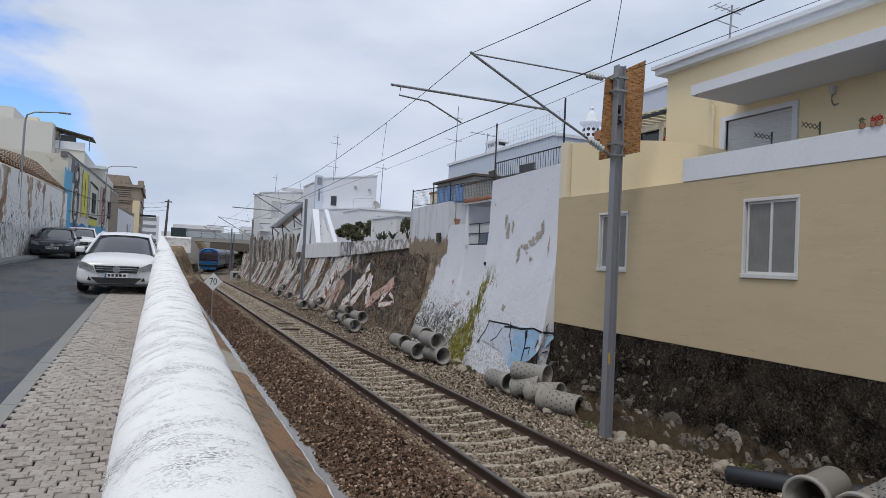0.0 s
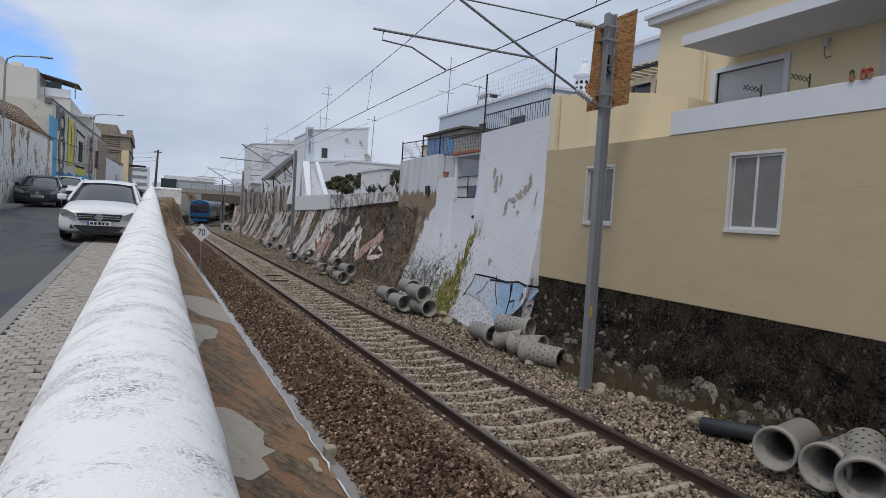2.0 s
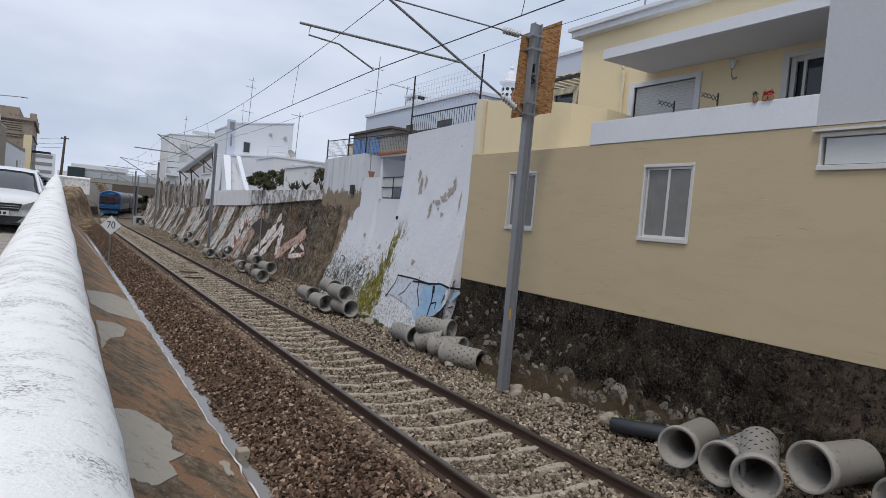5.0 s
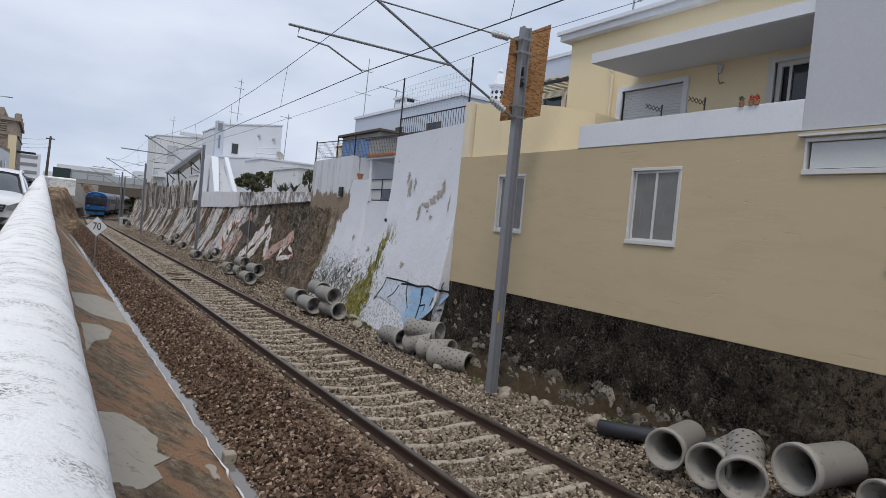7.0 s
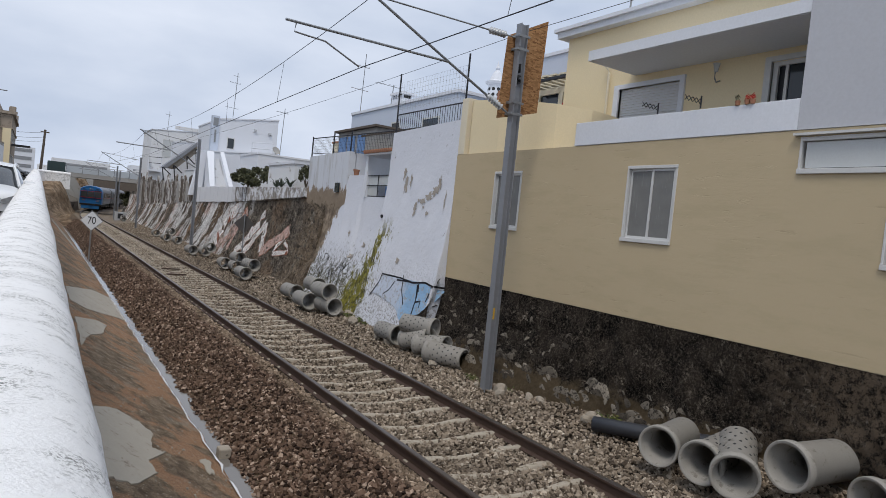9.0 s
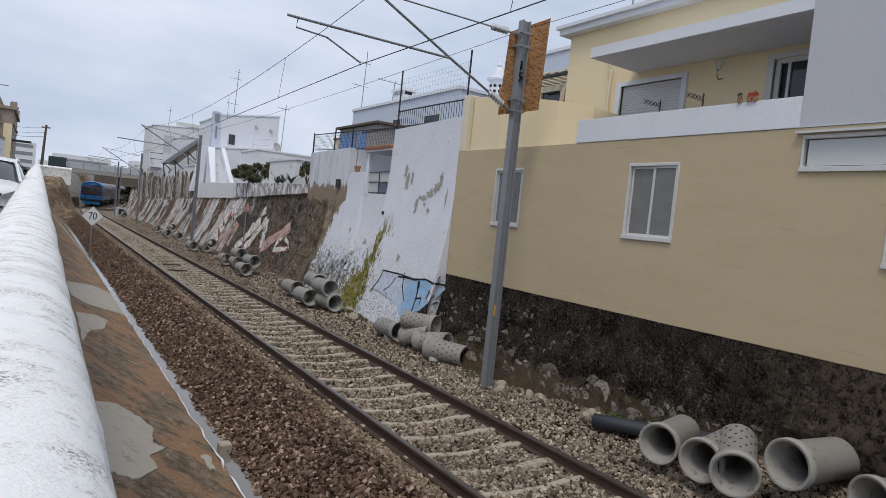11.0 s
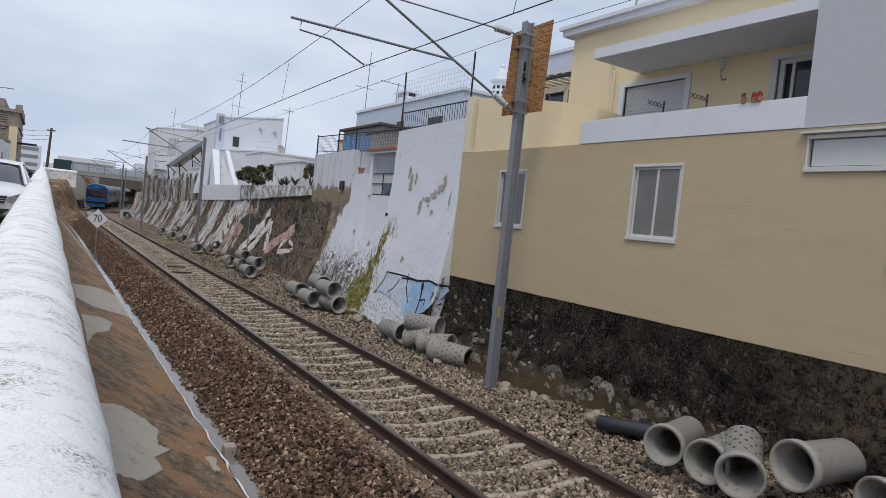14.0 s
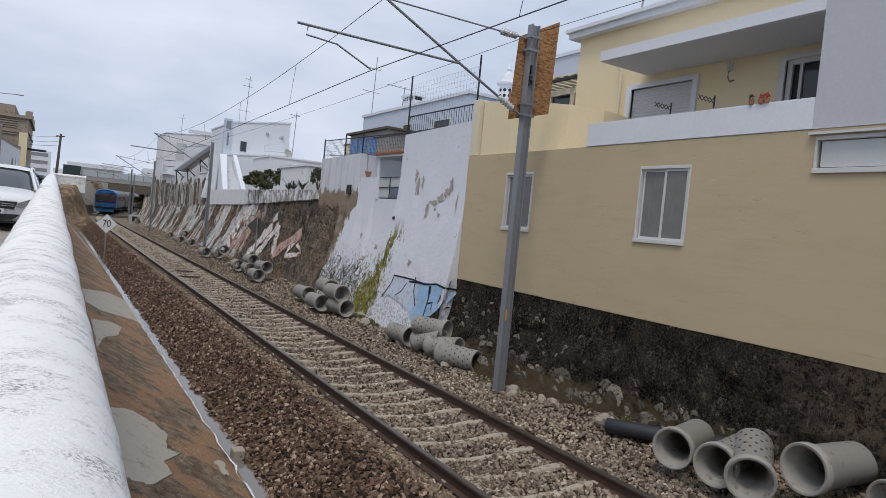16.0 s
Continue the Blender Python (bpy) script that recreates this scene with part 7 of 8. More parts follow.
        for y in (0.78, 3.45):
            w = part("wheel", revolve(bmesh.new(), [(0.0, -0.09), (0.2, -0.1), (0.30, -0.11), (0.325, -0.07), (0.325, 0.07), (0.30, 0.11), (0.0, 0.09)], 24, pose(s * 0.80, y, 0.325, 0, 90, 0)), TYRE, c, "black tyre")
            part("rim", revolve(bmesh.new(), [(0.0, 0.118), (0.06, 0.118), (0.19, 0.112), (0.205, 0.10)], 18, pose(s * 0.80, y, 0.325, 0, 90 * s, 0)), CHROME, w, "silver alloy rim")
    gr = part("grille", prism(bmesh.new(), [(-0.50, 0.70), (-0.44, 0.53), (0.44, 0.53), (0.50, 0.70)], "y", -0.055, 0.1), CAR_BLACK, c, "black grille")
    for z in (0.595, 0.645):
        part("grille_bar", boxes((-0.45, 0.45, -0.075, -0.056, z - 0.008, z + 0.008), bevel=0.003), CHROME, gr, "bright chrome bar")
    part("badge", revolve(bmesh.new(), [(0.0, 0.0), (0.075, 0.0), (0.085, -0.015), (0.085, -0.03), (0.0, -0.03)], 20, pose(0, -0.105, 0.62, -90, 0, 0)), CHROME, gr, "plain round chrome badge")
    part("lower_intake", prism(bmesh.new(), [(-0.56, 0.41), (-0.40, 0.27), (0.40, 0.27), (0.56, 0.41)], "y", -0.05, 0.1), CAR_BLACK, c, "black lower air intake")
    part("splitter", boxes((-0.72, 0.72, -0.03, 0.2, 0.20, 0.245), bevel=0.01), CAR_BLACK, c)
    pl = part("number_plate", boxes((-0.26, 0.26, -0.085, -0.06, 0.415, 0.525), bevel=0.004), PLATE, c, "white plate")
    part("plate_band", boxes((-0.255, -0.215, -0.0885, -0.086, 0.42, 0.52)), PLATE_BLUE, pl)
    for i, x in enumerate((-0.19, -0.11, -0.02, 0.06, 0.15)):
        part("plate_bar", boxes((x, x + 0.055, -0.0885, -0.086, 0.44, 0.50)), CAR_BLACK, pl)
    return c


def park(c, x, y, turn):
    slope = math.atan((road_z(y + 4) - road_z(y)) / 4)
    c.matrix_world = pose(x, y, road_z(y) + 0.03, 0, 0, turn) @ pose(0, 0, 0, math.degrees(slope))
    return c


WHITE_CAR = car(CAR_WHITE, "white hatchback car parked beside the parapet", 1.51)
park(WHITE_CAR, -1.14, 17.7, -1.5)
GREY_CAR = car(CAR_GREY, "dark grey hatchback parked by the painted wall", 1.44)
park(GREY_CAR, -4.75, 34.5, 2)
park(car(CAR_WHITE, "white car parked behind the grey one", 1.5), -4.3, 40.5, 2)
far_car = car(CAR_SILVER, "silver car parked at the top of the street", 1.45)
far_car.matrix_world = pose(-0.9, 112, road_z(112) + 0.02, 0, 0, 80)
near_car = car(CAR_GREY, "dark car parked against the shed wall", 1.45)
park(near_car, -6.1, 21.6, 2)
# narrow pavement along the fronts
bm = bmesh.new()
grid(bm, steps(0, 96, 32), [0, 1, 2], lambda y, i: Vector((front_x(y) + (0, 0.75, 0.76)[i], y, road_z(y) + (0.12, 0.12, -0.05)[i])))
solo("pavement_fronts", bm, KERB, "narrow pale pavement along the house fronts", "pavement", "structure")

# ---- train ----
TR_BLUE = plain("train_blue_paint", (0.012, 0.13, 0.36), (0.02, 0.165, 0.42), 2, 0.4, local=True)
TR_STEEL = plain("ribbed_stainless_steel", (0.13, 0.13, 0.135), (0.20, 0.20, 0.205), 2, 0.5, 0.5, local=True)
TR_DARK = plain("train_underframe", (0.02, 0.02, 0.022), (0.04, 0.038, 0.036), 3, 0.8, local=True)
TR_RED = plain("train_red_band", (0.40, 0.03, 0.03), (0.48, 0.05, 0.04), 4, 0.4, local=True)
LAMP_RED = plain("red_tail_lens", (0.55, 0.01, 0.01), (0.65, 0.02, 0.02), 6, 0.2, local=True)


def train_car(front, length=20.0):
    """A rail car along +y from its end at y 0, its rails at z 0."""
    t = thing("train_car", (0, 0, 0), "blue and steel commuter train with graffiti" if front else "ribbed steel commuter train carriage", "train", "train cars")
    sec = [(-1.40, 0.95), (-1.43, 1.3), (-1.43, 2.9), (-1.36, 3.25), (-1.05, 3.55), (-0.55, 3.72), (0, 3.77), (0.55, 3.72), (1.05, 3.55), (1.36, 3.25), (1.43, 2.9), (1.43, 1.3), (1.40, 0.95)]
    y0 = 1.0 if front else 0.0
    part("body", prism(bmesh.new(), sec, "y", y0, length), TR_STEEL, t, "ribbed stainless steel body")
    for z in [1.1 + 0.09 * i for i in range(7)]:
        for s in (-1, 1):
            part("rib", tubes(0.014, [(s * 1.435, y0 + 0.3, z), (s * 1.435, length - 0.2, z)], seg=4), TR_STEEL, t)
    if front:
        bm = bmesh.new()
        ring0 = [bm.verts.new((x * 0.93, 0.0 + 0.12 * (abs(x) / 1.4) ** 2, 0.95 + (z - 0.95) * 0.97)) for x, z in sec]
        ring1 = [bm.verts.new((x * 1.004, 1.0, z * 1.001)) for x, z in sec]
        for i in range(12):
            bm.faces.new((ring0[i], ring0[i + 1], ring1[i + 1], ring1[i]))
        bm.faces.new(ring0[::-1])
        bmesh.ops.recalc_face_normals(bm, faces=bm.faces)
        part("nose", bm, TR_BLUE, t, "bright blue driving end")
        for a, b in ((-1.24, -0.46), (-0.42, 0.42), (0.46, 1.24)):
            part("windscreen", boxes((a, b, -0.03, 0.06, 2.0, 2.82), bevel=0.01), CAR_GLASS, t, "dark windscreen")
        part("red_band", boxes((-1.3, 1.3, -0.025, 0.1, 2.86, 2.91), (-1.32, 1.32, -0.025, 0.1, 1.90, 1.95)), TR_RED, t)
        for s in (-1, 1):
            part("headlight", revolve(bmesh.new(), [(0.0, 0.06), (0.1, 0.06), (0.12, 0.0)], 14, pose(s * 0.92, 0.02, 1.5, 90, 0, 0)), LENS, t)
            part("tail_light", revolve(bmesh.new(), [(0.0, 0.05), (0.06, 0.05), (0.07, 0.0)], 12, pose(s * 0.70, 0.02, 1.48, 90, 0, 0)), LAMP_RED, t)
            part("top_light", revolve(bmesh.new(), [(0.0, 0.06), (0.09, 0.06), (0.11, 0.0)], 12, pose(s * 0.14, 0.02, 3.25, 90, 0, 0)), LENS, t)
            part("logo_loop", tubes(0.03, [(-0.85 + s * 0.13, -0.02, 3.08), (-0.85 + s * 0.13, -0.02, 3.22), (-0.85, -0.02, 3.22)], seg=5), SIGN_BLACK, t, "dark plain logo shape")
        part("number_bar", boxes((0.6, 1.0, -0.012, 0.0, 3.18, 3.28)), SIGN_BLACK, t)
        part("destination_panel", boxes((0.45, 1.15, 0.0, 0.04, 2.95, 3.08)), SIGN_BLACK, t)
        part("buffer_beam", boxes((-1.3, 1.3, -0.08, 0.9, 0.75, 1.02), bevel=0.02), TR_DARK, t)
        part("coupler", tubes(0.12, [(0, -0.35, 0.85), (0, 0.4, 0.85)], seg=8), TR_DARK, t)
        part("plough", boxes((-1.1, 1.1, -0.02, 0.3, 0.25, 0.74), bevel=0.02), TR_BLUE, t)
    part("underframe", boxes((-1.25, 1.25, y0 + 0.2, length - 0.2, 0.55, 0.948)), TR_DARK, t)
    for s in (-1, 1):
        for i in range(5):
            y = 3.2 + i * 3.2
            part("window", boxes((s * 1.432 - 0.02, s * 1.432 + 0.02, y, y + 2.1, 2.0, 2.75), bevel=0.008), CAR_GLASS, t)
        part("side_band", boxes((s * 1.44 - 0.012, s * 1.44 + 0.012, y0, length, 1.88, 1.92)), TR_RED, t)
        for y in (2.0, 18.6):
            part("door", boxes((s * 1.432 - 0.025, s * 1.432 + 0.025, y, y + 0.85, 1.0, 2.9)), TR_STEEL, t)
    for y in (3.0, 5.2, length - 5.2, length - 3.0):
        for s in (-1, 1):
            part("wheel", revolve(bmesh.new(), [(0.0, -0.06), (0.44, -0.06), (0.46, 0.06), (0.0, 0.06)], 20, pose(s * 0.87, y, 0.45, 0, 90, 0)), TR_DARK, t)
    return t


TRAIN_Y = 101.0
for i in range(2):
    y = TRAIN_Y + i * 20.5
    t = train_car(i == 0)
    a = math.degrees(math.atan((track_x(y + 18) - track_x(y)) / 18))
    t.matrix_world = pose(track_x(y) - 0.25, y, 0.0, 0, 0, -a) @ Matrix.Diagonal((1, 1, 0.9, 1))

# ---- paint on the retaining walls ----
def worn_paint(name, a, b, rim):
    k = Mat(name, 0.9)
    col = k.mix(k.noise(2.6, 5), a, b)
    col = k.mix(k.math("MULTIPLY", k.step(k.noise(3.4, 6, 0.7), 0.56, 0.62), 0.7), col, rim)
    rock = k.mix(k.noise(13, 7, 0.8), (0.05, 0.042, 0.035), (0.27, 0.235, 0.20))
    col = k.mix(k.step(k.noise(4.0, 9, 0.86), 0.54, 0.575), col, rock)
    return k.done(col, k.math("ADD", k.noise(5, 9, 0.78), k.math("MULTIPLY", k.noise(24, 5, 0.75), 0.5)), 0.9, 0.08)


PAINT_WHITE = worn_paint("sprayed_white", (0.70, 0.665, 0.64), (0.80, 0.775, 0.76), (0.54, 0.36, 0.31))
PAINT_PINK = worn_paint("sprayed_salmon", (0.50, 0.32, 0.27), (0.60, 0.46, 0.41), (0.36, 0.13, 0.08))
PAINT_RUST = worn_paint("sprayed_rust", (0.30, 0.10, 0.06), (0.40, 0.17, 0.11), (0.55, 0.45, 0.40))
k = Mat("sprayed_light_blue", 0.85)
col = k.mix(k.noise(3, 5), (0.22, 0.40, 0.62), (0.34, 0.50, 0.68))
thin = k.step(k.math("ADD", k.axis(1), k.math("MULTIPLY", k.noise(2.2, 7, 0.75), 2.2)), 14.5, 15.3)
col = k.mix(k.math("MULTIPLY", thin, 0.75), col, (0.58, 0.60, 0.66))
col = k.mix(k.step(k.noise(7, 9, 0.84), 0.535, 0.57), col, k.mix(k.noise(20, 5), (0.09, 0.085, 0.07), (0.62, 0.63, 0.64)))
PAINT_BLUE = k.done(col, k.noise(9, 6), 0.4, 0.02)
PAINT_BLACK = plain("sprayed_black", (0.02, 0.02, 0.025), (0.035, 0.035, 0.04), 3, 0.8)

GRAF = thing("graffiti", (8.2, 30, 1.0), "faded white and salmon graffiti on the rubble wall", "graffiti", "", "structure")
TAG = thing("graffiti", (7.7, 13.5, 0.8), "light blue and black graffiti on the white wall's foot", "graffiti", "", "structure")


def on_rubble(y, z):
    u = (z + 0.25) / (head_z(y) + 0.25)
    return bank(y, min(1.0, max(0.0, u)), 0.22, 8) + Vector((-0.02, -0.012, 0.012))


def on_white(y, z):
    u = (z + 0.25) / (head_z(y) + 0.25)
    return bank(y, min(1.0, max(0.0, u)), 0.03, 3 if y < 16.39 else 5) + Vector((-0.014, -0.006, 0.008))


# big slanting letters
letters = (
    ([(36.6, 0.45), (35.9, 1.95), (33.4, 2.75)], 0.85), ([(33.9, 0.48), (33.2, 1.75), (32.2, 2.5)], 0.55), ([(32.2, 0.43), (29.6, 1.94)], 0.50),
    ([(30.84, 0.45), (28.69, 2.03)], 0.48), ([(28.69, 2.03), (28.17, 0.78)], 0.42), ([(28.17, 0.78), (25.34, 1.91)], 0.50), ([(25.34, 1.91), (26.52, 0.84)], 0.34),
    ([(25.37, 1.43), (24.6, 1.09), (26.27, 0.86)], 0.22), ([(29.77, 2.2), (29.05, 2.46)], 0.36), ([(35.0, 0.45), (34.2, 1.3)], 0.5), ([(31.4, 0.7), (30.4, 1.7)], 0.42),
)
for i, (pts, w) in enumerate(letters):
    stroke(pts, w + 0.07, PAINT_RUST, "letter_edge", GRAF, lambda y, z: on_rubble(y, z) + Vector((0.004, 0.004, -0.004)), "rust-red outline")
    stroke(pts, w, PAINT_WHITE if i % 4 != 1 else PAINT_PINK, "letter_stroke", GRAF, lambda y, z: on_rubble(y, z) + Vector((-0.003 * (i % 3), 0, 0)))

# blue tag at the foot of the white wall
def blob(pts, material, name, parent, place):
    bm = bmesh.new()
    ys_ = [p[0] for p in pts]
    lo, hi = min(ys_), max(ys_)
    n = 14

    def span(y):
        zs = []
        for (a, b), (c, d) in zip(pts, pts[1:] + pts[:1]):
            if (a - y) * (c - y) <= 0 and a != c:
                zs.append(b + (d - b) * (y - a) / (c - a))
        return (min(zs), max(zs)) if zs else (0, 0)
    rows = []
    for i in range(n + 1):
        y = lo + 0.01 + (hi - lo - 0.02) * i / n
        a, b = span(y)
        rows.append([bm.verts.new(place(y, a + (b - a) * j / 8)) for j in range(9)])
    for a, b in zip(rows, rows[1:]):
        for j in range(8):
            bm.faces.new((a[j], a[j + 1], b[j + 1], b[j]))
    return part(name, bm, material, parent)


blob([(12.2, 1.25), (12.78, 1.34), (14.15, 1.31), (15.3, 1.26), (15.62, 0.75), (14.9, 0.72), (14.2, 0.62), (13.75, 0.5), (13.6, 0.28), (13.1, 0.3), (12.7, 0.45), (12.3, 0.85)], PAINT_BLUE, "paint_field", TAG, on_white)
up = Vector((-0.006, 0, 0))
for pts, w in (([(15.7, 0.66), (15.36, 1.05), (15.29, 1.29), (14.15, 1.31), (13.4, 1.28), (12.78, 1.36), (12.2, 1.31)], 0.045), ([(14.0, 1.39), (13.92, 1.06), (13.63, 0.71)], 0.045), ([(14.31, 1.24), (13.54, 1.29)], 0.05),
               ([(13.09, 1.27), (13.01, 0.91), (13.07, 0.53)], 0.06), ([(13.1, 1.28), (13.04, 1.1)], 0.11), ([(13.03, 0.86), (12.76, 0.93), (12.76, 0.77)], 0.045), ([(14.4, 1.2), (14.6, 0.95), (14.9, 0.8)], 0.035), ([(12.42, 1.15), (12.5, 0.95), (12.3, 0.88)], 0.04)):
    stroke(pts, w, PAINT_BLACK, "black_stroke", TAG, lambda y, z: on_white(y, z) + up)
rg = random.Random(21)
for i in range(16):
    y, z = 18.2 + rg.random() * 2.6, 0.75 + rg.random() * 0.5
    pts = [(y, z)]
    for _ in range(6):
        pts.append((pts[-1][0] + rg.uniform(-0.18, 0.2), max(0.5, min(1.4, pts[-1][1] + rg.uniform(-0.25, 0.25)))))
    stroke(pts, 0.022, PAINT_BLACK, "black_stroke", TAG, on_white)
# peeled patches of the white wall
PEELED = plain("bare_grey_render", (0.33, 0.295, 0.255), (0.50, 0.455, 0.405), 5, 0.95, bump=0.3)
WORN = thing("peeled_patches", (8.1, 14, 2), "patches where the whitewash has peeled to grey render", "peeling paint", "", "structure")
for y, z, ry, rz, sd in ((13.1, 3.72, 0.09, 0.17, 1), (13.28, 3.55, 0.13, 0.11, 2), (13.58, 3.40, 0.16, 0.08, 3), (13.9, 3.27, 0.14, 0.06, 4), (14.25, 3.05, 0.09, 0.15, 5), (13.55, 2.98, 0.07, 0.06, 6), (15.22, 4.02, 0.09, 0.14, 7), (15.1, 3.70, 0.10, 0.22, 8), (14.78, 3.80, 0.05, 0.14, 9), (13.8, 3.12, 0.05, 0.03, 10), (14.1, 3.30, 0.06, 0.04, 11), (17.5, 1.9, 0.1, 0.08, 12), (18.7, 2.2, 0.09, 0.07, 13), (18.2, 1.5, 0.14, 0.07, 14), (14.6, 1.7, 0.07, 0.09, 15), (12.7, 3.3, 0.03, 0.2, 16)):
    ring = []
    for j in range(32):
        a = 2 * math.pi * j / 32
        w = 1 + 1.0 * noise.noise(Vector((math.cos(a) * 2.2, math.sin(a) * 2.2, sd * 3.7))) + 0.6 * noise.noise(Vector((math.cos(a) * 6, math.sin(a) * 6, sd * 5.1)))
        ring.append((y + ry * w * math.cos(a), z + rz * w * math.sin(a)))
    bm = bmesh.new()
    c = bm.verts.new(on_white(y, z))
    vs = [bm.verts.new(on_white(*p)) for p in ring]
    for j in range(32):
        bm.faces.new((c, vs[j], vs[(j + 1) % 32]))
    part("patch", bm, PEELED, WORN)
SP = thing("drain_spout", (8.1, 15.9, 2.6), "short dark drain spout with a rust streak", "drain spout")
part("spout", tubes(0.05, [(8.5, 16.3, 2.85), (8.24, 16.27, 2.82)], seg=10), DARK_METAL, SP)

# ---- rubble stones ----
def lump(seed, flat=0.7):
    bm = bmesh.new()
    bmesh.ops.create_icosphere(bm, subdivisions=2, radius=1.0)
    for v in bm.verts:
        v.co *= 1 + 0.30 * noise.noise(v.co * 1.3 + Vector((seed * 7.1, 0, 0))) + 0.10 * noise.noise(v.co * 3.5 + Vector((0, seed * 3.3, 0)))
        v.co.x *= flat
    me = bpy.data.meshes.new("stone")
    bm.to_mesh(me)
    bm.free()
    return me


k = Mat("pale_rubble_stone", 0.95)
col = k.mix(k.rnd(), (0.06, 0.05, 0.04), (0.33, 0.29, 0.235))
col = k.mix(k.step(k.noise(16, 8, 0.82), 0.50, 0.58), col, (0.035, 0.03, 0.026))
RUBBLE_STONE = k.done(col, k.noise(20, 7, 0.7), 0.8, 0.03)
LUMPS = [lump(i, 0.55) for i in range(6)]
for me in LUMPS:
    me.materials.append(RUBBLE_STONE)
WALL_BASE = bpy.data.objects["wall_rubble_base"]
rg = random.Random(8)


def wall_stone(y, z, s, parent):
    u = (z + 0.25) / (head_z(y) + 0.25)
    p = bank(y, u, 0.16, 0)
    ob = new("stone", rg.choice(LUMPS))
    ob.parent = parent
    ob.location = p - Vector(parent.location) + Vector((0.015, 0, 0))
    ob.scale = (s * 0.22, s * rg.uniform(0.8, 1.4), s * rg.uniform(0.7, 1.1))
    ob.rotation_euler = (rg.uniform(-0.6, 0.6), rg.uniform(-0.2, 0.2), rg.uniform(-0.2, 0.2))


for i in range(300):
    y = 2.5 + rg.random() * 9.6
    low = rg.random() ** (2.2 if y < 8 else 1.1)
    z = 0.02 + 1.25 * low
    if z > 0.55 and y < 8 and rg.random() < 0.75:
        continue
    wall_stone(y, z, rg.uniform(0.04, 0.12) * (1.4 if z < 0.4 else 0.8), WALL_BASE)
GREY_BASE = bpy.data.objects["wall_grey_rubble"]
for i in range(260):
    y = 22.6 + 12 * rg.random() ** 1.4
    z = 0.2 + 2.6 * rg.random() ** 0.6
    p = bank(y, (z + 0.25) / (head_z(y) + 0.25), 0.22, 8)
    size = rg.uniform(0.05, 0.15)
    ob = new("stone", rg.choice(LUMPS))
    ob.parent = GREY_BASE
    ob.location = p - Vector(GREY_BASE.location) + Vector((0.02, 0, 0))
    ob.scale = (size * 0.35, size * rg.uniform(0.8, 1.3), size * rg.uniform(0.6, 1.0))
    ob.rotation_euler = (rg.uniform(-0.6, 0.6), rg.uniform(-0.2, 0.2), rg.uniform(-0.2, 0.2))
# fallen stones along the foot
FOOT = [lump(20 + i, 0.85) for i in range(4)]
for me in FOOT:
    me.materials.append(STONE_PALE)
for i in range(46):
    y = 5.5 + rg.random() * 16
    ob = new("fallen_stone", rg.choice(FOOT))
    s = rg.uniform(0.03, 0.11) if i % 6 else 0.14
    x = foot_x(y) - rg.uniform(-0.05, 0.35)
    ob.location = (x, y, bed_z(x, y) + s * 0.35)
    ob.scale = (s, s * 1.2, s * 0.8)
    ob.rotation_euler = (rg.random(), rg.random(), rg.random() * 6)
    tagged(ob, "pale fallen rubble stone at the wall's foot", "stone", "fallen stones")

# weeds at the foot of the walls
bm = bmesh.new()
rg = random.Random(5)
for i in range(60):
    y = 6.5 + rg.random() * 16 if i < 38 else 15.5 + rg.random() * 2.5
    x = foot_x(y) - rg.uniform(0.0, 0.15)
    leaves(bm, (x, y, bed_z(x, y) + 0.06), (0.10, 0.16, 0.07), 26, 0.028, i)
tagged(solo("weeds", bm, MOSS, "small green and yellow weeds along the wall's foot", "weeds"), kind="stuff")

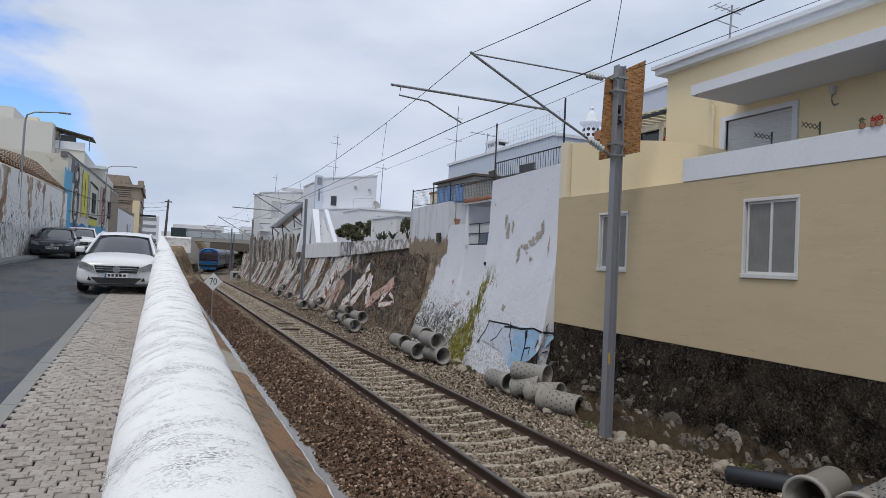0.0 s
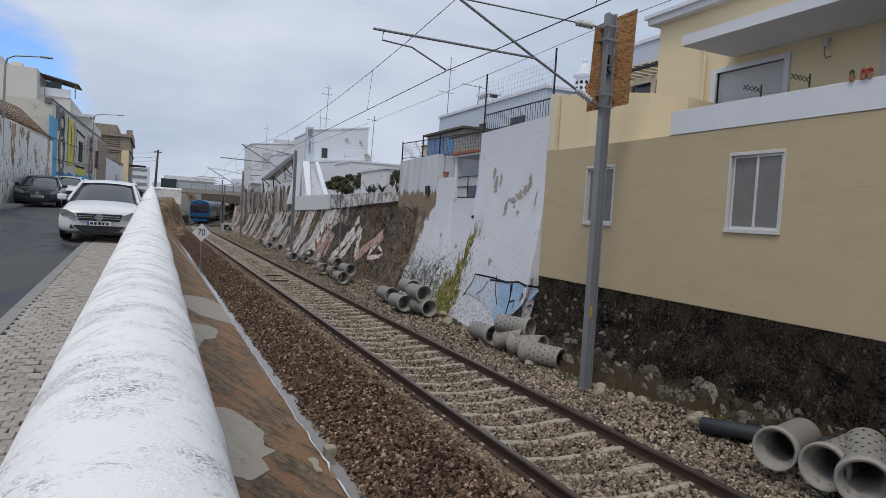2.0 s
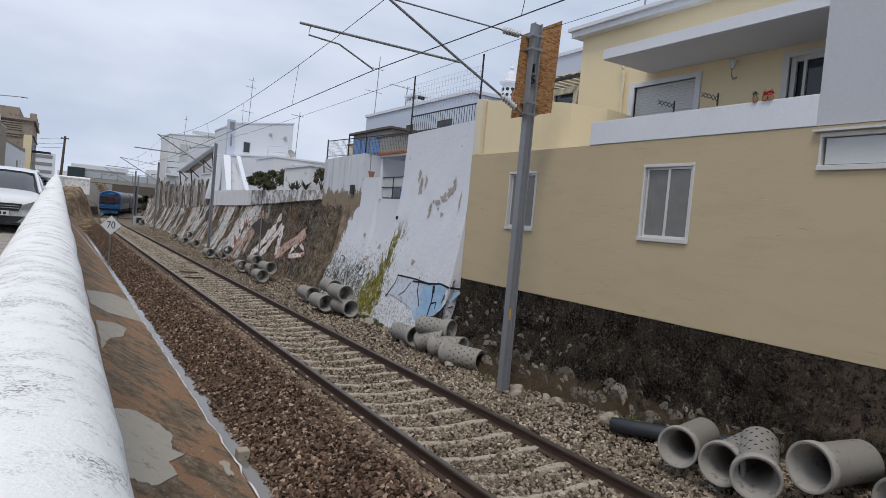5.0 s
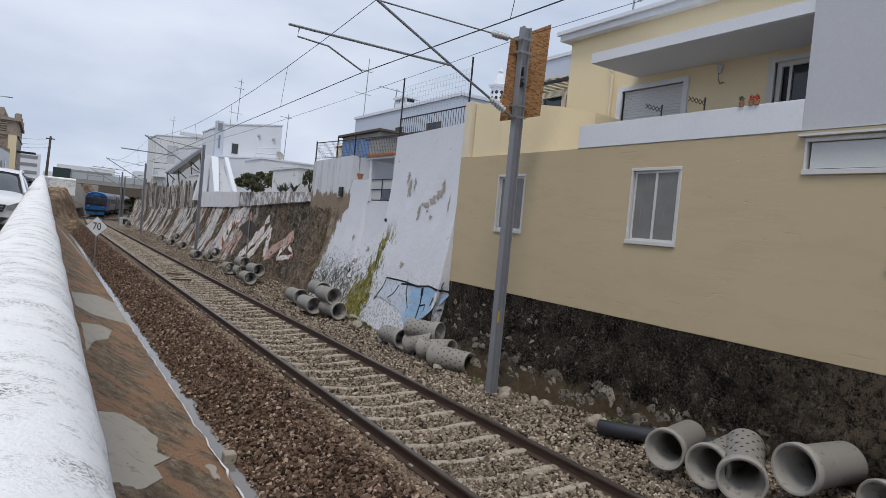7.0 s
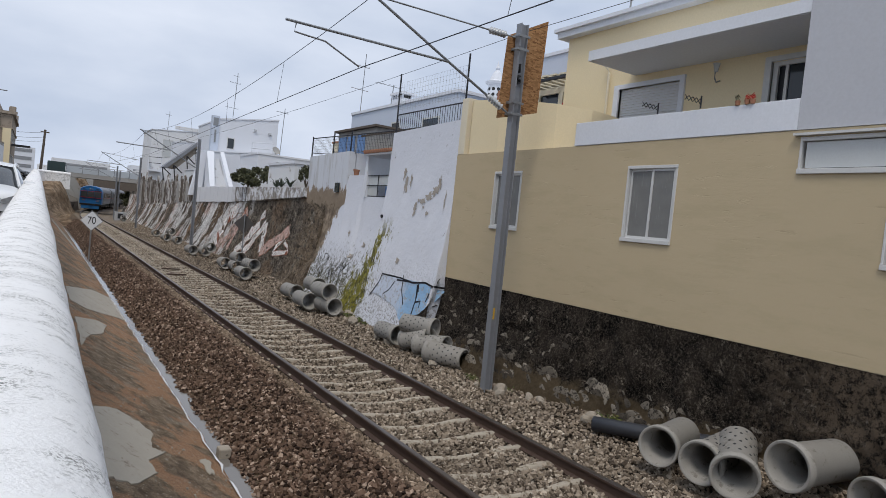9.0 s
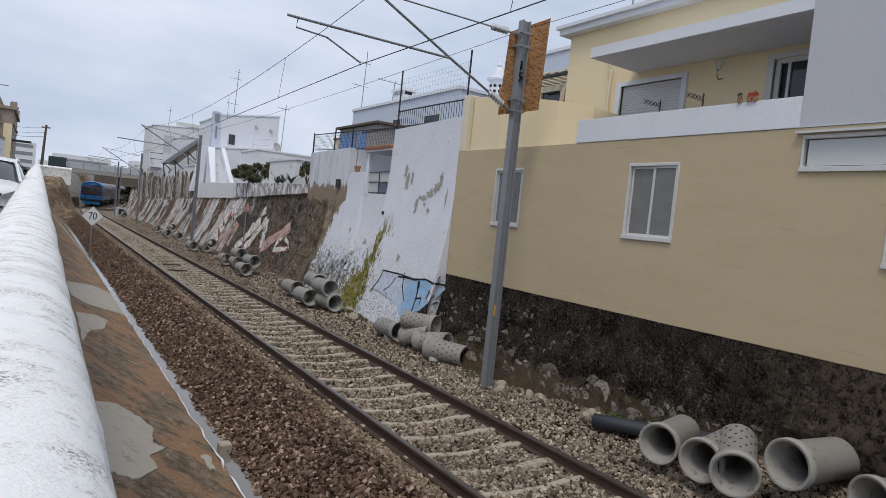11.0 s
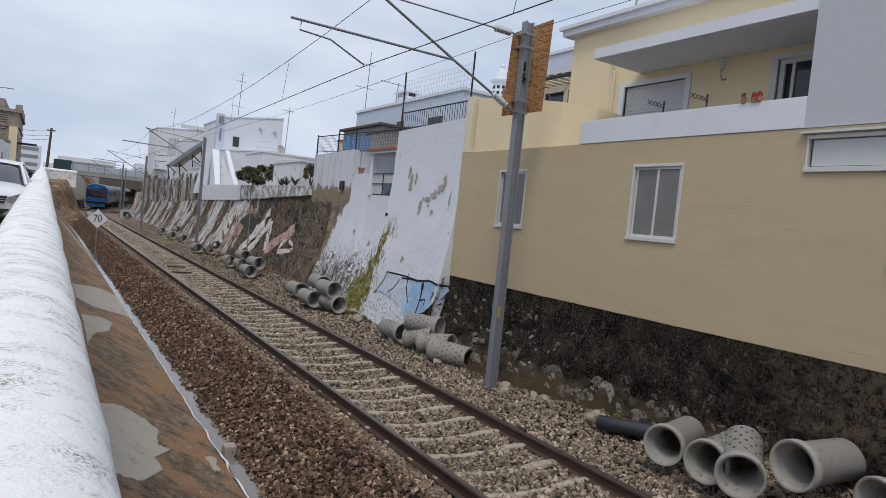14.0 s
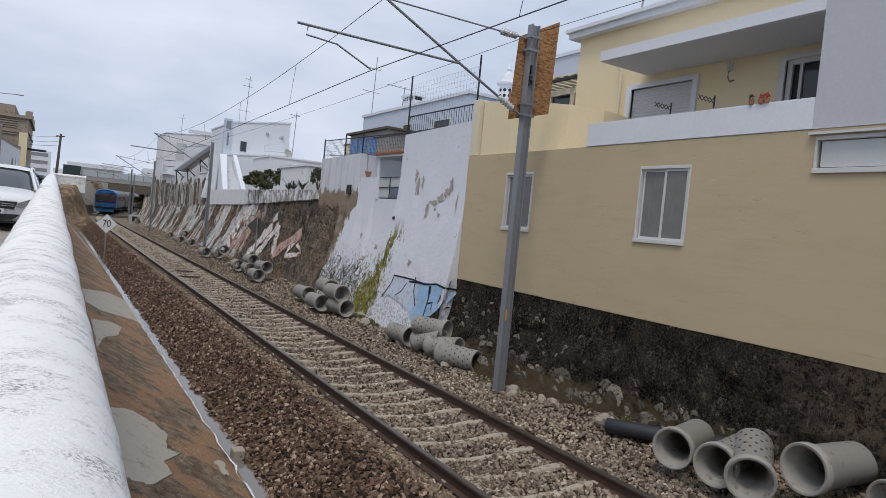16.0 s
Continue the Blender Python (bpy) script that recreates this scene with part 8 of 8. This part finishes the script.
# grit on the apron
bm = bmesh.new()
for i in range(420):
    u = rg.random()
    y = 2 + 16 * rg.random() ** 1.5
    p = apron_point(y, u)
    s = rg.uniform(0.005, 0.022)
    r = bmesh.ops.create_cube(bm, size=s)
    bmesh.ops.transform(bm, matrix=Matrix.Translation(p + Vector((0.003, 0, s * 0.2))) @ pose(0, 0, 0, rg.random() * 90, rg.random() * 90, rg.random() * 90) @ Matrix.Diagonal((1.6, 1.0, 0.6, 1)), verts=r["verts"])
tagged(solo("apron_grit", bm, STONE_PALE, "loose chips of stone on the apron", "grit"), kind="stuff")

# ---- cobbles ----
bm = bmesh.new()
box(bm, -0.0505, 0.0505, -0.0555, 0.0555, -0.03, 0.018)
bmesh.ops.bevel(bm, geom=[e for e in bm.edges if all(v.co.z > 0 for v in e.verts)], offset=0.006, segments=1, affect="EDGES")
cob = bpy.data.meshes.new("cobble")
bm.to_mesh(cob)
bm.free()
cob.materials.append(COBBLE)
cv = np.array([v.co[:] for v in cob.vertices])
cf = [list(p.vertices) for p in cob.polygons]
rg = random.Random(2)
count = 0
verts, faces = [], []
row = 0
y = 2.6 - 0.112 * 48
while y < 30:
    n = 11
    for i in range(n):
        x = -1.30 + i * 0.102 + (0.05 if row % 2 else 0) + rg.uniform(-0.006, 0.006)
        yy = y + 0.035 * math.sin(i * 1.3 + row * 0.4) + rg.uniform(-0.006, 0.006)
        turn = rg.uniform(-0.09, 0.09)
        zz = road_z(yy) + 0.012 + rg.uniform(-0.004, 0.006)
        sx, sy = rg.uniform(0.93, 1.05), rg.uniform(0.92, 1.04)
        if 3.6 < y < 6.6 and count < 300:
            ob = new("cobble", cob)
            ob.parent = PAVEMENT
            ob.location = Vector((x, yy, zz)) - Vector(PAVEMENT.location)
            ob.rotation_euler.z = turn
            ob.scale = (sx, sy, 1)
            count += 1
        else:
            c, s = math.cos(turn), math.sin(turn)
            b = len(verts)
            for v in cv:
                a, d = v[0] * sx, v[1] * sy
                verts.append((x + a * c - d * s, yy + a * s + d * c, zz + v[2]))
            faces += [[b + j for j in f] for f in cf]
    y += 0.112
    row += 1
me = bpy.data.meshes.new("cobbles")
me.from_pydata(verts, [], faces)
me.materials.append(COBBLE)
rest = new("cobbles", me)
rest.parent = PAVEMENT
rest.location = -Vector(PAVEMENT.location)
tagged(rest, "worn grey cobbles", kind="stuff")
